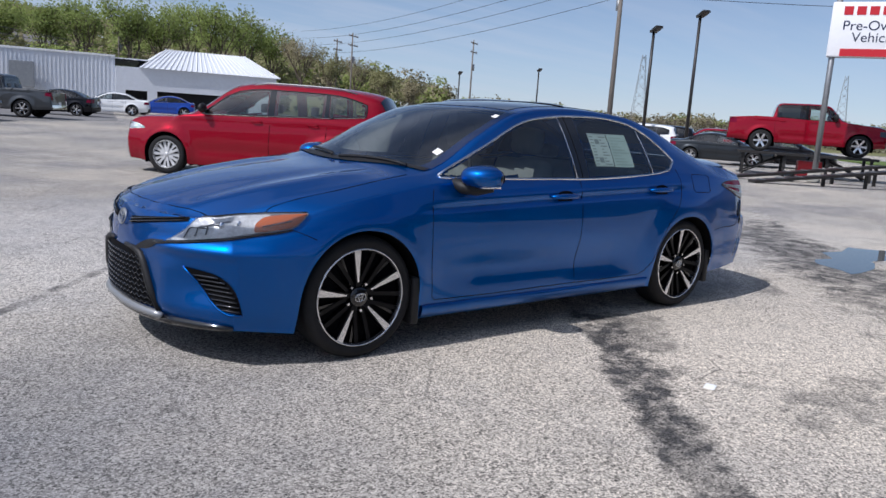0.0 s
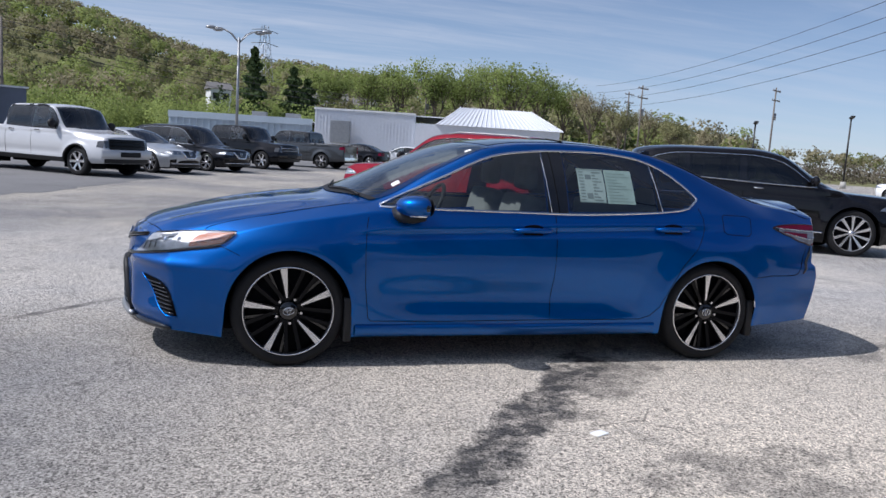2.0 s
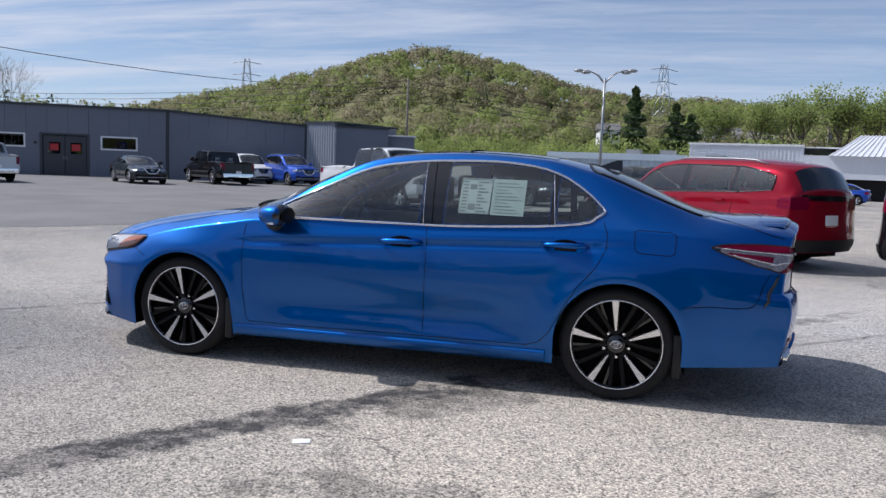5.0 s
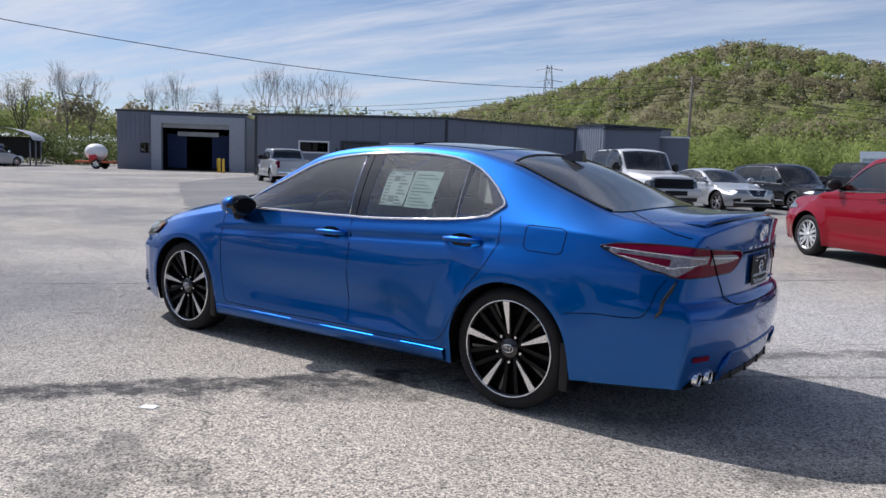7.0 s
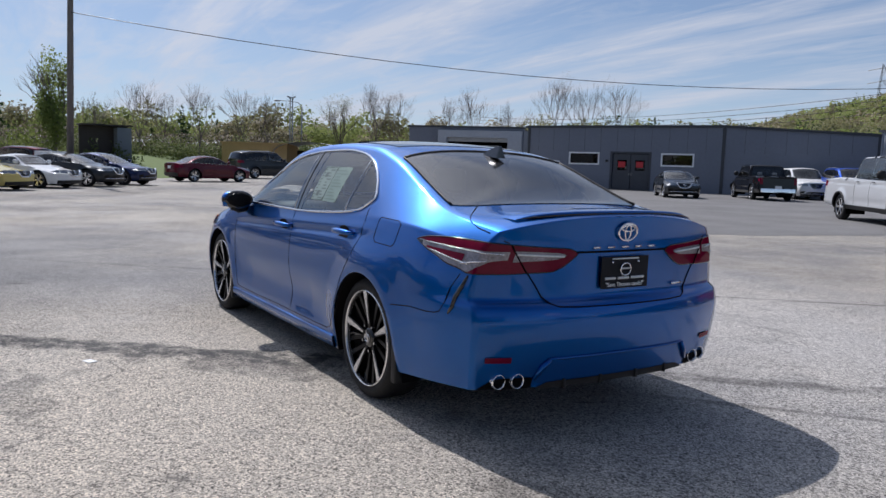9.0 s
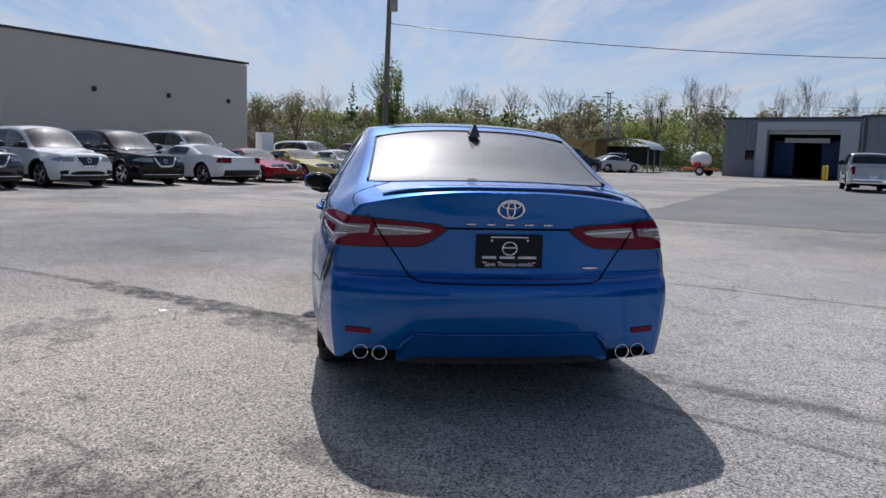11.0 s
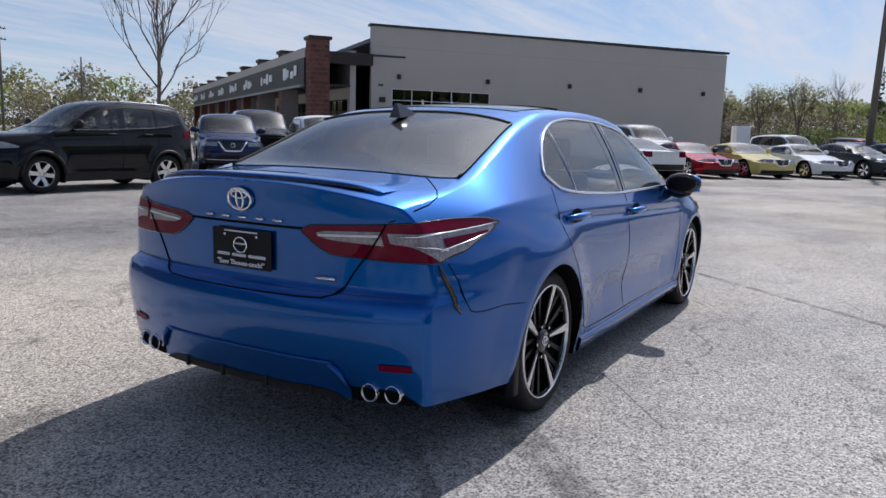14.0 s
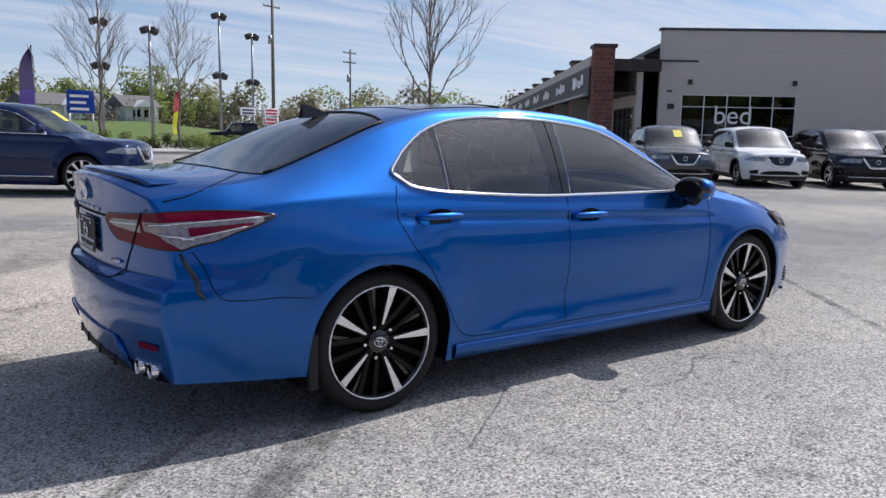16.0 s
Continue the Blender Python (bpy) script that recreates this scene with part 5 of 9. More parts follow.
        part("mirror_strip", tube([(mx - 0.075, my - sign * 0.07, mz - 0.052), (mx - 0.06, my + sign * 0.06, mz - 0.05), (mx + 0.02, my + sign * 0.115, mz - 0.045)], 0.008, 6), CHROME, mirror)
        back = bmesh.new()
        bmesh.ops.create_uvsphere(back, u_segments=20, v_segments=12, radius=1.0, matrix=Matrix.LocRotScale((mx + 0.020, my, mz), None, (0.050, 0.121, 0.071)))
        part("mirror_housing", back, GLOSS_BLACK, mirror)
        gl = bmesh.new()
        bmesh.ops.create_uvsphere(gl, u_segments=16, v_segments=8, radius=1.0, matrix=Matrix.LocRotScale((mx + 0.066, my, mz), None, (0.008, 0.095, 0.052)))
        part("mirror_glass", gl, SATIN_BLACK, mirror)
        # headlight: one lens round the corner of the nose
        hl_lo = curve([(0.60, 0.611), (0.67, 0.616), (0.90, 0.646), (1.16, 0.679), (1.43, 0.711), (1.577, 0.780)])
        hl_hi = curve([(0.60, 0.615), (0.76, 0.682), (0.92, 0.745), (1.0, 0.754), (1.2, 0.766), (1.33, 0.774), (1.577, 0.785)])
        light = part("headlight", b.wrap_patch(0.60, 1.575, hl_lo, hl_hi, True, 0.004, sign, 40, 5), HOUSING, car, "swept clear headlight with an amber rear")
        part("reflector_bowl", b.wrap_patch(0.64, 1.34, lambda u: hl_lo(u) + 0.004, lambda u: hl_hi(u) - 0.006, True, 0.007, sign, 24, 4), REFLECTOR, light, "silver lamp reflector")
        part("amber_lens", b.wrap_patch(1.175, 1.56, lambda u: hl_lo(u) + 0.005, lambda u: min(hl_hi(u) - 0.004, curve([(1.17, 0.692), (1.22, 0.727), (1.315, 0.758), (1.56, 0.780)])(u)), True, 0.010, sign, 16, 4), AMBER, light, "amber side marker lens")
        part("amber_rib", tube([b.wrap_point(1.24 + 0.20 * k / 5, 0.712 + 0.030 * k / 5, True, 0.012, sign) for k in range(6)], 0.0035, 4), CLEAR_LENS, light)
        part("lamp_cover", b.wrap_patch(0.605, 1.57, hl_lo, hl_hi, True, 0.016, sign, 40, 5), LENS, light, "clear outer lens")
        for k in range(3):
            u0, z0 = 0.735 + 0.075 * k, 0.640 + 0.012 * k
            chevron = [b.wrap_point(u, z, True, 0.011, sign) for u, z in ((u0, z0), (u0 + 0.06, z0 + 0.045), (u0 + 0.09, z0 + 0.052), (u0 + 0.20, z0 + 0.056 + 0.004 * k))]
            part("light_bar", tube(chevron, 0.0035, 5), HOUSING, light)
        for u, z, r in ((1.02, 0.708, 0.026), (1.12, 0.718, 0.022)):
            bm = bmesh.new()
            bmesh.ops.create_uvsphere(bm, u_segments=14, v_segments=8, radius=r, matrix=Matrix.Translation(b.wrap_point(u, z, True, 0.002, sign)) @ Matrix.Diagonal((0.6, 0.4, 1, 1)))
            part("projector", bm, CHROME, light)
        part("headlight_edge", tube([b.wrap_point(0.50 + 0.93 * k / 20, hl_lo(0.50 + 0.93 * k / 20) - 0.005 - 0.012 * max(0, 1 - k / 3), True, 0.003, sign) for k in range(21)], [0.010 - 0.005 * k / 20 for k in range(21)], 5), GLOSS_BLACK, light)
        part("headlight_edge", tube([b.wrap_point(0.92 + 0.655 * k / 16, hl_hi(0.92 + 0.655 * k / 16) + 0.003, True, 0.003, sign) for k in range(17)], 0.0045, 5), GLOSS_BLACK, light)
        # side intake with slats
        in_hi = curve([(0.700, 0.500), (0.87, 0.475), (0.955, 0.432), (1.068, 0.288)])
        in_lo = curve([(0.700, 0.497), (0.836, 0.36), (0.923, 0.306), (1.068, 0.284)])
        intake = part("side_intake", b.wrap_patch(0.702, 1.066, in_lo, in_hi, True, 0.003, sign, 20, 6), SHADOW_GAP, car, "black slatted side intake")
        near, far = curve([(0.284, 0.98), (0.306, 0.925), (0.36, 0.838), (0.499, 0.703)]), curve([(0.286, 1.066), (0.431, 0.952), (0.474, 0.868), (0.499, 0.71)])
        for k in range(8):
            z = 0.302 + 0.0225 * k
            part("intake_slat", tube([b.wrap_point(near(z) + 0.012 + (far(z) - near(z) - 0.024) * j / 5, z + 0.004 * (1 - j / 5), True, 0.008, sign) for j in range(6)], 0.0055, 5), GLOSS_BLACK, intake)
        part("intake_edge", tube([b.wrap_point(near(z) - 0.006, z, True, 0.003, sign) for z in (0.497, 0.46, 0.42, 0.38, 0.34, 0.31, 0.296)] + [b.wrap_point(u, 0.281, True, 0.003, sign) for u in (0.98, 1.03, 1.07)], 0.006, 5), BLUE, car)
        slot = part("grille_slot", b.end_patch(sign * 0.115, sign * 0.55, lambda y: 0.652 + 0.155 * (abs(y) - 0.115), lambda y: 0.690 + 0.118 * (abs(y) - 0.12), True, 0.006, 12, 3), SHADOW_GAP, car, "black slot beside the badge")
        for dz in (0.012, 0.026):
            part("slot_bar", tube([b.end_point(sign * (0.12 + 0.41 * j / 8), 0.652 + dz + 0.058 * j / 8, True, 0.011) for j in range(9)], 0.004, 5), GLOSS_BLACK, slot)
        part("corner_mesh", b.end_patch(sign * 0.21, sign * 0.45, curve([(0.21, 0.537), (0.345, 0.556), (0.45, 0.612)]) if sign > 0 else (lambda y: curve([(0.21, 0.537), (0.345, 0.556), (0.45, 0.612)])(-y)), (lambda y: curve([(0.21, 0.541), (0.30, 0.588), (0.362, 0.606), (0.45, 0.615)])(abs(y))), True, 0.005, 12, 3), PLASTIC, car)
        part("grille_frame", tube([b.end_point(sign * y, z, True, 0.004) for y, z in ((0.10, 0.540), (0.22, 0.535), (0.285, 0.515), (0.315, 0.47), (0.365, 0.36), (0.415, 0.245))], [0.010, 0.016, 0.022, 0.024, 0.023, 0.016], 6), PLASTIC, car)
        part("splitter", tube([b.end_point(sign * y, 0.212, True, 0.012) for y in (0.40, 0.52, 0.62, 0.72, 0.78)], [0.024, 0.024, 0.022, 0.018, 0.010], 6), GLOSS_BLACK, car)
        # tail lamp: one lens round the corner of the tail
        tl_hi = curve([(0.38, 0.898), (0.434, 0.919), (0.571, 0.926), (0.855, 0.941), (0.964, 0.948), (1.252, 0.957), (1.451, 0.951), (1.548, 0.934)])
        tl_lo = curve([(0.38, 0.893), (0.478, 0.834), (0.55, 0.814), (0.675, 0.811), (0.855, 0.806), (1.045, 0.807), (1.133, 0.825), (1.219, 0.837), (1.334, 0.867), (1.433, 0.890), (1.548, 0.927)])
        tail = part("taillight", b.wrap_patch(0.38, 1.548, tl_lo, tl_hi, False, 0.004, sign, 56, 6), RED_LENS, car, "long pointed red and clear taillight")
        part("reversing_lens", b.wrap_patch(0.467, 0.804, curve([(0.467, 0.889), (0.519, 0.873), (0.742, 0.864), (0.804, 0.862)]), curve([(0.467, 0.894), (0.519, 0.902), (0.804, 0.913)]), False, 0.007, sign, 12, 3), TAIL_CLEAR, tail, "clear reversing lens")
        part("clear_lens", b.wrap_patch(0.838, 1.527, lambda u: max(tl_lo(u) + 0.004, curve([(0.838, 0.872), (0.929, 0.865), (0.998, 0.838), (1.063, 0.808), (1.522, 0.808)])(u)), curve([(0.838, 0.909), (0.964, 0.911), (1.16, 0.916), (1.343, 0.922), (1.527, 0.934)]), False, 0.007, sign, 36, 5), TAIL_CLEAR, tail, "clear faceted outer lens")
        part("red_stripe", b.wrap_patch(1.107, 1.433, curve([(1.107, 0.858), (1.252, 0.872), (1.433, 0.898)]), curve([(1.107, 0.890), (1.252, 0.897), (1.433, 0.906)]), False, 0.011, sign, 12, 2), RED_LENS, tail)
        for u0, u1, z0, z1 in ((0.87, 1.47, 0.898, 0.926), (0.96, 1.12, 0.868, 0.846), (1.06, 1.40, 0.846, 0.892)):
            part("light_bar", tube([b.wrap_point(u0 + (u1 - u0) * k / 10, z0 + (z1 - z0) * k / 10, False, 0.011, sign) for k in range(11)], 0.0035, 5), CHROME, tail)
        part("light_bar", tube([b.wrap_point(0.48 + 0.31 * k / 6, 0.886 + 0.012 * k / 6, False, 0.010, sign) for k in range(7)], 0.005, 5), WHITE_PAPER, tail)
        part("tip_trim", b.wrap_patch(1.488, 1.548, lambda u: tl_lo(u), lambda u: 0.5 * (tl_lo(u) + tl_hi(u)), False, 0.009, sign, 4, 2), GLOSS_BLACK, tail)
        rim = [(0.38 + 1.168 * k / 40, tl_hi) for k in range(41)] + [(1.548 - 1.168 * k / 40, tl_lo) for k in range(41)]
        part("lamp_seal", tube([b.wrap_point(u, g(u), False, 0.003, sign) for u, g in rim], 0.0035, 4), GLOSS_BLACK, tail)
        part("lamp_split", tube([b.wrap_point(u, z, False, 0.008, sign) for u, z in ((0.855, 0.943), (0.816, 0.915), (0.765, 0.87), (0.703, 0.811))], 0.0035, 4), SHADOW_GAP, tail)
        # slit below the lamp, reflector, tail pipes
        part("bumper_slit", tube([b.wrap_point(u, z, False, 0.001, sign) for u, z in ((1.039, 0.797), (1.064, 0.745), (1.102, 0.69), (1.147, 0.645), (1.183, 0.612))], [0.005, 0.011, 0.012, 0.011, 0.005], 6), GLOSS_BLACK, car, "black slit in the bumper corner")
        part("panel_gap", tube([b.wrap_point(u, z, False, 0.0, sign) for u, z in ((1.396, 0.598), (1.297, 0.603), (1.252, 0.615), (1.206, 0.66), (1.151, 0.73), (1.102, 0.80))], 0.0026, 5), SHADOW_GAP, car)
        part("reflector", b.end_patch(sign * 0.635, sign * 0.755, lambda y: 0.398 + 0.02 * (abs(y) - 0.615), lambda y: 0.424 + 0.02 * (abs(y) - 0.615), False, 0.006, 6, 2), RED_LENS, car, "red bumper reflector")
        for py in (0.592, 0.680):
            pipe = lathe([(0.026, -0.12), (0.030, 0.0), (0.034, 0.005), (0.036, 0.0), (0.036, -0.12)], 24, "x")
            bmesh.ops.translate(pipe, verts=pipe.verts, vec=(b.end_point(py, 0.33, False).x + 0.006, sign * py, 0.308))
            exhaust = part("tail_pipe", pipe, CHROME, car, "round chrome tail pipe")
            hole = bmesh.new()
            # Flat near-black disc: the shade inside the pipe, put into the colour.
            bmesh.ops.create_circle(hole, cap_ends=True, segments=20, radius=0.028, matrix=Matrix.Translation((b.end_point(py, 0.33, False).x - 0.02, sign * py, 0.308)) @ pose(0, 0, 0, 0, 90, 0))
            part("pipe_bore", hole, SHADOW_GAP, exhaust)
        part("bumper_wing", tube([b.end_point(sign * y, z, False, 0.006) for y, z in ((0.44, 0.405), (0.475, 0.37), (0.51, 0.31))], [0.012, 0.016, 0.010], 6), BLUE, car)
        # Flat near-black patch paints the shaded recess round the pipes.
        part("pipe_recess", b.end_patch(sign * 0.515, sign * 0.775, lambda y: 0.268, lambda y: 0.322 - 0.05 * max(0, abs(y) - 0.70) / 0.07, False, 0.003, 8, 3), SHADOW_GAP, car)
        for cx, fx in ((-1.4125, -1.055), (1.4125, 1.765)):
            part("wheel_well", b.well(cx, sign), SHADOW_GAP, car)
            add_wheel(car, cx, sign * 0.787, 0.335, 0.225, "sport", {(-1, True): -8, (-1, False): -4, (1, True): 8, (1, False): 14}[sign, cx < 0])
            flap = bmesh.new()
            add_box(flap, fx - 0.035, fx + 0.012, sign * 0.70, sign * (b.width(fx, 0.3) + 0.004), 0.155 if cx < 0 else 0.17, 0.42, 0.008)
            part("mud_flap", flap, PLASTIC, car)
        skirt = bmesh.new()
        rows = [[skirt.verts.new(b.side_point(-1.02 + 2.02 * k / 24, b.zs(-1.02 + 2.02 * k / 24) + dz, off, sign)) for dz, off in ((0.0, -0.01), (0.004, 0.012), (0.045, 0.017), (0.066, 0.015), (0.074, 0.008), (0.077, -0.004))] for k in range(25)]
        for p_, q_ in zip(rows, rows[1:]):
            for k in range(5):
                skirt.faces.new((p_[k], q_[k], q_[k + 1], p_[k + 1]) if sign < 0 else (p_[k + 1], q_[k + 1], q_[k], p_[k]))
        part("side_skirt", skirt, BLUE, car, "blue side skirt")
        for line, r_ in (
            ([(1.925, 0.53, 1.089), (2.0, 0.60, 1.072), (2.09, 0.68, 1.053), (2.15, 0.715, 1.030), (2.22, 0.722, 1.008), (2.30, 0.700, 0.98), (2.357, 0.666, 0.957), (2.367, 0.645, 0.949)], 0.0030),
            ([(-1.909, 0.742, 0.775), (-1.88, 0.728, 0.795), (-1.855, 0.726, 0.808), (-1.724, 0.740, 0.846), (-1.51, 0.758, 0.89), (-1.3, 0.758, 0.93), (-1.173, 0.754, 0.955), (-1.06, 0.745, 0.975)], 0.0028),
            ([(-2.283, 0.0, 0.778), (-2.272, 0.2, 0.778), (-2.22, 0.393, 0.774), (-2.185, 0.48, 0.769), (-2.153, 0.559, 0.763), (-2.14, 0.60, 0.753)], 0.0030),
            ([(-1.81, 0.852, 0.707), (-1.75, 0.875, 0.682), (-1.695, 0.899, 0.658)], 0.0024),
        ):
            part("panel_gap", tube([skin.find_nearest(Vector((x, sign * y, z)))[0] for x, y, z in line], r_, 5), SHADOW_GAP, car)
        part("wiper", tube([b.top_point(-1.09 + 0.10 * k / 6, 0.08 + 0.75 * k / 6, 0.016, -1 if sign < 0 else 1) for k in range(7)] if sign < 0 else [b.top_point(-1.09 + 0.09 * k / 6, abs(-0.05 + 0.6 * k / 6), 0.016, 1) for k in range(7)], 0.009, 4), PLASTIC, car)
    # nose
    part("grille", b.end_patch(-0.40, 0.40, lambda y: 0.255, lambda y: min(0.53, 0.53 - 2.2 * max(0, abs(y) - 0.275)), True, 0.003, 20, 8), SHADOW_GAP, car, "wide black mesh grille")
    mesh_ = bmesh.new()
    for r in range(9):
        z = 0.27 + 0.028 * r
        w_ = 0.385 - 0.43 * (z - 0.27)
        n_ = int(w_ / 0.022)
        add_tube(mesh_, [b.end_point(w_ * (j / n_), z + (0.007 if j % 2 else -0.007), True, 0.010) for j in range(-n_, n_ + 1)], 0.004, 4)
    part("grille_mesh", mesh_, GLOSS_BLACK, car)
    part("front_lip", tube([b.end_point(y / 10 * 0.45, 0.238 - 0.012 * abs(y) / 10, True, 0.022) for y in range(-10, 11)], [0.014] + [0.022] * 19 + [0.014], 6), SILVER_GREY, car, "silver lower front lip")
    part("front_lip_under", tube([b.end_point(y / 10 * 0.5, 0.208, True, 0.012) for y in range(-10, 11)], 0.022, 6), GLOSS_BLACK, car)
    def on_nose(y, z):
        return b.end_point(y, 0.672 + z, True, 0.014)
    badge = part("front_badge", ellipse_ring(0.056, 0.040, 0.0042, on_nose), STEEL, car, "oval chrome front badge")
    part("badge_ring", ellipse_ring(0.016, 0.035, 0.0036, on_nose), STEEL, badge)
    part("badge_bar", ellipse_ring(0.038, 0.013, 0.0036, on_nose, 0.018), STEEL, badge)
    # tail
    def on_tail(y, z):
        return b.end_point(y, 0.997 + z, False, 0.012)
    badge = part("rear_badge", ellipse_ring(0.060, 0.042, 0.0065, on_tail), CHROME, car, "oval chrome rear badge")
    part("badge_ring", ellipse_ring(0.018, 0.037, 0.005, on_tail), CHROME, badge)
    part("badge_bar", ellipse_ring(0.042, 0.014, 0.005, on_tail, 0.018), CHROME, badge)
    for k in range(5):
        y = -0.182 + 0.091 * k
        bars = bmesh.new()
        add_tube(bars, [b.end_point(y - 0.021, 0.924, False, 0.004), b.end_point(y + 0.021, 0.924, False, 0.004)], 0.0075, 4)
        part("badge_stroke", bars, CHROME, car)
    part("trim_badge", tube([b.end_point(0.36 + 0.08 * k / 3, 0.722, False, 0.007) for k in range(4)], 0.009, 4), CHROME, car)
    part("garnish_line", tube([b.end_point(-0.30 + 0.6 * k / 12, 0.903, False, 0.001) for k in range(13)], 0.005, 5), SHADOW_GAP, car)
    lid = [(0.555, 0.813), (0.515, 0.757), (0.478, 0.697), (0.445, 0.668), (0.405, 0.655), (0.3, 0.650), (0.15, 0.648)]
    part("boot_gap", tube([b.end_point(-y, z, False, 0.001) for y, z in lid] + [b.end_point(0, 0.647, False, 0.001)] + [b.end_point(y, z, False, 0.001) for y, z in lid[::-1]], 0.0036, 5), SHADOW_GAP, car)
    plate = part("number_plate", b.end_patch(-0.156, 0.158, lambda y: 0.722, lambda y: 0.878, False, 0.016, 2, 2), PLATE_BLACK, car, "black dealer plate with white lettering")
    part("plate_emblem", ellipse_ring(0.034, 0.030, 0.004, lambda y, z: b.end_point(y, 0.815 + z, False, 0.020)), CHROME, plate)
    for y0, y1_, z, r_ in ((-0.088, 0.088, 0.867, 0.0035), (-0.128, -0.062, 0.772, 0.0065), (-0.046, 0.026, 0.772, 0.0065), (0.042, 0.128, 0.772, 0.0065), (-0.032, 0.032, 0.818, 0.004)):
        part("plate_bar", tube([b.end_point(y0, z, False, 0.0165), b.end_point(y1_, z, False, 0.0165)], r_, 4), WHITE_PAPER, plate)
    for y in (-0.085, 0.085):
        part("plate_screw", tube([b.end_point(y, 0.852, False, 0.012), b.end_point(y, 0.852, False, 0.020)], 0.006, 8), CHROME, plate)
    p = b.end_point(0, 0.741, False, 0.020)
    letters('"Save Thouuu-sands!"', 0.029, WHITE_PAPER, plate, pose(p.x, 0, 0.741, 90, 0, 90), "plate_lettering")
    part("diffuser", b.end_patch(-0.50, 0.50, lambda y: 0.262, lambda y: 0.294 - 0.5 * max(0, abs(y) - 0.43), False, 0.003, 16, 4), PLASTIC, car, "dark diffuser under the rear bumper")
    for y in (-0.34, -0.12, 0.12, 0.34):
        part("diffuser_fin", box(b.end_point(y, 0.3, False).x - 0.03, b.end_point(y, 0.3, False).x + 0.006, y - 0.008, y + 0.008, 0.255, 0.300, 0.003), PLASTIC, car)
    part("bumper_lip", tube([b.end_point(y / 12 * 0.45, 0.408, False, 0.004) for y in range(-12, 13)], 0.007, 5), BLUE, car)
    # boot spoiler
    sp = bmesh.new()
    rows = []
    for k in range(-14, 15):
        y = 0.585 * k / 14
        t_ = abs(k) / 14
        xe = 2.425 - 0.10 * t_**2.4
        zt = 1.098 - 0.030 * t_**3 - 0.016 * t_**10
        rows.append([sp.verts.new((xe - 0.17, y, b.top(2.28, min(1, abs(y) / b.yr(2.28)))[1] + 0.003)), sp.verts.new((xe - 0.02, y, zt)), sp.verts.new((xe, y, zt - 0.006)), sp.verts.new((xe - 0.01, y, zt - 0.024)), sp.verts.new((xe - 0.06, y, zt - 0.036))])
    for p_, q_ in zip(rows, rows[1:]):
        for k in range(4):
            sp.faces.new((p_[k], p_[k + 1], q_[k + 1], q_[k]))
    spoiler = part("boot_spoiler", sp, BLUE, car, "slim boot spoiler with a black lip")
    part("spoiler_lip", tube([(2.423 - 0.10 * (abs(k) / 14) ** 2.4, 0.585 * k / 14, 1.083 - 0.030 * (abs(k) / 14) ** 3) for k in range(-14, 15)], [0.001, 0.003] + [0.006] * 25 + [0.003, 0.001], 5), GLOSS_BLACK, spoiler)
    fin = bmesh.new()
    prof = [(1.20, 1.362), (1.27, 1.392), (1.335, 1.416), (1.372, 1.418), (1.378, 1.345)]
    left = [fin.verts.new((x, -0.006 - 0.022 * (1.42 - z) / 0.06, z)) for x, z in prof]
    right = [fin.verts.new((x, 0.006 + 0.022 * (1.42 - z) / 0.06, z)) for x, z in prof]
    fin.faces.new(left)
    fin.faces.new(right[::-1])
    for k in range(len(prof)):
        j = (k + 1) % len(prof)
        fin.faces.new((left[k], right[k], right[j], left[j]))
    bmesh.ops.recalc_face_normals(fin, faces=fin.faces)
    part("antenna_fin", fin, GLOSS_BLACK, car, "black shark-fin antenna", smooth=False)
    # window sheets
    for x0, x1_, mt in ((0.425, 0.615, PALE_SHEET), (0.622, 0.825, PAPER)):
        sheet = part("window_sheet", b.side_patch(x0, x1_, lambda x: 1.047, lambda x: 1.262, 0.0045, -1, 3, 3), mt, car, "printed price sheet taped to the glass")
        tall = mt is PALE_SHEET
        for k in range(10):
            z = 1.062 + 0.0195 * k
            spans = ((x0 + 0.012, x0 + 0.045), (x0 + 0.105, x1_ - 0.02 - 0.02 * (k % 3))) if tall else ((x0 + 0.015, x1_ - 0.02 - 0.03 * (k % 4)),)
            for xa, xb in spans:
                part("print_bar", b.side_patch(xa, xb, lambda x: z, lambda x: z + (0.006 if tall else 0.0035), 0.0060, -1, 1, 1), PALE_INK if tall else FAINT_INK, sheet)
        if tall:
            part("print_block", b.side_patch(x0 + 0.055, x0 + 0.098, lambda x: 1.075, lambda x: 1.225, 0.0060, -1, 1, 1), PALE_INK, sheet)
            part("print_border", tube([b.side_point(x, z, 0.006, -1) for x, z in ((x0 + 0.005, 1.052), (x1_ - 0.005, 1.052), (x1_ - 0.005, 1.257), (x0 + 0.005, 1.257), (x0 + 0.005, 1.052))], 0.0015, 4), PALE_INK, sheet)
    for x, v, w_ in ((-0.78, 0.78, 0.035), (-0.30, 0.82, 0.03)):
        part("windshield_sticker", box_on(b, x, v, w_), WHITE_PAPER, car)
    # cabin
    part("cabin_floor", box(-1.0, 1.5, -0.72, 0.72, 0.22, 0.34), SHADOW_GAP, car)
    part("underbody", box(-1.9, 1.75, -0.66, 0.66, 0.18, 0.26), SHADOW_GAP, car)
    part("headliner", b.top_patch(lambda v: -0.02, lambda v: 1.12, 0.90, -0.035, 8, 8), HEADLINER, car)
    part("dashboard", tube([(-0.72, y, 0.86 - 0.05 * abs(y)) for y in (-0.70, -0.4, 0, 0.4, 0.70)], 0.14, 8), PLASTIC, car)
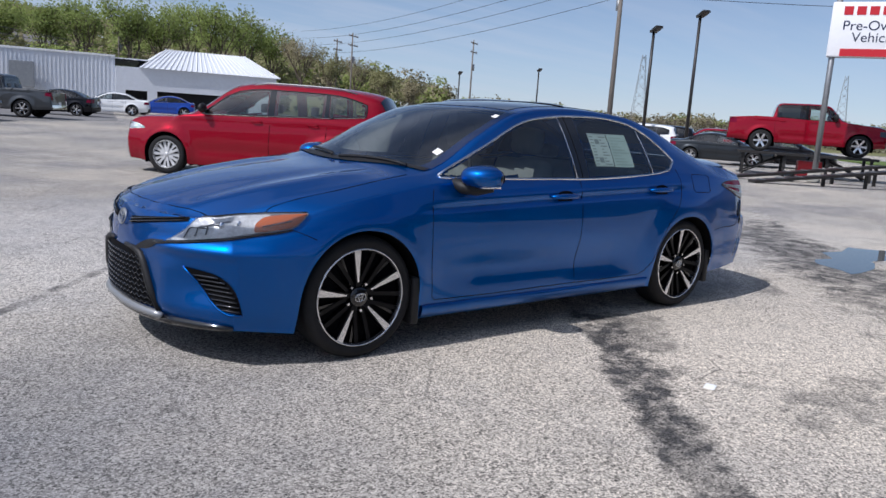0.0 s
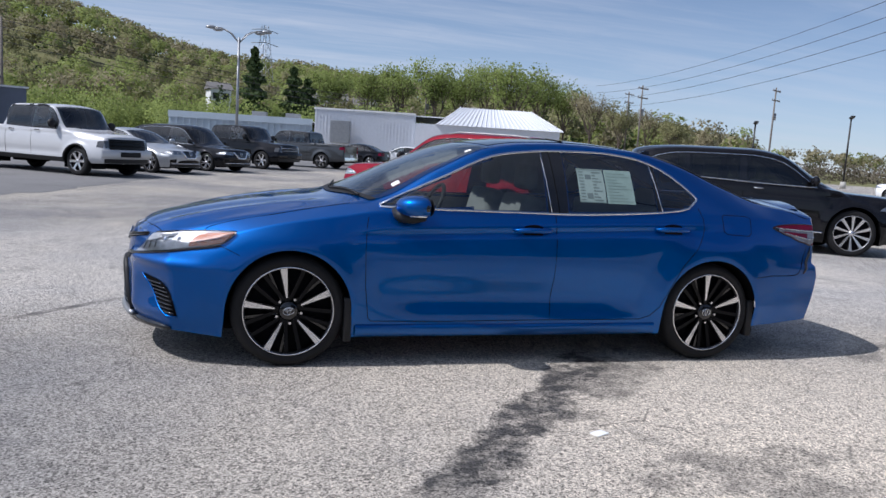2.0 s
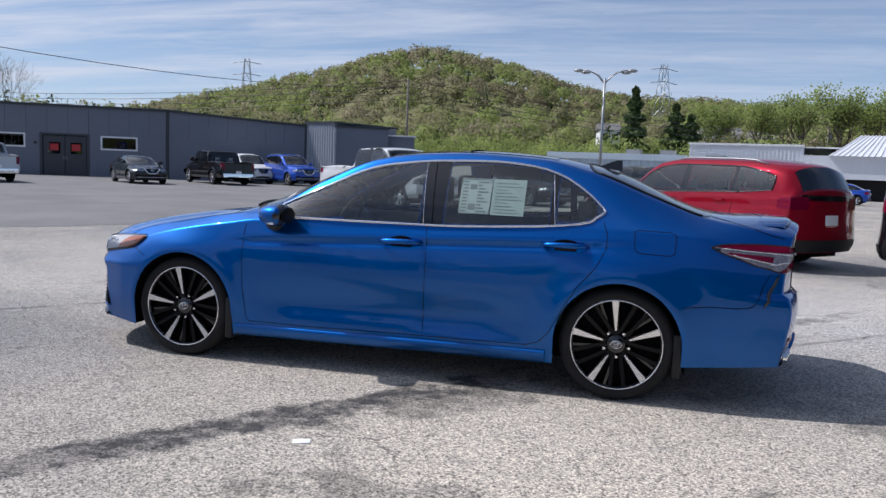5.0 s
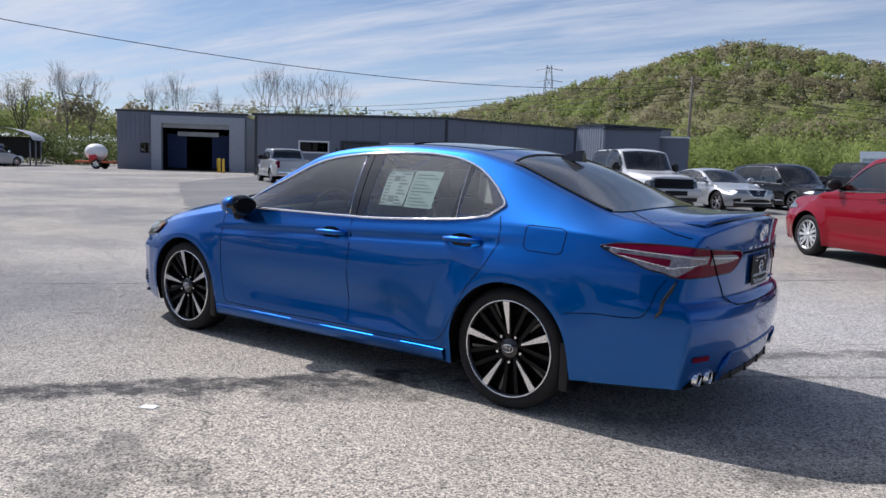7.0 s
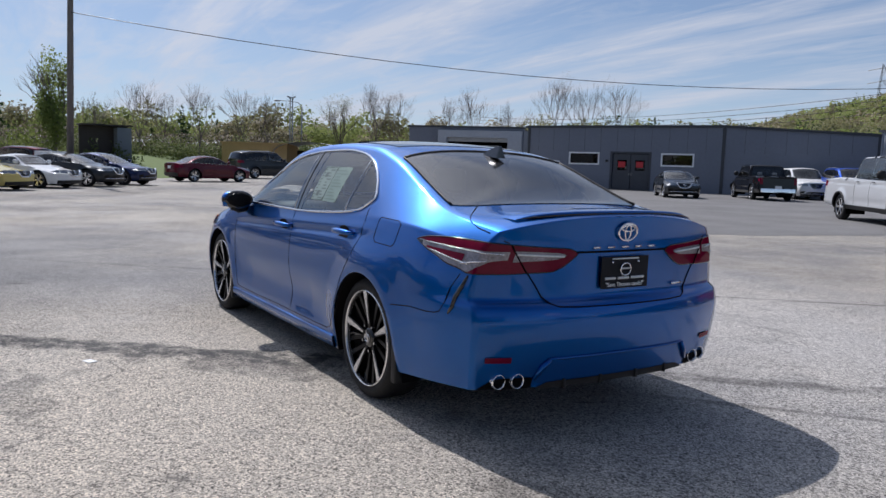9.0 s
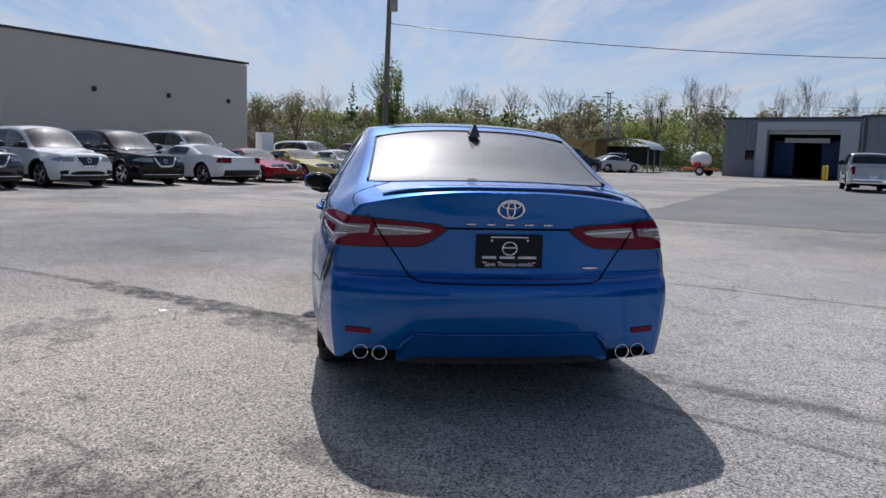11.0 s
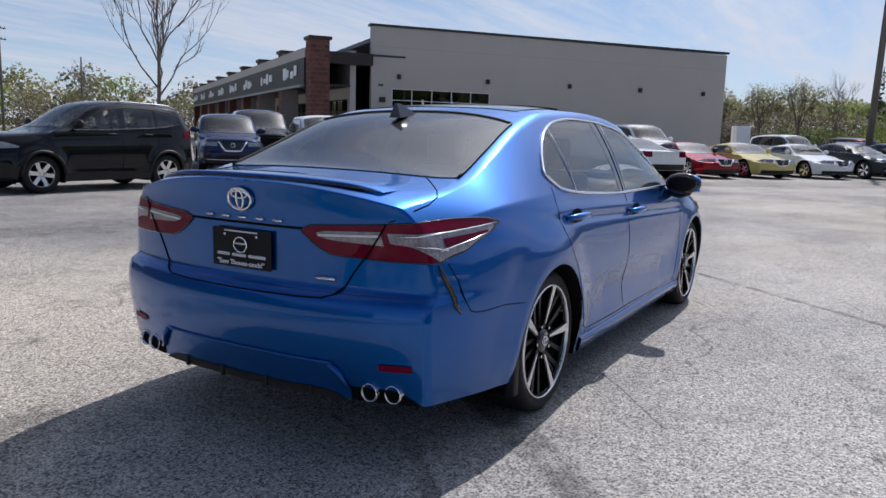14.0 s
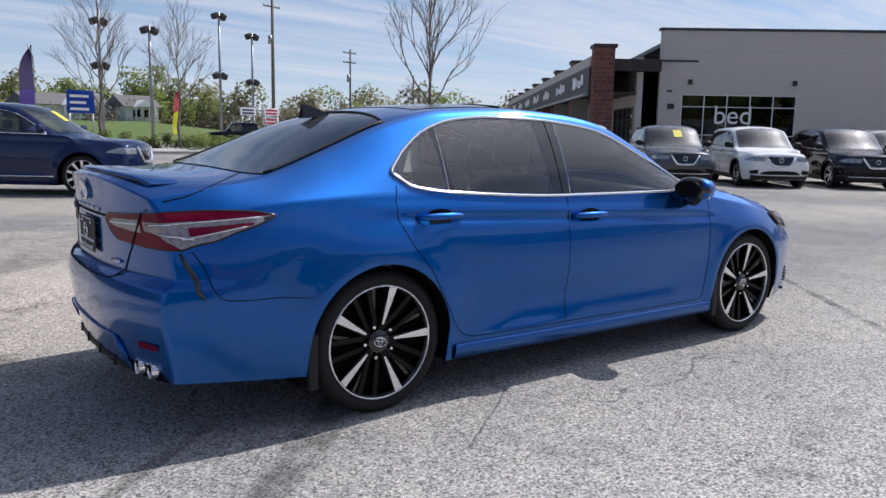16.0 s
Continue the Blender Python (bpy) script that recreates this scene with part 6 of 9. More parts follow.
    part("dash_top", box(-1.02, -0.72, -0.68, 0.68, 0.86, 0.945, 0.03), PLASTIC, car)
    for sy in (-0.37, 0.37):
        seat = bmesh.new()
        add_box(seat, -0.42, 0.10, sy - 0.25, sy + 0.25, 0.36, 0.56, 0.06)
        bk = add_box(seat, 0.0, 0.16, sy - 0.24, sy + 0.24, 0.52, 1.08, 0.06)
        bmesh.ops.rotate(seat, verts=[v for v in seat.verts if v.co.z > 0.565], cent=(0.05, sy, 0.5), matrix=Matrix.Rotation(radians(14), 3, "Y"))
        ft = part("front_seat", seat, TRIM_GREY, car, "grey cloth front seat")
        part("headrest", box(0.17, 0.27, sy - 0.13, sy + 0.13, 1.09, 1.27, 0.045), TRIM_GREY, ft)
    rear = bmesh.new()
    add_box(rear, 0.62, 1.10, -0.64, 0.64, 0.36, 0.56, 0.06)
    add_box(rear, 1.05, 1.25, -0.62, 0.62, 0.5, 1.02, 0.06)
    part("rear_bench", rear, TRIM_GREY, car)
    for sy in (-0.38, 0.38):
        part("rear_headrest", box(1.12, 1.22, sy - 0.12, sy + 0.12, 1.03, 1.14, 0.04), TRIM_GREY, car)
    part("parcel_shelf", box(1.25, 1.85, -0.6, 0.6, 0.99, 1.02), PLASTIC, car)
    wheel_ = bmesh.new()
    add_tube(wheel_, [(-0.46 + 0.08 * math.sin(a), -0.37 + 0.18 * math.cos(a), 0.93 + 0.165 * math.sin(a)) for a in [2 * math.pi * k / 24 for k in range(25)]], 0.014, 6, caps=False)
    add_tube(wheel_, [(-0.46, -0.54, 0.93), (-0.48, -0.37, 0.92), (-0.46, -0.20, 0.93)], 0.016, 6)
    add_tube(wheel_, [(-0.48, -0.37, 0.92), (-0.53, -0.37, 0.77)], 0.02, 6)
    part("steering_wheel", wheel_, PLASTIC, car)
    for sign in (-1, 1):
        part("door_card", b.side_patch(-0.9, 0.98, lambda x: 0.42, lambda x: lower(x) - 0.02, -0.07, sign, 10, 4), TRIM_GREY, car)
    return car


def box_on(b, x, v, w_):
    """A small square sticker on the upper skin, on the driver's side."""
    bm = bmesh.new()
    c = [bm.verts.new(b.top_point(x + dx, v + dv, 0.007, -1)) for dx, dv in ((0, 0), (w_ * 1.4, 0), (w_ * 1.4, w_ * 2), (0, w_ * 2))]
    bm.faces.new(c)
    return bm


REAR_TINT = glass("rear_tinted_glass", (0.16, 0.165, 0.16), 0.06, 1.9, 0.06)
PLATE_BLACK = surface("plate_black", (0.007, 0.009, 0.014), 0.5, vary=0.2, spec=0.2)
PALE_SHEET = surface("pale_printed_sheet", (0.24, 0.32, 0.30), 0.7, vary=0.1, scale=6)
FAINT_INK = surface("faint_ink", (0.15, 0.215, 0.20), 0.7, vary=0.15)
PALE_INK = surface("pale_ink", (0.11, 0.15, 0.15), 0.7, vary=0.2)
SILVER_GREY = surface("silver_grey_plastic", (0.30, 0.31, 0.32), 0.35, 0.5, vary=0.1)
hero()
tagged(part("litter", (lambda bm: (bmesh.ops.rotate(bm, verts=bm.verts, cent=(0, 0, 0), matrix=Matrix.Rotation(0.4, 3, "Z")), bmesh.ops.translate(bm, verts=bm.verts, vec=(0.0, -2.117, 0.0)), bm)[2])(box(-0.042, 0.042, -0.028, 0.028, 0.0, 0.005, 0.002)), WHITE_PAPER), "small crumpled white paper scrap on the asphalt", "litter")


# ---- vehicles on the lot ----
def parked():
    P = PAINTS
    vehicle("crossover", "bright red crossover with white wheel covers, parked on the lot", "car", at(2.6, 8.9, 135), "suv", P["red"], 4.89, 1.83, 1.69, 2.89, R=0.34, hood=1.02, style="fan", rails=True, smoked="clear")
    vehicle("crossover", "glossy black three-row crossover with chrome window trim", "car", at(7.29, 6.33, -25), "suv", P["black"], 4.72, 1.93, 1.70, 2.82, R=0.385, hood=1.04, chrome=True, style="twist", smoked=True)
    vehicle("pickup_truck", "silver-white crew cab pickup truck with black wheels", "truck", at(-6.6, 19.9, -38), "pickup", P["pearl"], 6.2, 2.0, 1.97, 3.75, R=0.40, hood=1.20, style="truck", ground=0.35, grille="black", cladding=True)
    row = "cars in the row by the hill"
    vehicle("sedan", "silver sedan with a dark v-shaped grille", "car", at(-4.7, 23.0, -38), "sedan", P["silver"], 4.85, 1.83, 1.44, 2.82, group=row)
    vehicle("crossover", "black crossover with a chrome v grille", "car", at(-3.0, 26.3, -38), "suv", P["black"], 4.9, 1.9, 1.70, 2.82, group=row, chrome=True)
    vehicle("pickup_truck", "black crew cab pickup truck", "truck", at(-1.1, 31.4, -38), "pickup", P["black"], 5.8, 2.0, 1.90, 3.68, R=0.40, hood=1.18, style="truck", ground=0.35, grille="h", group=row)
    vehicle("pickup_truck", "dark grey pickup truck seen from its tail", "truck", at(2.0, 36.5, 148), "pickup", P["grey"], 5.8, 2.0, 1.90, 3.6, R=0.40, hood=1.18, style="truck", ground=0.35, group=row)
    vehicle("sedan", "black compact car in the far row", "car", at(6.0, 42.5, 148), "sedan", P["black"], 4.5, 1.8, 1.42, 2.7, group=row)
    vehicle("sedan", "white sedan in the far row", "car", at(10.5, 49.0, 160), "sedan", P["white"], 4.8, 1.83, 1.44, 2.8, group=row)
    vehicle("sedan", "blue compact car in the far row", "car", at(15.0, 52.0, 160), "sedan", P["blue"], 4.4, 1.78, 1.45, 2.7, group=row)
    vehicle("off_roader", "bright blue boxy off-road vehicle with a roof rack", "car", at(-18.6, 37.6, -38), "suv", P["blue"], 4.5, 1.85, 1.85, 2.7, R=0.38, hood=1.15, ground=0.3, rails=True)
    vehicle("pickup_truck", "silver mid-size pickup truck by the grey building", "truck", at(-27.4, 23.5, 150), "pickup", P["silver"], 5.4, 1.89, 1.79, 3.24, R=0.38, hood=1.12, style="truck", ground=0.32)
    vehicle("sedan", "dark grey sedan parked before the grey building", "car", at(-23.3, 29.4, -38), "sedan", P["charcoal"], 4.6, 1.8, 1.42, 2.75)
    vehicle("pickup_truck", "black pickup truck parked before the grey building", "truck", at(-21.5, 34.0, 142), "pickup", P["black"], 5.8, 2.0, 1.88, 3.6, R=0.40, hood=1.16, style="truck", ground=0.35)
    vehicle("crossover", "white sport utility vehicle behind the pickups", "car", at(-21.8, 38.2, -38), "suv", P["white"], 4.8, 1.9, 1.80, 2.8, R=0.37, hood=1.08)
    # row before the long shop wall
    row = "crossovers and cars in the row before the shop"
    for (x, y), paint, word, tag in (((-13.9, -12.8), "white", "white", True), ((-15.9, -11.1), "grey", "dark grey", True), ((-17.9, -9.5), "white", "white", False), ((-19.9, -7.9), "black", "black", False)):
        vehicle("crossover", word + " crossover with a chrome v grille" + (" and yellow tag" if tag else ""), "car", at(x, y, 50), paint=P[paint], tag=tag, group=row, cladding=True, **SUV)
    vehicle("convertible", "white two-seat convertible with a black soft top", "car", at(-21.9, -5.9, 230), "sports", P["white"], 4.73, 1.83, 1.32, 2.72, hood=0.86, front=0.98, soft_top=True, group=row)
    vehicle("convertible", "red two-seat sports car", "car", at(-24.0, -4.3, 50), "sports", P["red"], 4.3, 1.74, 1.22, 2.5, R=0.31, hood=0.78, front=0.9, ground=0.15, soft_top=True, group=row)
    vehicle("convertible", "pale yellow two-seat sports car", "car", at(-26.1, -2.8, 50), "sports", P["yellow"], 4.4, 1.78, 1.24, 2.5, R=0.31, hood=0.80, front=0.95, ground=0.15, soft_top=True, group=row)
    vehicle("sports_car", "white low sports coupe", "car", at(-28.3, -1.0, 50), "sports", P["white"], 4.3, 1.8, 1.25, 2.5, R=0.31, hood=0.80, ground=0.15, group=row)
    vehicle("sedan", "black low coupe in the row", "car", at(-30.4, 0.8, 50), "sedan", P["charcoal"], 4.6, 1.8, 1.35, 2.7, group=row)
    vehicle("sedan", "dark blue sedan at the end of the row", "car", at(-32.5, 2.5, 50), "sedan", P["navy"], 4.6, 1.8, 1.40, 2.7, group=row)
    vehicle("crossover", "silver-grey sport utility vehicle in the second row", "car", at(-26.5, -9.6, 50), "suv", P["silver"], 4.8, 1.9, 1.75, 2.8, R=0.36, hood=1.05, rails=True)
    vehicle("crossover", "white full-size sport utility vehicle in the second row", "car", at(-29.5, -7.6, 50), "suv", P["white"], 5.2, 2.0, 1.90, 2.95, R=0.39, hood=1.15, grille="h", rails=True)
    vehicle("van", "white minivan far behind the row", "car", at(-44.0, -3.0, 50), "suv", P["white"], 5.1, 2.0, 1.75, 3.0, hood=1.0)
    vehicle("sedan", "dark red sedan parked across the lot", "car", at(-38.4, 8.7, 105), "sedan", P["maroon"], 4.7, 1.8, 1.42, 2.75)
    vehicle("crossover", "large dark sport utility vehicle across the lot", "car", at(-48.0, 15.2, 105), "suv", P["charcoal"], 5.2, 2.0, 1.92, 3.07, R=0.39, hood=1.15, rails=True)
    vehicle("sedan", "silver sedan across the lot", "car", at(-56.0, 21.5, 110), "sedan", P["silver"], 4.6, 1.8, 1.42, 2.75)
    vehicle("crossover", "black small crossover with plastic cladding", "car", at(-4.86, -11.48, -6), "suv", P["black"], 4.10, 1.77, 1.70, 2.52, R=0.34, hood=1.08, front=0.82, cladding=True, rails=True, grille="black", style="truck", smoked="clear")
    vehicle("crossover", "dark blue crossover with a wide chrome grille", "car", at(-12.6, -15.6, 50), "suv", P["navy"], 4.65, 1.84, 1.66, 2.75, hood=1.0)
    vehicle("crossover", "black full-size sport utility vehicle behind", "car", at(-16.0, -17.5, 50), "suv", P["black"], 5.2, 2.0, 1.90, 2.95, R=0.39, hood=1.15, grille="black")
    vehicle("crossover", "dark blue crossover with chrome grille and yellow tag", "car", at(0.95, -13.3, 148), "suv", P["navy"], 4.9, 1.92, 1.73, 2.82, R=0.385, hood=1.09, tag=True, chrome=True, style="twist")
    vehicle("pickup_truck", "black pickup truck by the road", "truck", at(-17.8, -50.0, -20), "pickup", P["black"], 5.8, 2.0, 1.90, 3.6, R=0.40, hood=1.18, style="truck", ground=0.35)
    vehicle("crossover", "white boxy sport utility vehicle beside the carport", "car", at(-70.0, 35.5, -35), "suv", P["white"], 4.5, 1.8, 1.75, 2.6, hood=1.05, grille="h")
    vehicle("crossover", "dark blue crossover parked at the carport", "car", at(-58.5, 22.8, 150), "suv", P["navy"], 4.6, 1.85, 1.68, 2.65, hood=1.0)
    vehicle("crossover", "dark red crossover far behind the sports cars", "car", at(-46.0, -0.6, 230), "suv", P["maroon"], 4.6, 1.85, 1.68, 2.65, hood=1.0)
    # far side by the road
    for x, y, h, paint, kind, word in ((28.8, 16.0, -60, "charcoal", "sedan", "dark grey"), (31.5, 14.5, -60, "black", "sedan", "black"), (34.2, 24.0, 120, "black", "suv", "black"), (36.5, 22.0, 120, "red", "suv", "red"), (36.4, 29.3, 120, "white", "suv", "white"), (32.5, 24.0, 120, "white", "suv", "white"), (40.0, 31.0, 120, "white", "suv", "white")):
        if kind == "suv":
            vehicle("crossover", word + " crossover in the row by the road", "car", at(x, y, h), paint=P[paint], group="cars in the row by the road", **SUV)
        else:
            vehicle("sedan", word + " sedan in the row by the road", "car", at(x, y, h), "sedan", P[paint], 4.7, 1.8, 1.43, 2.75, group="cars in the row by the road")
    vehicle("pickup_truck", "red pickup truck raised on a steel display ramp", "truck", at(24.4, 9.9, -58, 0.85), "pickup", P["red"], 5.3, 1.89, 1.80, 3.2, R=0.39, hood=1.14, style="truck", ground=0.34)


parked()


# ---- buildings ----
BEIGE = surface("beige_stucco", (0.52, 0.485, 0.445), 0.9, vary=0.07, scale=0.5, fine=40, bump=0.25)
GREY_WALL = surface("grey_painted_metal", (0.155, 0.175, 0.22), 0.6, vary=0.10, scale=0.4, fine=6)
WHITE_WALL = surface("white_metal_siding", (0.66, 0.69, 0.74), 0.5, vary=0.08, scale=0.4)
PALE_BLUE = surface("pale_blue_metal", (0.42, 0.50, 0.58), 0.5, vary=0.08, scale=0.4)
BRICK = surface("red_brown_brick", (0.16, 0.062, 0.05), 0.85, vary=0.35, scale=5, bump=0.4, each=0.55)
MORTAR = surface("mortar", (0.30, 0.27, 0.25), 0.9, vary=0.15, scale=9, bump=0.3)
BROWN_METAL = surface("dark_brown_fascia", (0.032, 0.022, 0.02), 0.55, vary=0.2, scale=2)
FLASHING = surface("dark_metal_coping", (0.05, 0.055, 0.065), 0.5, 0.3, vary=0.15, scale=2)
DOOR_GREY = surface("dark_grey_door_paint", (0.05, 0.055, 0.068), 0.5, vary=0.15, scale=3)
WHITE_TRIM = surface("white_trim_paint", (0.78, 0.79, 0.80), 0.5, vary=0.06)
SIGN_WHITE = surface("white_sign_face", (0.80, 0.81, 0.83), 0.35, vary=0.04)
SIGN_RED = surface("red_sign_face", (0.50, 0.02, 0.03), 0.35, vary=0.06)
SIGN_NAVY = surface("navy_lettering", (0.02, 0.03, 0.07), 0.4, vary=0.06)
SHOP_GLASS = glass("shop_glass", (0.10, 0.12, 0.14), 0.01, 1.7)
# Near-black for rooms behind openings: their shade is put into the colour.
ROOM_SHADE = surface("interior_shade", (0.012, 0.013, 0.016), 0.9, vary=0.3)
BLUE_CURTAIN = surface("blue_strip_curtain", (0.012, 0.03, 0.10), 0.7, vary=0.3, scale=3)
YELLOW_STEEL = surface("yellow_bollard_paint", (0.60, 0.40, 0.03), 0.5, vary=0.15)
TAN_WALL = surface("tan_stucco", (0.45, 0.30, 0.13), 0.9, vary=0.12, scale=0.5)
SHINGLE = surface("grey_shingle", (0.16, 0.155, 0.15), 0.9, vary=0.25, scale=2, bump=0.4)


def wall_pose(x0, y0, x1, y1):
    """Axes of a wall: x along it from the first end to the second, -y out of its face."""
    return pose(x0, y0, 0, 0, 0, math.degrees(math.atan2(y1 - y0, x1 - x0)))


def wall_with_openings(L, top, y0, y1, holes):
    """A wall from x 0 to L with rectangular openings (x0, x1, z0, z1) cut through it; top is a height or a function of x."""
    bm = bmesh.new()
    tops = top if callable(top) else (lambda x: top)
    xs = sorted({0.0, L, *[h[0] for h in holes], *[h[1] for h in holes], *([L * k / 8 for k in range(9)] if callable(top) else [])})
    zs = sorted({0.0, *[h[2] for h in holes], *[h[3] for h in holes]}) + [None]
    made = {}

    def corner(i, k, y):
        if (i, k, y) not in made:
            made[i, k, y] = bm.verts.new((xs[i], y, tops(xs[i]) if zs[k] is None else zs[k]))
        return made[i, k, y]

    solid = {(i, k) for i in range(len(xs) - 1) for k in range(len(zs) - 1) if not any(h[0] <= (xs[i] + xs[i + 1]) / 2 <= h[1] and zs[k + 1] is not None and h[2] <= (zs[k] + zs[k + 1]) / 2 <= h[3] for h in holes)}
    for i, k in solid:
        ring = ((i, k), (i + 1, k), (i + 1, k + 1), (i, k + 1))
        bm.faces.new([corner(*c, y0) for c in ring])
        bm.faces.new([corner(*c, y1) for c in ring][::-1])
        for (a, b_), other in zip(zip(ring, ring[1:] + ring[:1]), ((i, k - 1), (i + 1, k), (i, k + 1), (i - 1, k))):
            if other not in solid:
                bm.faces.new((corner(*a, y0), corner(*a, y1), corner(*b_, y1), corner(*b_, y0)))
    bmesh.ops.recalc_face_normals(bm, faces=bm.faces)
    return bm


def ribs(parent, x0, x1, step, z0, top, material, y=-0.03, w=0.03):
    """Standing ribs of sheet metal siding."""
    n_ = int((x1 - x0) / step)
    me = None
    for k in range(n_ + 1):
        x = x0 + k * step
        h = top(x) if callable(top) else top
        part("rib", box(x - w, x + w, y, 0.0, z0, h), material, parent, smooth=False)


def window_unit(parent, x0, x1, z0, z1, cols, rows_, frame_mat, glass_mat, y=0.0, fw=0.05, depth=0.06):
    w = new("window")
    w.parent = parent
    for a in (x0, x1):
        part("frame", box(a - fw, a + fw, y - depth, y + 0.02, z0 - fw, z1 + fw), frame_mat, w, smooth=False)
    for zz in (z0, z1):
        part("frame", box(x0 + fw, x1 - fw, y - depth + 0.004, y + 0.02, zz - fw, zz + fw), frame_mat, w, smooth=False)
    for k in range(1, cols):
        x = x0 + (x1 - x0) * k / cols
        part("mullion", box(x - fw * 0.5, x + fw * 0.5, y - depth * 0.8, y + 0.02, z0 + fw, z1 - fw), frame_mat, w, smooth=False)
    for z in rows_:
        part("mullion", box(x0 + fw, x1 - fw, y - depth * 0.7, y + 0.02, z - fw * 0.5, z + fw * 0.5), frame_mat, w, smooth=False)
    edges = [x0 + (x1 - x0) * k / cols for k in range(cols + 1)]
    zs_ = [z0, *rows_, z1]
    for a, b_ in zip(edges, edges[1:]):
        for p, q in zip(zs_, zs_[1:]):
            part("pane", box(a + 0.01, b_ - 0.01, y + 0.005, y + 0.015, p + 0.01, q - 0.01), glass_mat, w, smooth=False)
    return w


def store():
    m = wall_pose(-27, -20.5, -44.03, -6.88)
    e = thing("store_building", m, "long beige stucco store with a dark coping and brick piers", "building")
    L = 21.8
    part("side_wall", wall_with_openings(L, lambda x: 6.4 - 0.005 * x, 0, 0.3, [(1.08, 6.48, 1.0, 3.4)]), BEIGE, e, "plain beige stucco wall", smooth=False)
    part("reveal_line", box(0, L, -0.004, 0.0, 5.40, 5.412), STEEL, e, smooth=False)
    part("coping", box(-0.1, L + 0.1, -0.08, 0.4, 6.36, 6.48, 0.015), FLASHING, e, smooth=False)
    part("end_wall", box(L - 0.3, L, 0.3, 55, 0, 6.25), BEIGE, e, smooth=False)
    part("roof", box(0, L - 0.3, 0.35, 55, 5.6, 5.8), FLASHING, e, smooth=False)
    # Near-black sheets behind the window paint in the gloom of the room.
    part("room_back", box(0.5, 7.2, 2.6, 2.7, 0.1, 4.0), ROOM_SHADE, e, smooth=False)
    part("room_ceiling", box(0.5, 7.2, 0.31, 2.6, 3.9, 4.0), ROOM_SHADE, e, smooth=False)
    win = window_unit(e, 1.08, 6.48, 1.0, 3.4, 5, [2.83, 1.5], WHITE_TRIM, SHOP_GLASS, 0.08, 0.035)
    letters("bed", 1.25, SIGN_WHITE, win, pose(3.55, 0.04, 2.42, 90, 0, 0), "window_lettering", "large white lettering on the shop window")
    for u in (1.42, 6.3, 11.2, 15.8, 20.2):
        lamp = part("wall_sconce", box(u - 0.09, u + 0.09, -0.16, -0.002, 3.86, 4.10, 0.02), DARK_STEEL, e, "dark square wall light", smooth=False)
    part("utility_box", box(0.42, 0.72, -0.12, -0.002, 2.7, 2.95, 0.01), DARK_STEEL, e, smooth=False)
    part("side_bar", box(0.36, 0.62, -0.01, -0.002, 3.48, 3.60), INK, e, smooth=False)
    # shop front, along -x of the wall's axes
    N = 9
    L2 = 6.4 * (N - 1) + 0.9
    front = thing("shop_front", pose(-23.7 - 0.59 * L2, -21.6 - 0.807 * L2, 0, 0, 0, math.degrees(math.atan2(0.807, 0.59))), "row of shops with brick piers, dark fascia and white lettering", "building")
    for k in range(N):
        x = L2 - 0.9 - 6.4 * k
        top = 5.25 if k else 5.40
        pier = part("pier", box(x, x + 0.9, 0.0, 0.9, 0, top), MORTAR, front, "square red brick pier", smooth=False)
        part("pier_cap", box(x - 0.1, x + 1.0, -0.1, 1.0, top, top + 0.16, 0.02), BROWN_METAL, front, smooth=False)
        if k < 3:
            course = 26 if k == 0 else 13
            h = top / course
            for r in range(course):
                nb = 3 if k == 0 else 2
                w, off = 0.9 / nb, (0.5 * 0.9 / nb) * (r % 2)
                for c in range(nb + 1):
                    a0, a1 = max(0.0, c * w - off + 0.008), min(0.9, (c + 1) * w - off - 0.008)
                    if a1 - a0 < 0.05:
                        continue
                    z0, z1 = r * h + 0.008, (r + 1) * h - 0.008
                    part("brick", box(x + a0, x + a1, -0.015, 0.0, z0, z1), BRICK, pier, smooth=False)
                    if k == 0:
                        part("brick", box(x + 0.9, x + 0.915, a0, a1, z0, z1), BRICK, pier, smooth=False)
        else:
            part("brick_skin", box(x - 0.01, x + 0.91, -0.012, 0.5, 0, top - 0.02), BRICK, pier, smooth=False)
    part("shop_wall", wall_with_openings(L2 - 1.0, 5.1, 2.2, 2.5, [(L2 - 6.4 * (k + 1) + 0.5, L2 - 6.4 * k - 1.4, 0.0, 2.8) for k in range(N - 1)]), BEIGE, front, smooth=False)
    for k in range(N - 1):
        x = L2 - 0.9 - 6.4 * (k + 1) + 0.9
        part("fascia", box(x - 0.9 + 0.9 * (k == N - 2), x + 5.5, -0.10, 0.25, 3.35, 4.62), BROWN_METAL, front, "dark brown shop fascia", smooth=False)
        part("parapet", box(x - 0.9 + 0.9 * (k == N - 2), x + 5.5, -0.07, 0.60, 4.62, 5.08), BEIGE, front, smooth=False)
        part("soffit", box(x, x + 5.5, 0.25, 2.2, 3.35, 3.45), BROWN_METAL, front, smooth=False)
        part("canopy_edge", box(x - 0.9, x + 5.5, -0.32, -0.10, 3.24, 3.35), STEEL, front, smooth=False)
        window_unit(front, x + 0.5, x + 5.0, 0.1, 2.8, 4, [2.2], DARK_STEEL, SHOP_GLASS, 2.28)
        for j in range(4):
            w = (0.75, 0.45, 0.62, 0.5)[(j + k) % 4]
            part("sign_bar", box(x + 1.0 + 0.85 * j, x + 1.0 + 0.85 * j + w, -0.16, -0.104, 3.75 + 0.1 * (j % 2), 4.35 - 0.12 * ((j + k) % 3), 0.02), SIGN_WHITE, front, smooth=False)
    part("shop_back", box(0, L2 - 1.2, 5.0, 5.2, 0, 5.0), ROOM_SHADE, front, smooth=False)
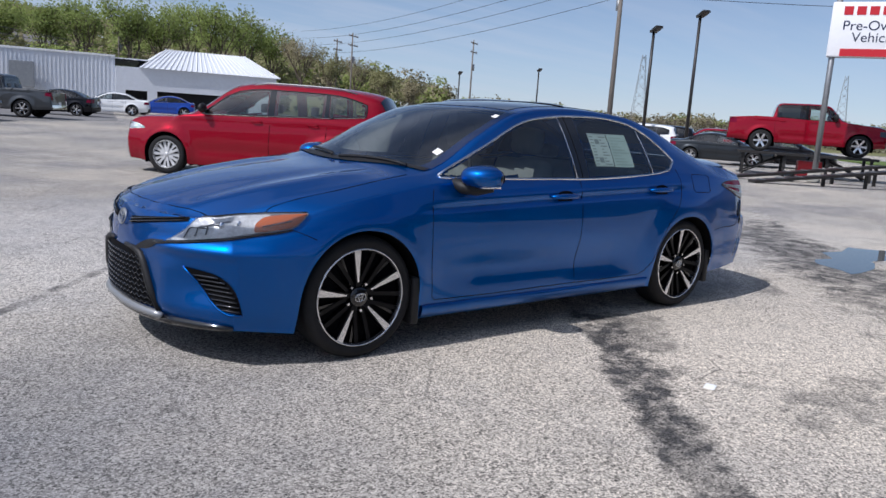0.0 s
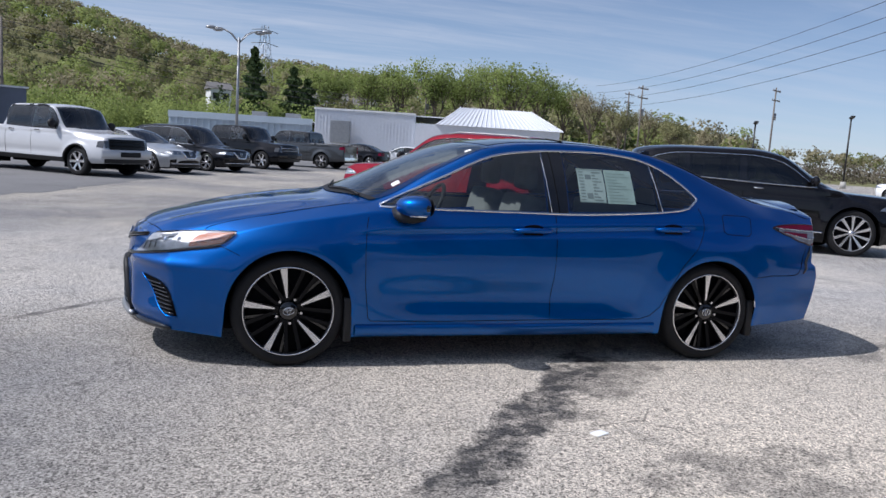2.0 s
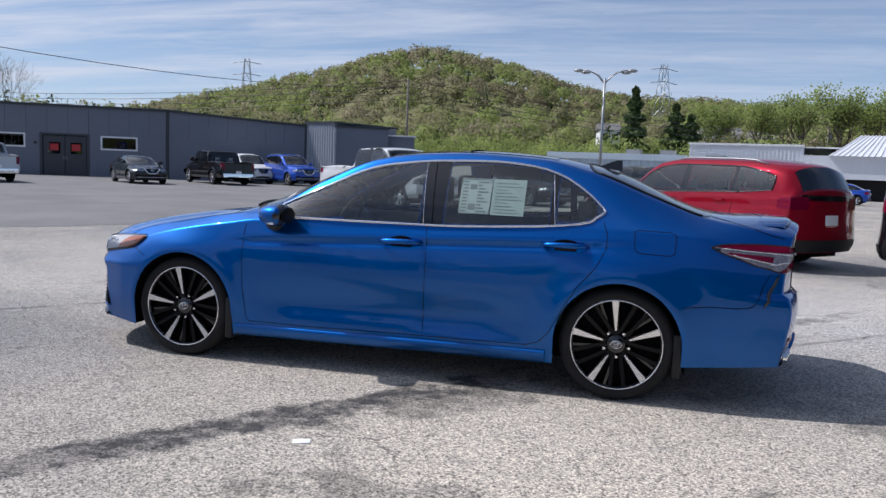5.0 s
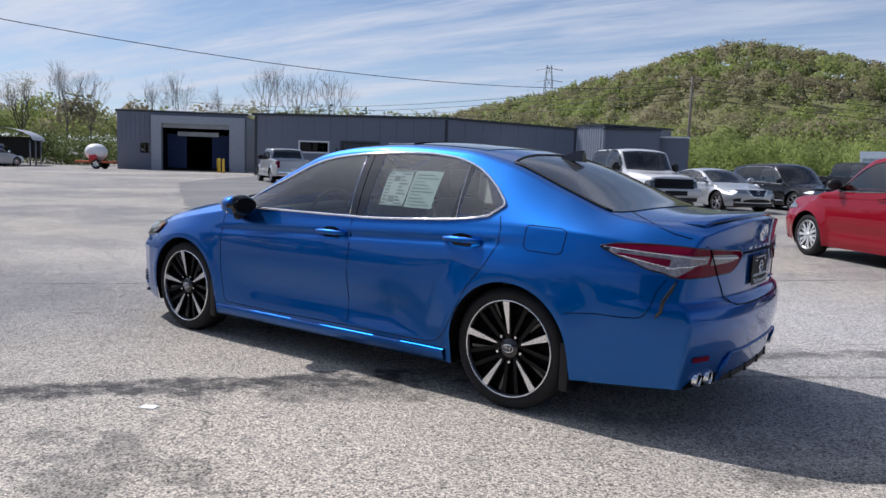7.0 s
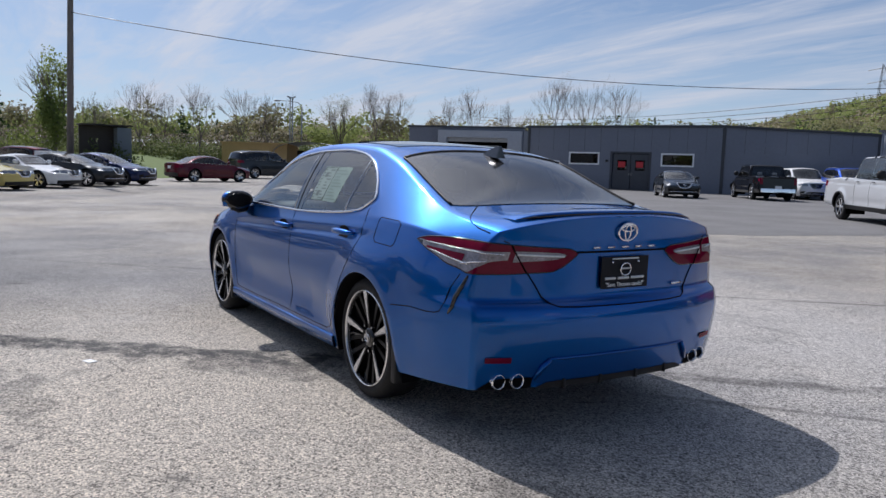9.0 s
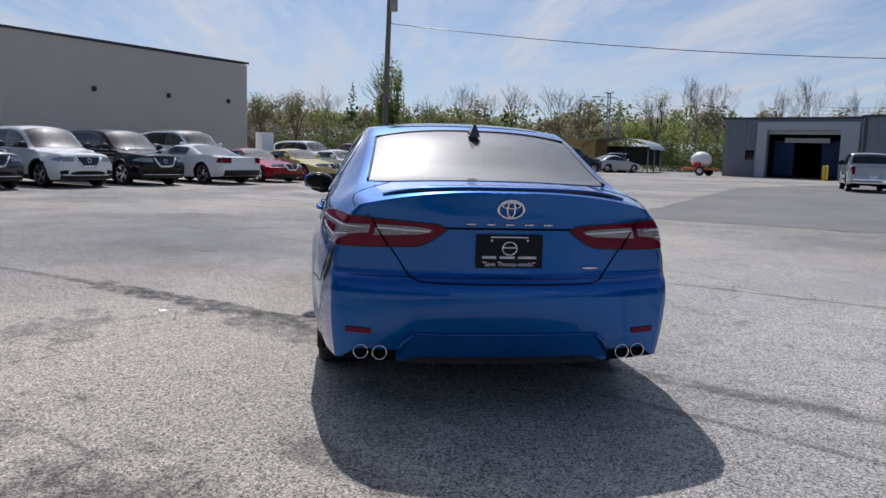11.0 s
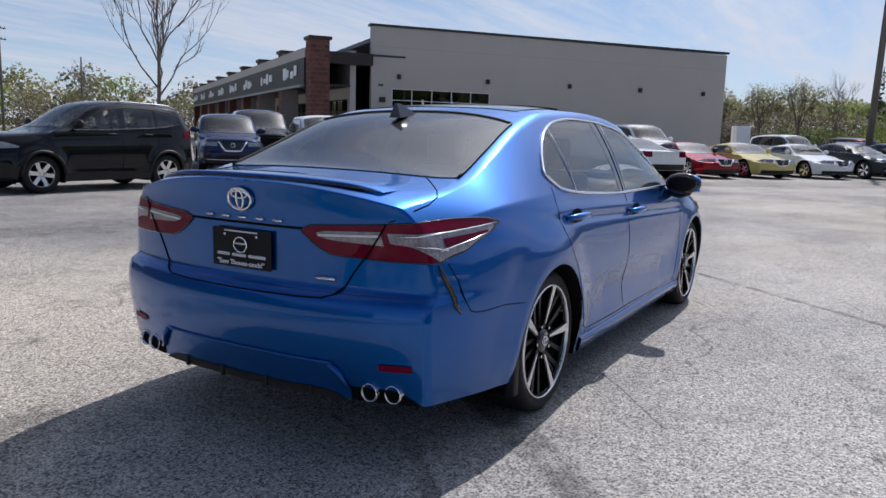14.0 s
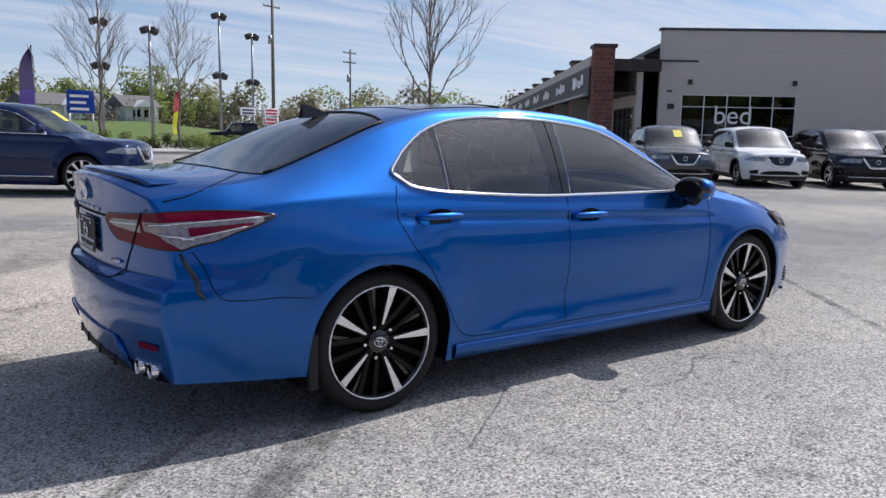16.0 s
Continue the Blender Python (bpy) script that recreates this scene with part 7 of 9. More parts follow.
    part("shop_roof", box(0, L2 - 1.0, 0.6, 5.2, 4.9, 5.0), FLASHING, front, smooth=False)
    part("entry_beam", box(L2 - 0.95, L2 - 0.45, 0.9, 3.2, 4.40, 4.95), BROWN_METAL, front, smooth=False)
    part("entry_soffit", box(L2 - 6.0, L2 - 0.95, 0.9, 2.2, 4.5, 4.6), BROWN_METAL, front, smooth=False)


store()


def grey_building():
    e = thing("grey_building", wall_pose(-40.2, 32.4, -19.5, 42), "low blue-grey workshop building with a double door and two windows", "building")
    L = 22.8
    slope = lambda x: 4.28 if x < 14 else 4.28 - 0.54 * (x - 14) / 8.8  # noqa: E731
    part("front_wall", wall_with_openings(L, slope, 0, 0.25, [(3.4, 5.6, 1.72, 2.5), (6.6, 9.2, 0.0, 2.5), (10.05, 12.15, 1.72, 2.5)]), GREY_WALL, e, smooth=False)
    for x0, x1 in ((0, 14.0), (14.0, L)):
        bm = box(x0 - (0.15 if x0 == 0 else 0), x1, -0.10, 0.45, 0, 0.16)
        for v in bm.verts:
            v.co.z += slope(v.co.x) - 0.04
        part("roof_edge", bm, FLASHING, e, smooth=False)
    part("left_wall", box(0.0, 0.25, 0.25, 9.0, 0, 4.2), GREY_WALL, e, smooth=False)
    part("roof", box(0.25, L, 0.45, 14, 3.5, 3.6), FLASHING, e, smooth=False)
    for k, x in enumerate((0.12, 14.0, L - 0.1)):
        part("corner_trim", box(x - 0.1, x + 0.1, -0.03, -0.002, 0, slope(x) - 0.05), FLASHING, e, smooth=False)
    for k in range(18):
        x = 0.9 + 1.2 * k
        part("panel_seam", box(x - 0.008, x + 0.008, -0.008, -0.001, 2.6, slope(x) - 0.05), FLASHING, e, smooth=False)
    for x0, x1 in ((3.4, 5.6), (10.05, 12.15)):
        window_unit(e, x0, x1, 1.72, 2.5, 1, [], WHITE_TRIM, SHOP_GLASS, 0.03, 0.05)
    for x0, x1 in ((6.65, 7.88), (7.92, 9.15)):
        d = part("door_leaf", box(x0, x1, 0.06, 0.12, 0.02, 2.45), DOOR_GREY, e, "dark grey steel door leaf", smooth=False)
        part("door_pane", box(x0 + 0.3, x1 - 0.25, 0.045, 0.058, 1.35, 2.05), SHOP_GLASS, d, smooth=False)
        part("door_notice", box(x0 + 0.38, x1 - 0.35, 0.036, 0.044, 1.55, 1.95), SIGN_RED, d, smooth=False)
        part("handle", box(7.82 if x0 < 7 else 7.96, 7.85 if x0 < 7 else 7.99, 0.02, 0.058, 1.0, 1.2), STEEL, d, smooth=False)
    part("door_surround", box(6.45, 6.6, -0.02, 0.02, 0, 2.62), DOOR_GREY, e, smooth=False)
    part("door_surround", box(9.2, 9.35, -0.02, 0.02, 0, 2.62), DOOR_GREY, e, smooth=False)
    part("door_surround", box(6.6, 9.2, -0.02, 0.02, 2.5, 2.62), DOOR_GREY, e, smooth=False)
    part("room_back", box(0.5, L - 0.5, 1.5, 1.6, 0.1, 3.4), ROOM_SHADE, e, smooth=False)
    part("wall_lamp", box(6.15, 6.28, -0.14, -0.002, 1.9, 2.05, 0.02), DARK_STEEL, e, smooth=False)
    part("wall_vent", box(16.3, 16.6, -0.06, -0.002, 3.0, 3.3, 0.02), GREY_WALL, e, smooth=False)
    # ribbed annex
    a = thing("metal_annex", wall_pose(-19.6, 42.0, -17.3, 41.0), "small ribbed grey metal annex beside the workshop", "building")
    part("ribbed_wall", box(0, 2.6, 0, 0.2, 0, 3.95), PALE_GREY, a, smooth=False)
    ribs(a, 0.15, 2.5, 0.22, 0.0, 3.9, PALE_GREY, -0.05, 0.05)
    part("plain_wall", box(2.42, 2.6, 0.2, 6, 0, 3.9), GREY_WALL, a, smooth=False)
    part("roof", box(-0.1, 2.72, -0.12, 6.1, 3.95, 4.08), FLASHING, a, smooth=False)
    b = thing("metal_annex", wall_pose(-17.2, 41.1, -13.9, 42.6), "plain blue-grey metal annex with a dark roof edge", "building")
    part("front_wall", box(0, 3.4, 0, 0.2, 0, 3.75), GREY_WALL, b, smooth=False)
    part("roof_edge", box(-0.1, 3.5, -0.1, 3.0, 3.72, 3.85), FLASHING, b, smooth=False)
    part("low_wall", box(3.4, 5.2, 0.6, 0.8, 0, 3.35), GREY_WALL, b, smooth=False)
    part("low_roof_edge", box(3.4, 5.3, 0.5, 3.0, 3.32, 3.42), WHITE_TRIM, b, smooth=False)
    # garage
    g = thing("garage", wall_pose(-53.0, 29.5, -46.0, 36.2), "grey metal garage with a tall open bay", "building")
    part("front_wall", wall_with_openings(9.9, lambda x: 4.55, 0, 0.3, [(1.72, 2.42, 1.3, 2.1), (3.4, 8.6, 0, 3.7)]), GREY_WALL, g, smooth=False)
    part("bay_surround", wall_with_openings(7.1, 4.28, -0.5, -0.02, [(0.75, 5.95, 0, 3.68)]), PALE_GREY, g, smooth=False).matrix_basis = pose(2.68, 0, 0)
    part("roof_edge", box(-0.1, 10, -0.1, 0.5, 4.5, 4.66), FLASHING, g, smooth=False)
    part("roof", box(0, 9.9, 0.3, 14, 4.35, 4.45), FLASHING, g, smooth=False)
    part("side_wall", box(0, 0.3, 0.3, 14, 0, 4.4), GREY_WALL, g, smooth=False)
    part("side_wall", box(9.6, 9.9, 0.3, 14, 0, 4.4), GREY_WALL, g, smooth=False)
    # Back wall and linings are near-black, so the bay's shade is painted in.
    part("back_wall", box(0.3, 9.6, 13.7, 14, 0, 4.35), ROOM_SHADE, g, smooth=False)
    part("inner_lining", box(3.0, 3.2, 0.31, 13, 0, 4.3), ROOM_SHADE, g, smooth=False)
    part("inner_lining", box(8.9, 9.1, 0.31, 13, 0, 4.3), ROOM_SHADE, g, smooth=False)
    part("roller_door", box(3.42, 8.58, -0.1, 0.1, 3.35, 3.7), STEEL, g, "rolled-up steel door", smooth=False)
    for x0, x1 in ((3.5, 5.0), (7.0, 8.5)):
        part("curtain", box(x0, x1, 1.4, 1.5, 0.2, 2.9), BLUE_CURTAIN, g, "dark blue hanging curtain", smooth=False)
    part("sign_panel", box(4.4, 7.6, 0.9, 1.0, 2.75, 3.1), STEEL, g, smooth=False)
    part("window", box(1.74, 2.40, 0.1, 0.12, 1.32, 2.08), SHOP_GLASS, g, smooth=False)
    for k in range(7):
        part("panel_seam", box(0.3 + 0.35 * k, 0.33 + 0.35 * k, -0.03, -0.002, 2.2, 4.4), GREY_WALL, g, smooth=False)
    for x, y in ((-45.9, 33.6), (-44.9, 33.0), (-43.8, 32.5)):
        tagged(part("bollard", tube([(x, y, 0), (x, y, 1.0), (x, y, 1.08)], [0.09, 0.09, 0.04], 10), YELLOW_STEEL), "yellow steel bollard before the garage", "bollard", "yellow bollards by the garage")
    t = thing("spray_trailer", pose(-52.0, 27.2, 0, 0, 0, 40), "small trailer with a white tank and orange frame", "trailer")
    tank = bmesh.new()
    bmesh.ops.create_uvsphere(tank, u_segments=20, v_segments=12, radius=0.75, matrix=Matrix.Translation((0, 0, 1.25)) @ Matrix.Diagonal((1.1, 0.9, 0.85, 1)))
    part("tank", tank, SIGN_WHITE, t, "rounded white plastic tank")
    part("frame", box(-1.3, 1.3, -0.7, 0.7, 0.45, 0.6, 0.02), ORANGE, t, smooth=False)
    part("pump", box(-0.25, 0.25, -0.85, -0.45, 0.6, 1.05, 0.05), SIGN_RED, t)
    for y in (-0.85, 0.85):
        add_wheel(t, 0.3, y, 0.36, 0.2, "truck")


PALE_GREY = surface("pale_grey_metal", (0.34, 0.37, 0.42), 0.5, vary=0.1, scale=0.5)
ORANGE = surface("orange_paint", (0.55, 0.13, 0.04), 0.5, vary=0.15)
grey_building()


def white_building():
    e = thing("white_metal_building", wall_pose(6.4, 69.3, 15.9, 67.3), "long white ribbed metal building", "building")
    part("front_wall", box(0, 9.6, 0, 0.3, 0, 4.6), WHITE_WALL, e, smooth=False)
    ribs(e, 0.1, 9.5, 0.32, 0.0, 4.5, WHITE_WALL, -0.05, 0.05)
    part("roof_edge", box(-0.1, 9.6, -0.12, 0.5, 4.5, 4.66), WHITE_TRIM, e, smooth=False)
    part("end_wall", box(0, 0.3, 0.3, 20, 0, 4.5), WHITE_WALL, e, smooth=False)
    part("roof", box(0.0, 16, 0.3, 20, 4.4, 4.5), WHITE_TRIM, e, smooth=False)
    part("cooling_unit", box(1.6, 3.4, -1.4, -0.3, 1.4, 3.5, 0.05), STEEL, e, "grey rooftop cooling unit", smooth=False)
    h = thing("white_entrance_hall", wall_pose(15.7, 66.8, 30.0, 63.8), "white entrance hall with a hipped ribbed metal roof", "building")
    part("front_wall", wall_with_openings(14.0, 3.75, 0, 0.3, [(0.8, 2.6, 0, 1.75), (3.4, 11.5, 0, 1.8)]), WHITE_WALL, h, smooth=False)
    part("bay_back", box(0.5, 13.5, 1.2, 1.3, 0, 2.2), ROOM_SHADE, h, smooth=False)
    part("side_wall", box(13.7, 14.0, 0.3, 9, 0, 3.7), WHITE_WALL, h, smooth=False)
    part("side_wall", box(0, 0.3, 0.3, 9, 0, 3.7), WHITE_WALL, h, smooth=False)
    roof = bmesh.new()
    base = [roof.verts.new(p) for p in ((1.9, -0.3, 3.75), (14.3, -0.3, 3.75), (14.3, 9.3, 3.75), (1.9, 9.3, 3.75))]
    ridge = [roof.verts.new(p) for p in ((4.4, 2.2, 5.6), (11.4, 2.2, 5.6), (11.4, 6.8, 5.6), (4.4, 6.8, 5.6))]
    for k in range(4):
        j = (k + 1) % 4
        roof.faces.new((base[k], base[j], ridge[j], ridge[k]))
    roof.faces.new(ridge)
    roof.faces.new(base[::-1])
    part("hipped_roof", roof, WHITE_WALL, h, smooth=False)
    for k in range(27):
        xb = 2.1 + 0.46 * k
        xt = 4.4 + 7.0 * k / 26
        part("roof_rib", tube([(xb, -0.3, 3.79), (xt, 2.2, 5.64)], 0.05, 4), WHITE_TRIM, h, smooth=False)
    for k in range(18):
        part("roof_rib", tube([(14.3, -0.2 + 0.53 * k, 3.79), (11.4, 2.2 + 4.6 * k / 17, 5.64)], 0.05, 4), WHITE_TRIM, h, smooth=False)
    b = thing("blue_metal_building", wall_pose(-7.0, 72.0, 6.2, 69.3), "low pale blue metal building", "building")
    part("front_wall", box(0, 13.4, 0.2, 0.5, 0, 3.0), PALE_BLUE, b, smooth=False)
    part("upper_band", box(0, 13.4, 0.0, 0.55, 2.9, 3.5), PALE_BLUE, b, smooth=False)
    part("roof", box(0, 13.4, 0.5, 15, 3.2, 3.3), WHITE_TRIM, b, smooth=False)
    ribs(b, 0.2, 13.2, 0.6, 0.0, 2.9, PALE_BLUE, 0.15, 0.03)
    for x in (7.2, 10.5):
        part("roof_unit", box(x, x + 1.4, 3.0, 4.2, 3.3, 4.0, 0.05), STEEL, b, smooth=False)


white_building()


def small_buildings():
    c = thing("carport", pose(-62, 24.5, 0, 0, 0, 55), "open metal carport with a curved grey roof", "carport")
    for x in (-2.8, 2.8):
        for y in (-2.5, 0, 2.5):
            part("post", tube([(x, y, 0), (x, y, 2.0)], 0.06, 6), STEEL, c)
    bm = bmesh.new()
    rows = [[bm.verts.new((3.1 * math.cos(a), y, 2.0 + 1.0 * math.sin(a))) for a in [math.pi * k / 10 for k in range(11)]] for y in (-3, 3)]
    for k in range(10):
        bm.faces.new((rows[0][k], rows[0][k + 1], rows[1][k + 1], rows[1][k]))
    part("roof_sheet", bm, PALE_GREY, c)
    part("back_panel", box(-2.8, 2.8, 2.6, 2.7, 0.6, 2.3), DARK_STEEL, c, smooth=False)
    t = thing("tan_building", wall_pose(-64.0, 16.5, -61.0, 21.5), "low tan stucco building behind the shrubs", "building")
    part("wall", box(0, 5.8, 0, 6, 0, 2.7), TAN_WALL, t, smooth=False)
    part("roof_edge", box(-0.1, 5.9, -0.1, 6.1, 2.7, 2.85), TAN_WALL, t, smooth=False)
    d = thing("bin_enclosure", pose(0, 0, 0.95) @ wall_pose(-57.5, 4.2, -57.8, 8.0), "dark brown timber bin enclosure on the verge", "enclosure")
    part("wall", box(0, 3.4, 0, 0.2, 0, 2.5), BROWN_METAL, d, smooth=False)
    part("side_wall", box(2.4, 3.4, -1.2, -0.02, 0, 2.4), GREY_WALL, d, smooth=False)
    part("roof_edge", box(-0.1, 3.5, -1.3, 0.3, 2.5, 2.6), BROWN_METAL, d, smooth=False)
    for k, (x, y, rz, L, label) in enumerate(((-16.5, -106.0, 12, 13.0, "single-storey white house with a grey roof and porch"), (-24.6, -103.0, 5, 5.5, "pale house with a gabled porch"))):
        h = thing("house", pose(x, y, 2.1, 0, 0, 180 + rz) @ Matrix.Diagonal((0.78, 0.9, 0.8, 1)), label, "house")
        part("wall", box(-L / 2, L / 2, 0, 8, 0, 2.7), WHITE_TRIM, h, smooth=False)
        bm = bmesh.new()
        v = [bm.verts.new(p) for p in ((-L / 2 - 0.5, -0.6, 2.6), (L / 2 + 0.5, -0.6, 2.6), (L / 2 + 0.5, 4, 4.6), (-L / 2 - 0.5, 4, 4.6), (-L / 2 - 0.5, 8.6, 2.6), (L / 2 + 0.5, 8.6, 2.6))]
        for f in ((0, 1, 2, 3), (3, 2, 5, 4), (0, 3, 4), (1, 5, 2)):
            bm.faces.new([v[q] for q in f])
        part("roof", bm, SHINGLE, h, smooth=False)
        bm = bmesh.new()
        v = [bm.verts.new(p) for p in ((-1.8, -1.6, 2.5), (1.8, -1.6, 2.5), (0, -1.6, 3.7), (-1.8, 2.0, 2.5), (1.8, 2.0, 2.5), (0, 3.0, 3.7))]
        for f in ((0, 1, 2), (0, 2, 5, 3), (1, 4, 5, 2)):
            bm.faces.new([v[q] for q in f])
        part("porch_gable", bm, WHITE_TRIM, h, smooth=False)
        for xx in (-1.6, -0.6, 0.6, 1.6):
            part("porch_column", tube([(xx, -1.4, 0), (xx, -1.4, 2.5)], 0.1, 8), WHITE_TRIM, h)
        for xx in (-L / 2 + 1.8, L / 2 - 1.8):
            part("window", box(xx - 0.6, xx + 0.6, -0.04, -0.002, 0.9, 2.1), SHOP_GLASS, h, smooth=False)


small_buildings()


def unseen_hall():
    """An unseen plain hall, added to darken the car's reflections; it closes the lot on the side away from the walk's
    view: two wings round the corner.
    """
    for name, x0, y0, x1, y1 in (("wall_south", 4.5, -23.0, 38.0, -23.0), ("wall_east", 38.0, -23.0, 38.0, -1.0)):
        L = math.hypot(x1 - x0, y1 - y0)
        e = thing(name, pose(x0, y0, 0, 0, 0, math.degrees(math.atan2(y1 - y0, x1 - x0))), "unseen plain dark grey wall with tall glass bays, added to darken reflections", "wall", kind="structure")
        part("wall", box(0, L, -0.4, 0.0, 0, 7.4), HALL_GREY, e, smooth=False)
        part("coping", box(-0.1, L + 0.1, -0.5, 0.1, 7.4, 7.65), HALL_GREY, e, smooth=False)
        for k in range(int(L / 3.6)):
            window_unit(e, 0.8 + 3.6 * k, 3.8 + 3.6 * k, 0.3, 3.6, 2, [2.4], DARK_STEEL, HALL_GLASS, 0.03)


# Dark colours of the added hall, kept low to darken what the paint mirrors.
HALL_GREY = surface("dark_hall_panel", (0.075, 0.078, 0.085), 0.6, vary=0.15, scale=1.2)
HALL_GLASS = surface("dark_hall_glass", (0.012, 0.014, 0.017), 0.06, vary=0.1, coat=0.3)
unseen_hall()

# ---- lot surfaces ----
FRESH = surface("darker_patched_asphalt", (0.175, 0.172, 0.17), 0.9, vary=0.4, scale=0.4, fine=120, bump=0.5)
GRASS = surface("mown_grass", (0.10, 0.15, 0.03), 0.9, vary=0.35, scale=1.2, fine=40, bump=0.8)
CONCRETE = surface("pale_concrete", (0.42, 0.41, 0.38), 0.85, vary=0.15, scale=1.5, fine=60, bump=0.3)
WATER = surface("puddle_water", (0.03, 0.03, 0.028), 0.03, vary=0.1, spec=0.6)


def sheet(name, pts, z, material, label, category, height=0.0, kind="structure", smooth_n=0):
    """A flat patch of the lot with an uneven outline."""
    bm = bmesh.new()
    out = []
    for k, (x, y) in enumerate(pts):
        x2, y2 = pts[(k + 1) % len(pts)]
        n_ = max(1, int(math.hypot(x2 - x, y2 - y) / smooth_n)) if smooth_n else 1
        for j in range(n_):
            px, py = x + (x2 - x) * j / n_, y + (y2 - y) * j / n_
            w = 0.55 * smooth_n * noise.noise(Vector((px * 2.3, py * 2.3, 3.1))) if smooth_n else 0
            v_ = 0.55 * smooth_n * noise.noise(Vector((px * 2.3, py * 2.3, 9.4))) if smooth_n else 0
            out.append(bm.verts.new((px + w, py + v_, z + height)))
    f = bm.faces.new(out)
    if height:
        r = bmesh.ops.extrude_face_region(bm, geom=[f])
        bmesh.ops.translate(bm, verts=[v for v in r["geom"] if isinstance(v, bmesh.types.BMVert)], vec=(0, 0, -height))
    bmesh.ops.recalc_face_normals(bm, faces=bm.faces)
    for fc in bm.faces:
        if abs(fc.normal.z) > 0.9 and not height and fc.normal.z < 0:
            fc.normal_flip()
    return tagged(part(name, bm, material, None, smooth=False), label, category, kind=kind)


sheet("asphalt_patch", [(-9.6, 5.1), (-5.3, 11.3), (-2.9, 22.0), (1.2, 30.0), (7.5, 36.0), (14, 62), (-20, 41), (-40, 34), (-29.5, 19.5), (-27.0, 16.9), (-18, 10.7)], 0.004, FRESH, "darker newer asphalt before the workshop", "asphalt", smooth_n=0.5)
sheet("puddle", [(4.5, -0.8), (4.8, -0.35), (5.1, -0.15), (5.35, -0.2), (5.7, 0.08), (6.1, 0.0), (6.6, 0.15), (6.9, -0.2), (6.5, -0.35), (6.2, -0.62), (5.7, -0.5), (5.2, -0.75)], 0.003, WATER, "shallow rain puddle mirroring the sky", "puddle", smooth_n=0.14)
def grass_bank():
    """A low mown bank that rises behind the parked row."""
    edge = [(-36.0, 1.0), (-39.0, 2.4), (-41.5, 4.9), (-44.0, 7.8), (-48.0, 10.5), (-53.0, 13.5), (-58.0, 17.0)]
    bm = bmesh.new()
    rows = []
    for k, (x, y) in enumerate(edge):
        row = []
        for j in range(9):
            t_ = j / 8
            row.append(bm.verts.new((x - 22 * t_, y - 1.5 * t_, -0.02 + 0.10 * min(1, 8 * t_) + 1.35 * t_**1.1 + 0.05 * noise.noise(Vector((x - 22 * t_, y, 0.4))))))
        rows.append(row)
    for p_, q_ in zip(rows, rows[1:]):
        for j in range(8):
            bm.faces.new((p_[j], q_[j], q_[j + 1], p_[j + 1]))
    bmesh.ops.recalc_face_normals(bm, faces=bm.faces)
    tagged(part("grass_verge", bm, GRASS), "mown grass bank behind the parked row", "grass", kind="structure")


grass_bank()


def lawn_rise():
    """Lawn that rises from the far side of the road to the houses."""
    bm = bmesh.new()
    rows = []
    for j in range(11):
        t = j / 10
        z = -0.02 + 2.22 * t * t * (3 - 2 * t)
        rows.append([bm.verts.new((-42 + 6.2 * k, -66 - 1.1 * k * (1 - t) - 34 * t, z * min(1.0, 0.25 + 0.25 * k, 0.25 + 0.25 * (10 - k)) + 0.05 * math.sin(1.7 * k + j))) for k in range(11)])
    back = [bm.verts.new((v.co.x, -124, -0.3)) for v in rows[-1]]
    mid = [bm.verts.new((v.co.x, -114, v.co.z)) for v in rows[-1]]
    rows += [mid, back]
    for p, q in zip(rows, rows[1:]):
        for k in range(10):
            bm.faces.new((p[k], p[k + 1], q[k + 1], q[k]))
    bmesh.ops.recalc_face_normals(bm, faces=bm.faces)
    tagged(part("grass_verge", bm, GRASS), "sloping mown lawn across the road", "grass", kind="structure")


lawn_rise()
sheet("grass_verge", [(34, 4), (60, 26), (70, 20), (46, -6)], 0.0, GRASS, "grass strip behind the display ramp", "grass", 0.10)
sheet("kerb_island", [(-4.5, -40), (-9, -44), (-19, -42.5), (-21, -40), (-14, -37.5), (-7, -37.6)], 0.0, CONCRETE, "kerbed concrete parking island", "kerb", 0.14)
sheet("kerb_island", [(-9.0, -16.2), (-10.5, -18.6), (-13.5, -18.2), (-12.0, -15.6)], 0.0, CONCRETE, "kerbed concrete parking island", "kerb", 0.14)


# ---- poles, lamps and wires ----
def utility_pole(x, y, h, arms=2, lean=(0, 0), turn=0.0, r=0.16):
    e = thing("utility_pole", pose(x, y, 0, 0, 0, turn), "weathered wooden utility pole with crossarms", "pole", "utility poles")
    part("shaft", tube([(0, 0, 0), (lean[0] * 0.5, lean[1] * 0.5, h * 0.5), (lean[0], lean[1], h)], [r, r * 0.85, r * 0.65], 10), WOOD_POLE, e)
    for k in range(arms):
        z = h - 0.4 - 1.1 * k
        part("crossarm", box(lean[0] - 1.1, lean[0] + 1.1, lean[1] - 0.17, lean[1] - 0.06, z - 0.06, z + 0.06), WOOD_POLE, e, smooth=False)
        for q in (-1.0, -0.45, 0.45, 1.0):
            part("insulator", tube([(lean[0] + q, lean[1] - 0.11, z + 0.06), (lean[0] + q, lean[1] - 0.11, z + 0.22)], [0.05, 0.03], 6), STEEL, e)
    if arms:
        part("transformer", tube([(lean[0] * 0.7 + 0.32, lean[1] * 0.7, h * 0.66), (lean[0] * 0.7 + 0.32, lean[1] * 0.7, h * 0.66 + 0.8)], 0.2, 10), STEEL, e)
    return e


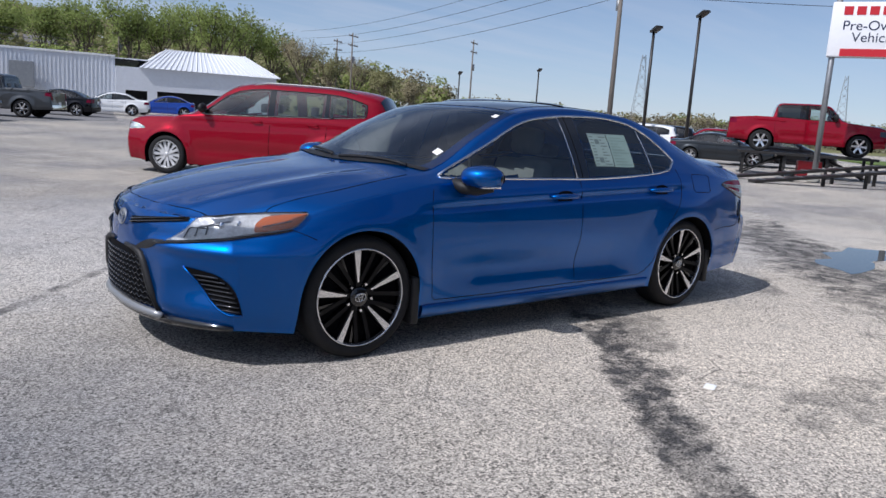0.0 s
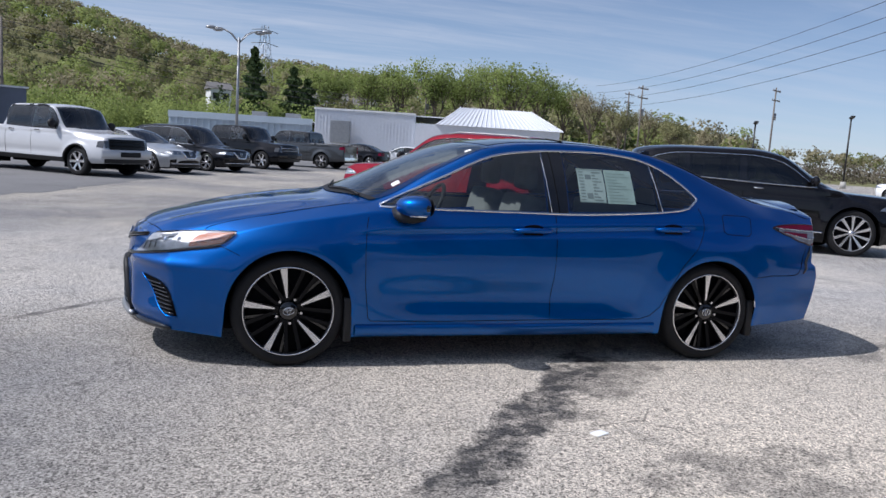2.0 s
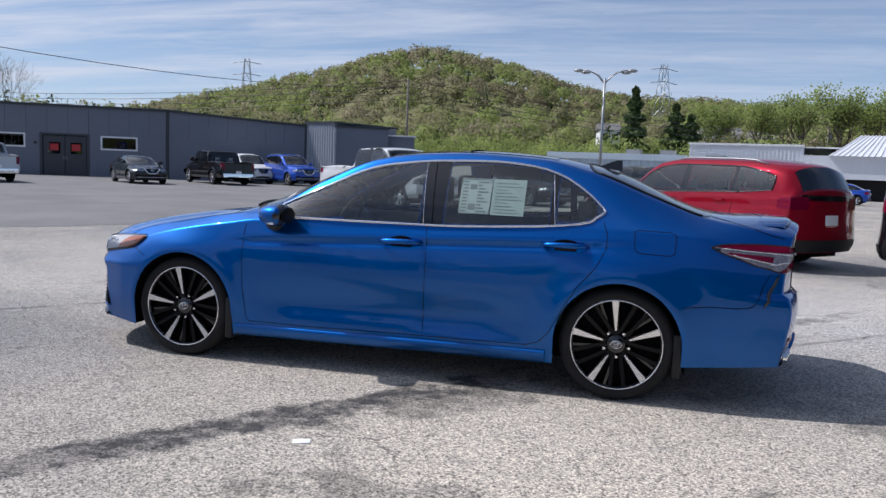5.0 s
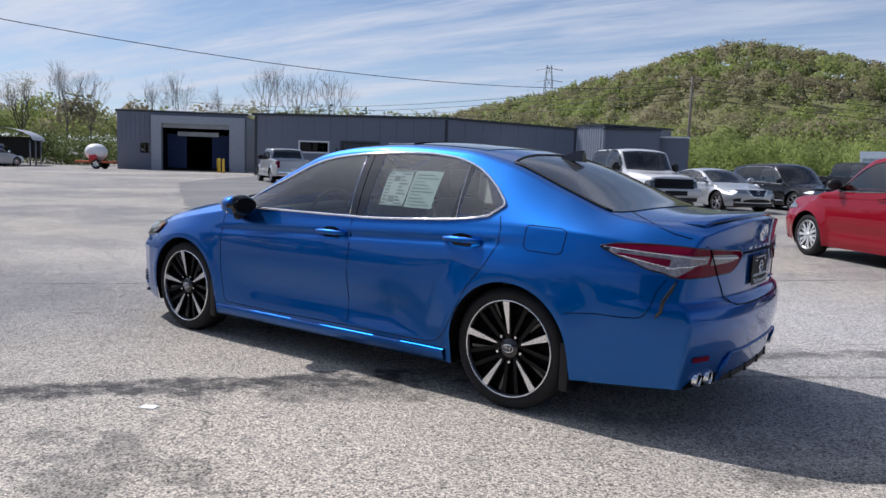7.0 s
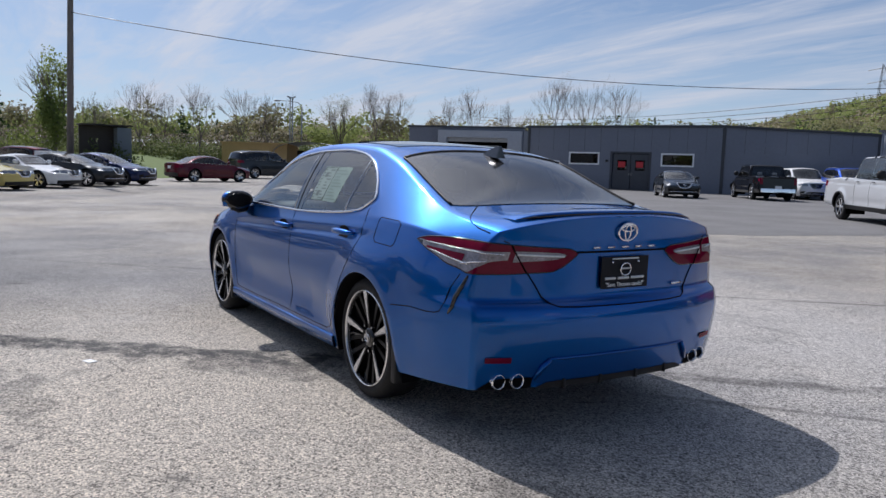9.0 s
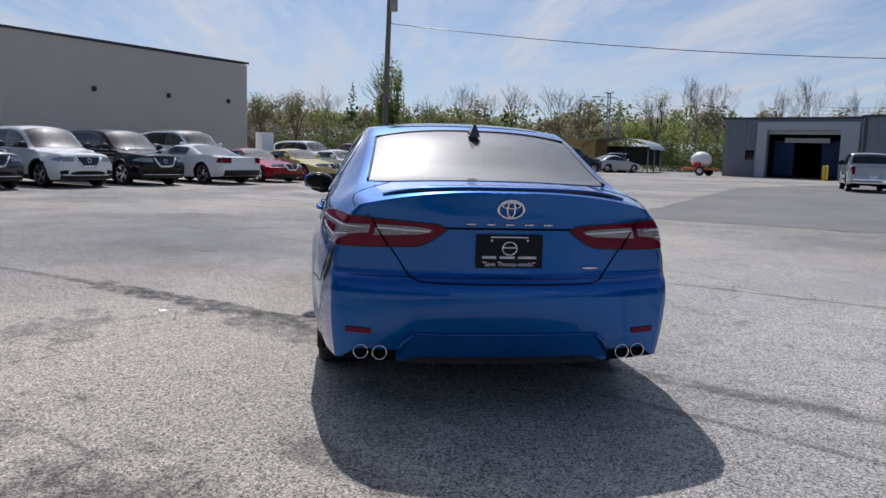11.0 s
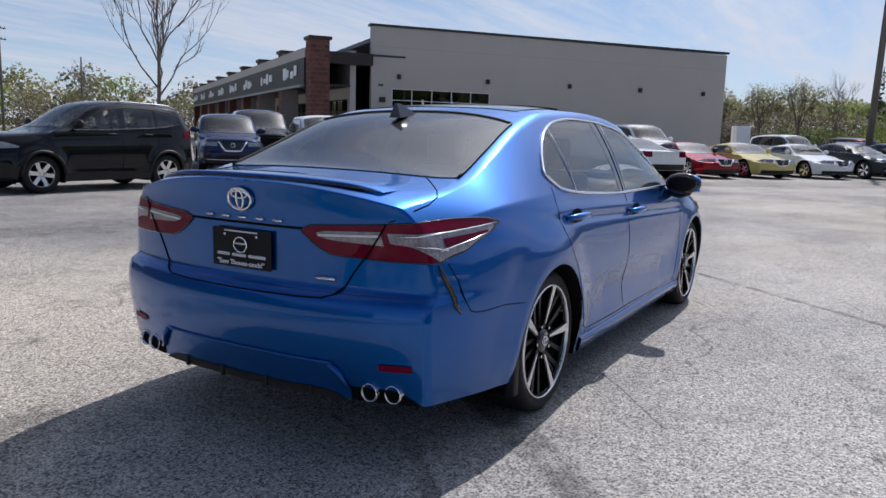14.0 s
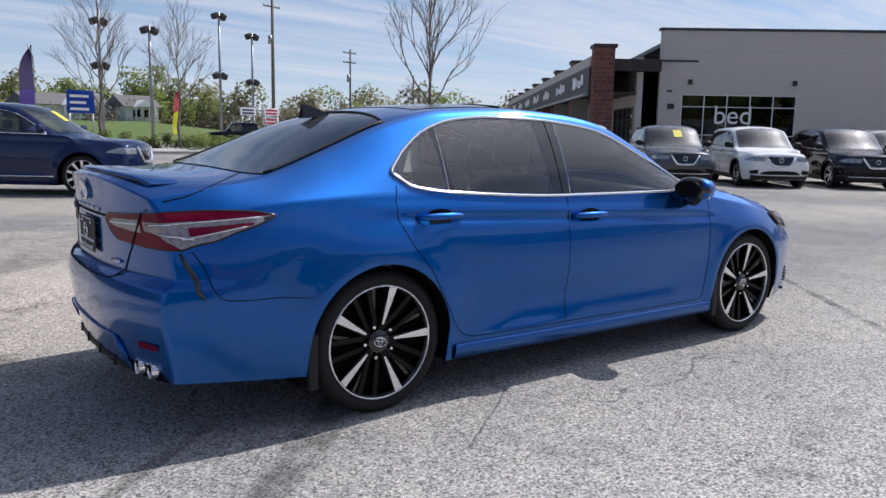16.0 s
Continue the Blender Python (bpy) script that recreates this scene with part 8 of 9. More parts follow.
def box_lamp(x, y, h, turn, material=DARK_STEEL):
    e = thing("street_lamp", pose(x, y, 0, 0, 0, turn), "dark lamp post with a flat rectangular head", "lamp post", "flat-headed lamp posts")
    part("pole", tube([(0, 0, 0), (0, 0, h)], [0.10, 0.075], 10), material, e)
    part("foot", tube([(0, 0, 0), (0, 0, 0.7)], 0.28, 12), CONCRETE, e)
    bm = box(-0.72, 0.12, -0.2, 0.2, h - 0.06, h + 0.07, 0.02)
    bmesh.ops.rotate(bm, verts=bm.verts, cent=(0, 0, h), matrix=Matrix.Rotation(radians(14), 3, "Y"))
    part("head", bm, material, e)
    return e


def cobra_lamp(x, y, h, turn):
    e = thing("street_lamp", pose(x, y, 0, 0, 0, turn), "grey steel lamp post with one long curved arm", "lamp post")
    part("pole", tube([(0, 0, 0), (0, 0, h - 0.6)], [0.11, 0.08], 10), STEEL, e)
    part("arm", tube([(0, 0, h - 0.7), (-0.4, 0, h - 0.15), (-1.4, 0, h), (-2.8, 0, h + 0.05)], 0.045, 6), STEEL, e)
    bm = bmesh.new()
    bmesh.ops.create_uvsphere(bm, u_segments=12, v_segments=8, radius=1.0, matrix=Matrix.Translation((-3.1, 0, h + 0.02)) @ Matrix.Diagonal((0.42, 0.2, 0.11, 1)))
    part("lamp_head", bm, STEEL, e)
    return e


def double_lamp(x, y, h, turn):
    e = thing("street_lamp", pose(x, y, 0, 0, 0, turn), "tall grey lamp post with curved arms and cobra heads", "lamp post")
    part("pole", tube([(0, 0, 0), (0, 0, h - 0.6)], [0.12, 0.08], 10), STEEL, e)
    for dx, dy in ((-1.7, 0), (1.7, 0), (1.3, 0.9), (-1.3, 0.9)):
        part("arm", tube([(0, 0, h - 1.0), (dx * 0.35, dy * 0.35, h - 0.35), (dx * 0.7, dy * 0.7, h - 0.05), (dx, dy, h)], 0.045, 6), STEEL, e)
        bm = bmesh.new()
        bmesh.ops.create_uvsphere(bm, u_segments=12, v_segments=8, radius=1.0, matrix=Matrix.Translation((dx * 1.15, dy * 1.15, h - 0.04)) @ Matrix.Diagonal((0.38, 0.2, 0.13, 1)))
        part("lamp_head", bm, STEEL, e)
    return e


def flood_pole(x, y, h, heads, turn=0.0, material=STEEL):
    e = thing("flood_light_pole", pose(x, y, 0, 0, 0, turn), "tall grey pole with dark floodlights", "lamp post", "floodlight poles by the road")
    part("pole", tube([(0, 0, 0), (0, 0, h)], [0.13, 0.08], 10), material, e)
    for z in heads:
        for s in (-1, 1):
            bm = box(s * 0.12, s * 0.62, -0.22, 0.22, z - 0.22, z + 0.22, 0.05)
            bmesh.ops.rotate(bm, verts=bm.verts, cent=(s * 0.3, 0, z), matrix=Matrix.Rotation(radians(25 * s), 3, "Y"))
            part("floodlight", bm, DARK_STEEL, e)
    return e


def wire(a, b_, sag=0.8, r=0.018):
    a, b_ = Vector(a), Vector(b_)
    pts = [a.lerp(b_, k / 16) - Vector((0, 0, sag * 4 * (k / 16) * (1 - k / 16))) for k in range(17)]
    return tagged(part("overhead_wire", tube(pts, r, 4), DARK_STEEL), "thin black overhead power line", "cable", "overhead wires")


def pylon(x, y, h, turn=0.0):
    e = thing("transmission_tower", pose(x, y, 0, 0, 0, turn), "distant grey lattice transmission tower", "tower")
    bm = bmesh.new()
    w0, w1 = h * 0.10, h * 0.02
    lv = 9
    for k in range(lv):
        a, c = w0 + (w1 - w0) * k / lv, w0 + (w1 - w0) * (k + 1) / lv
        za, zc = h * k / lv, h * (k + 1) / lv
        cor = ((-1, -1), (1, -1), (1, 1), (-1, 1))
        for q in range(4):
            (p0, p1), (q0, q1) = cor[q], cor[(q + 1) % 4]
            add_tube(bm, [(p0 * a, p1 * a, za), (p0 * c, p1 * c, zc)], h * 0.0022, 3)
            add_tube(bm, [(p0 * a, p1 * a, za), (q0 * c, q1 * c, zc)], h * 0.0014, 3)
            add_tube(bm, [(q0 * a, q1 * a, za), (p0 * c, p1 * c, zc)], h * 0.0014, 3)
    part("lattice", bm, STEEL, e, smooth=False)
    for z in (0.72, 0.84, 0.95):
        part("arm", tube([(-h * 0.13, 0, h * z), (0, 0, h * z + h * 0.02), (h * 0.13, 0, h * z)], h * 0.003, 4), STEEL, e)
    return e


utility_pole(-34.0, 1.2, 12.5, 1, (0.0, 0.35), 40)
utility_pole(-17.3, 57.3, 8.8, 0, r=0.13)
utility_pole(42.0, 34.0, 15.0, 3, (0.6, -0.2), 60, r=0.2)
for x, y, h in ((60, 72, 11), (46, 78, 10.5), (52, 92, 11), (24, 96, 10)):
    utility_pole(x, y, h, 2, turn=30, r=0.12)
wire((-34, 1.4, 7.65), (-17.3, 57.3, 8.1), 1.8)
for k in range(4):
    wire((-17.3, 57.3, 8.6 - 0.5 * k), (62, 118, 8.0 - 0.7 * k), 2.0, 0.022)
    wire((-17.3, 57.3, 8.6 - 0.5 * k), (-95, 64, 9.0 - 0.5 * k), 1.5, 0.022)
for k, z in enumerate((14.6, 13.4, 12.3, 11.0)):
    wire((42.6, 33.8, z), (78, -16, z + 1.5), 1.2, 0.02)
    wire((42.6, 33.8, z), (60, 118, z - 0.5), 1.4, 0.02)
box_lamp(31.5, 22.7, 6.6, 60)
box_lamp(32.5, 20.6, 7.4, 60)
box_lamp(58, 58, 7.0, 60)
box_lamp(50, 62, 6.0, 60)
double_lamp(-1.0, 53.7, 9.1, 0)
box_lamp(-89.0, 32.4, 9.2, 66, STEEL)
box_lamp(-89.3, 32.2, 9.2, 246, STEEL)
cobra_lamp(-88.6, 33.5, 8.8, 66)
flood_pole(-18.8, -57.3, 10.5, (10.2, 5.6), 20)
flood_pole(-22.6, -60.0, 9.5, (9.2, 5.4), 20)
flood_pole(-9.3, -54.5, 11.0, (8.6, 5.6), 20)
utility_pole(-28.8, -70.0, 15.0, 2, turn=20, r=0.2)
utility_pole(-42, -78, 11, 2, turn=20, r=0.15)
utility_pole(-47, -72, 8, 0, turn=20, r=0.12)
flood_pole(-12.0, -52.0, 8.3, (8.0,), 20)
pylon(-142, 262, 40, 20)
pylon(8.0, 215, 32, 30)
pylon(140, 108, 18, 30)
pylon(160, 72, 15, 30)


def display_sign():
    e = thing("pylon_sign", pose(22.25, 7.1, 0, 0, 0, -65), "white two-post dealer sign with dark words and a red band", "sign")
    for x in (-1.15, 1.15):
        part("post", tube([(x, 0.0, 0), (x, 0.0, 6.2)], 0.09, 12), STEEL, e)
        part("footing", box(x - 0.2, x + 0.2, -0.2, 0.2, 0, 0.35, 0.03), CONCRETE, e)
    panel = part("panel", box(-1.32, 1.32, -0.16, -0.095, 4.02, 5.72, 0.05), SIGN_WHITE, e, "white sign panel with rounded edges")
    back = part("panel_back", box(-1.32, 1.32, 0.095, 0.16, 4.02, 5.72, 0.05), SIGN_WHITE, e)
    part("red_band", box(-0.95, 1.28, -0.175, -0.161, 4.05, 4.28), SIGN_RED, panel, smooth=False)
    for k in range(6):
        x = -0.98 + 0.36 * k
        part("logo_bar", box(x, x + 0.26, -0.172, -0.161, 5.32, 5.58), SIGN_RED, panel, smooth=False)
    letters("Pre-Owned", 0.42, SIGN_NAVY, panel, pose(0.02, -0.166, 4.98, 90, 0, 0), "sign_words", "dark sign words")
    letters("Vehicles", 0.42, SIGN_NAVY, panel, pose(0.02, -0.166, 4.62, 90, 0, 0), "sign_words", "dark sign words")
    s = thing("display_ramp", pose(24.4, 9.9, 0, 0, 0, -58 - 180), "black steel display stand under the raised pickup", "ramp")
    for y in (-0.78, 0.78):
        part("runner", box(-2.3, 2.3, y - 0.2, y + 0.2, 0.76, 0.85, 0.01), DARK_STEEL, s, smooth=False)
        for x in (-2.1, -0.7, 0.7, 2.1):
            part("leg", box(x - 0.05, x + 0.05, y - 0.05, y + 0.05, 0, 0.76), DARK_STEEL, s, smooth=False)
        part("brace", tube([(-2.1, y, 0.05), (-0.7, y, 0.74)], 0.03, 4), DARK_STEEL, s)
        part("brace", tube([(2.1, y, 0.05), (0.7, y, 0.74)], 0.03, 4), DARK_STEEL, s)
    part("red_box", box(-0.6, 0.2, -0.4, 0.4, 0.0, 0.6, 0.02), SIGN_RED, s, smooth=False)
    r = thing("vehicle_ramp", pose(20.4, 7.3, 0, 0, 0, -30), "empty black steel vehicle ramp on the lot", "ramp")
    for y in (-0.8, 0.8):
        bm = box(-2.7, 2.7, y - 0.2, y + 0.2, -0.04, 0.04)
        for v in bm.verts:
            v.co.z += 0.35 + 0.115 * v.co.x
        part("runner", bm, DARK_STEEL, r, smooth=False)
        for x in (-0.4, 1.0, 2.5):
            part("leg", box(x - 0.04, x + 0.04, y - 0.04, y + 0.04, 0, 0.32 + 0.115 * x), DARK_STEEL, r, smooth=False)
        for k in range(9):
            x = -2.4 + 0.6 * k
            part("tread_bar", box(x - 0.03, x + 0.03, y - 0.19, y + 0.19, 0.39 + 0.115 * x, 0.41 + 0.115 * x), STEEL, r, smooth=False)


display_sign()


def road_side():
    for x, y, w, h, z in ((-20.4, -55.6, 1.6, 0.62, 2.5), (-22.1, -55.0, 1.6, 0.62, 2.5), (-22.1, -55.1, 1.6, 0.66, 1.75)):
        e = thing("roadside_sign", pose(x, y, 0, 0, 0, 200), "low white and red roadside sign", "sign")
        pn = part("panel", box(-w / 2, w / 2, -0.06, 0.06, z, z + h, 0.02), SIGN_WHITE, e, smooth=False)
        for k in range(2):
            part("word_bar", box(-w * 0.4, w * 0.35, -0.075, -0.061, z + 0.12 + 0.4 * h * k, z + 0.12 + 0.4 * h * k + 0.13), SIGN_NAVY if x > -21 else SIGN_RED, pn, smooth=False)
        for s in (-1, 1):
            part("post", tube([(s * w * 0.4, 0, 0), (s * w * 0.4, 0, z)], 0.04, 6), STEEL, e)
    b = thing("direction_sign", pose(-8.2, -56.0, 0, 0, 0, 190), "blue roadside direction sign on two posts", "sign")
    pn = part("panel", box(-0.95, 0.95, -0.04, 0.04, 2.3, 3.9, 0.03), PAINTS["blue"], b, smooth=False)
    for k in range(3):
        part("word_bar", box(-0.75, 0.55 - 0.2 * (k % 2), -0.052, -0.041, 2.5 + 0.45 * k, 2.68 + 0.45 * k), SIGN_WHITE, pn, smooth=False)
    for s in (-1, 1):
        part("post", tube([(s * 0.8, 0, 0), (s * 0.8, 0, 2.3)], 0.05, 6), STEEL, b)
    for x, y, h, mats in ((-1.35, -28.0, 4.2, ((0.05, 0.03, 0.20), (0.03, 0.02, 0.08))), (-13.6, -51.0, 4.0, ((0.55, 0.55, 0.03), (0.45, 0.03, 0.04)))):
        e = thing("feather_flag", pose(x, y, 0, 0, 0, 30), "tall feather flag on a thin pole", "flag", "feather flags by the road")
        part("pole", tube([(0, 0, 0), (0, 0, h * 0.9), (0.18, 0, h)], 0.022, 6), STEEL, e)
        for k, c in enumerate(mats):
            bm = bmesh.new()
            rows = []
            for j in range(9):
                z = h * (0.25 + 0.75 * (k * 0.5 + j / 16))
                wd = 0.55 * (1 - ((z / h - 0.25) / 0.75) ** 5) + 0.1
                wob = 0.05 * math.sin(3 * z)
                rows.append([bm.verts.new((0.03, wob * 0.3, z)), bm.verts.new((0.03 + wd * 0.5, wob, z)), bm.verts.new((0.03 + wd, wob * 1.4, z - 0.1))])
            for p, q in zip(rows, rows[1:]):
                for j in range(2):
                    bm.faces.new((p[j], p[j + 1], q[j + 1], q[j]))
            part("flag_cloth", bm, surface("flag_cloth", c, 0.8, vary=0.2, scale=3), e)


road_side()


# ---- terrain and vegetation ----
ridge = curve([(0, 0.9), (30, 1.3), (45, 1.6), (54, 2.0), (60, 3.0), (64, 4.0), (70, 4.6), (79, 5.2), (85, 5.5), (90, 5.8), (94, 6.5), (97, 7.5), (101, 8.4), (104.5, 8.8), (108, 8.3), (112, 7.0), (117, 5.6), (122, 4.6), (128, 3.4), (135, 2.6), (150, 2.2), (165, 2.4), (180, 2.4), (200, 2.0), (215, 1.2), (240, 1.4), (265, 1.6), (290, 1.0), (330, 0.8), (360, 0.8)])
FAR = 340.0


def land(az, r):
    """The height of the land round the lot."""
    top = max(0.0, FAR * math.tan(radians(ridge(az % 360))) - 9.0)
    t = min(max((r - 105.0) / (FAR - 105.0), 0.0), 1.0)
    bumps = 4.0 * noise.noise(Vector((r * math.cos(radians(az)) / 60, r * math.sin(radians(az)) / 60, 0.3))) * t
    return top * (t * t * (3 - 2 * t)) * (1.0 if r <= FAR else max(0.0, 1 - (r - FAR) / 400.0)) + bumps


LITTER_SOIL = surface("leaf_litter", (0.12, 0.10, 0.05), 0.95, vary=0.4, scale=0.08, fine=1.5, tones=((0.16, 0.13, 0.08), (0.16, 0.16, 0.06), (0.13, 0.15, 0.05)))


def make_hills():
    rs = [100, 112, 128, 150, 175, 200, 230, 260, 290, 320, 340, 380, 450, 560]
    verts, faces = [], []
    n_ = 180
    for r in rs:
        for k in range(n_):
            az = 360 * k / n_
            verts.append((r * math.cos(radians(az)), r * math.sin(radians(az)), land(az, r) - (0.3 if r == 100 else 0)))
    for a in range(len(rs) - 1):
        for k in range(n_):
            j = (k + 1) % n_
            faces.append((a * n_ + k, (a + 1) * n_ + k, (a + 1) * n_ + j, a * n_ + j))
    tagged(raw("hills", verts, faces, LITTER_SOIL, None, True), "wooded hills round the valley", "hill", kind="structure")


make_hills()

FRESH_LEAF = leaves("fresh_forest_leaves", ((0.16, 0.20, 0.065), (0.26, 0.31, 0.10), (0.34, 0.385, 0.14)), 0.2, 0.45, 0.25)
OLIVE_LEAF = leaves("olive_forest_leaves", ((0.17, 0.175, 0.085), (0.25, 0.25, 0.12), (0.31, 0.30, 0.16)), 0.2, 0.45, 0.25)
BARE_LEAF = leaves("budding_brown_twigs", ((0.19, 0.17, 0.105), (0.27, 0.245, 0.15), (0.33, 0.295, 0.18)), 0.2, 0.35, 0.3)
THICKET = leaves("bare_thicket_twigs", ((0.10, 0.085, 0.07), (0.17, 0.145, 0.11), (0.16, 0.155, 0.08)), 0.12, 0.2, 0.4)
LEAF = leaves("fresh_green_leaves", ((0.14, 0.185, 0.055), (0.225, 0.285, 0.085), (0.34, 0.40, 0.125)), 0.12, 0.5, 0.3)
SHRUB_LEAF = leaves("shrub_leaves", ((0.06, 0.085, 0.03), (0.11, 0.145, 0.045), (0.17, 0.20, 0.06)), 0.25, 0.35, 0.55)
PINE_LEAF = leaves("dark_evergreen_needles", ((0.03, 0.055, 0.022), (0.06, 0.095, 0.034), (0.10, 0.135, 0.05)), 0.4, 0.25, 0.5)
BARK = surface("grey_brown_bark", (0.11, 0.085, 0.07), 0.9, vary=0.35, scale=4, bump=0.6, stretch=(4, 4, 0.6))
TWIG = surface("twig_bark", (0.17, 0.145, 0.125), 0.9, vary=0.25, scale=3)

rng = np.random.default_rng(7)


def leaf_quads(centres, sizes, facing=None):
    """Small leaf clumps as single uneven quads, one at each centre, turned at random."""
    n_ = len(centres)
    a = rng.normal(size=(n_, 3))
    if facing is not None:
        f = facing + 0.45 * rng.normal(size=(n_, 3))
        f /= np.linalg.norm(f, axis=1)[:, None]
        a -= (a * f).sum(1)[:, None] * f
    a /= np.linalg.norm(a, axis=1)[:, None]
    b_ = rng.normal(size=(n_, 3)) if facing is None else np.cross(f, a)
    b_ -= (a * b_).sum(1)[:, None] * a
    b_ /= np.linalg.norm(b_, axis=1)[:, None]
    s = np.asarray(sizes)[:, None]
    k = rng.uniform(0.6, 1.3, size=(n_, 4))
    pts = np.stack([centres + a * s * k[:, :1], centres + b_ * s * k[:, 1:2], centres - a * s * k[:, 2:3], centres - b_ * s * k[:, 3:4]], 1)
    return pts.reshape(-1, 3)


def quads_object(name, pts, material, parent=None, outward=None):
    """Loose leaf quads as one mesh; outward gives each quad the direction out of its crown, for soft shading."""
    pts = np.asarray(pts, float).reshape(-1, 4, 3)
    if outward is not None:
        flat = np.cross(pts[:, 2] - pts[:, 0], pts[:, 3] - pts[:, 1])
        turned = (flat * outward).sum(1) < 0
        pts[turned] = pts[turned][:, ::-1]
        flat[turned] *= -1
        flat /= np.linalg.norm(flat, axis=1)[:, None] + 1e-9
    pts = pts.reshape(-1, 3)
    me = bpy.data.meshes.new(name)
    n_ = len(pts) // 4
    me.vertices.add(len(pts))
    me.vertices.foreach_set("co", np.asarray(pts, dtype=np.float32).ravel())
    me.loops.add(len(pts))
    me.loops.foreach_set("vertex_index", np.arange(len(pts), dtype=np.int32))
    me.polygons.add(n_)
    me.polygons.foreach_set("loop_start", np.arange(0, 4 * n_, 4, dtype=np.int32))
    me.polygons.foreach_set("loop_total", np.full(n_, 4, dtype=np.int32))
    me.materials.append(material)
    me.update()
    me.validate()
    if outward is not None:
        soft = 0.35 * flat + outward
        soft /= np.linalg.norm(soft, axis=1)[:, None] + 1e-9
        me.polygons.foreach_set("use_smooth", [True] * len(me.polygons))
        me.normals_split_custom_set(np.repeat(soft, 4, axis=0))
    ob = new(name, me)
    ob.parent = parent
    return ob


def away(points, centre, lift=0.35):
    """Unit directions out of a crown's centre, turned up a little."""
    d = np.asarray(points) - np.asarray(centre, float)
    d /= np.linalg.norm(d, axis=1)[:, None] + 1e-6
    d[:, 2] += lift
    return d / (np.linalg.norm(d, axis=1)[:, None] + 1e-6)


def crown_points(n_, centre, radii, lumps):
    """Points in lumps over a crown, denser at the rim, with gaps between."""
    c = np.asarray(centre, float)
    seeds = rng.normal(size=(lumps, 3))
    seeds /= np.linalg.norm(seeds, axis=1)[:, None]
    seeds = seeds * rng.uniform(0.35, 0.95, size=(lumps, 1)) * np.asarray(radii) + c
    pick = rng.integers(0, lumps, n_)
    off = np.clip(rng.normal(size=(n_, 3)), -1.5, 1.5) * np.asarray(radii) * (0.75 / lumps ** 0.42)
    return seeds[pick] + off


def forest():
    kinds, pines = {k: ([], []) for k in ("fresh", "olive", "bare")}, []
    for az0, az1, r0, r1, count in ((52, 140, 110, 345, 2600), (60, 128, 250, 345, 1100), (140, 215, 105, 260, 900), (15, 55, 290, 345, 260), (215, 290, 110, 300, 400), (290, 380, 150, 330, 80)):
        az = rng.uniform(az0, az1, count)
        r = np.sqrt(rng.uniform(r0**2, r1**2, count))
        for a, d in zip(az, r):
            h = rng.uniform(6.5, 11.0)
            z = land(a, d)
            base = np.array((d * math.cos(radians(a)), d * math.sin(radians(a)), z))
            k = 220 if d < 170 else 120 if d < 240 else 70
            evergreen = rng.random() < 0.06
            if evergreen:
                t = rng.random(k)
                p = base + np.stack([rng.normal(size=k) * (1 - t) * 1.3, rng.normal(size=k) * (1 - t) * 1.3, t * h], 1)
                pines.append(leaf_quads(p, np.full(k, 0.55) * (1.15 - t)))
            else:
                lumps = rng.normal(size=(6, 3))
                lumps /= np.linalg.norm(lumps, axis=1)[:, None]
                lumps[:, 2] = np.abs(lumps[:, 2]) * 0.9 - 0.15
                pick = rng.integers(0, 6, k)
                v = rng.normal(size=(k, 3))
                v /= np.linalg.norm(v, axis=1)[:, None]
                v[:, 2] = np.where(v[:, 2] < -0.3, -v[:, 2], v[:, 2])
                size_ = np.array((h * 0.34, h * 0.34, h * 0.40))
                p = base + (0, 0, h * 0.52) + lumps[pick] * size_ * 0.55 + v * size_ * 0.52 * rng.uniform(0.8, 1.15, (k, 1))
                way = away(p, base + (0, 0, h * 0.42), 0.2) * 0.6 + v * 0.4
                clump = noise.noise(Vector((base[0] / 38, base[1] / 38, 2.0))) + 0.75 * rng.normal() * 0.5
                out, ways = kinds["fresh" if clump > 0.14 else "olive" if clump > -0.24 else "bare"]
                out.append(leaf_quads(p, rng.uniform(0.28, 0.56, k) * (0.58 if d < 170 else 0.78 if d < 240 else 1.0), way))
                ways.append(way)
    for key, material, label in (("fresh", FRESH_LEAF, "woodland trees in fresh bright green leaf"), ("olive", OLIVE_LEAF, "woodland trees in dull olive spring leaf"), ("bare", BARE_LEAF, "still bare brown budding woodland trees")):
        tagged(quads_object("hill_forest", np.concatenate(kinds[key][0]), material, None, np.concatenate(kinds[key][1])), label, "forest", kind="stuff")
    tagged(quads_object("hill_evergreens", np.concatenate(pines), PINE_LEAF), "dark evergreens among the hill woodland", "forest", kind="stuff")


forest()


def branch(bm, p, way, length, r, depth, tips, spread=0.55):
    """A limb that forks down to twigs."""
    mid = p + way * length * 0.5 + Vector(rng.normal(size=3)) * length * 0.04
    end = p + way * length + Vector(rng.normal(size=3)) * length * 0.05
    add_tube(bm, [p, mid, end], [r, r * 0.8, r * 0.58], 5 if r > 0.04 else 3, caps=False)
    if depth == 0:
        tips.append(end)
        return
    for k in range(3 if depth > 1 else 4):
        turn = Vector(rng.normal(size=3))
        nw = (way + spread * turn.normalized() + Vector((0, 0, 0.18))).normalized()
        start = p.lerp(end, 0.55 + 0.45 * rng.random()) if k else end
        branch(bm, start, nw, length * (0.62 + 0.2 * rng.random()), r * 0.55, depth - 1, tips, spread)
    if depth < 3:
        tips.append(end)


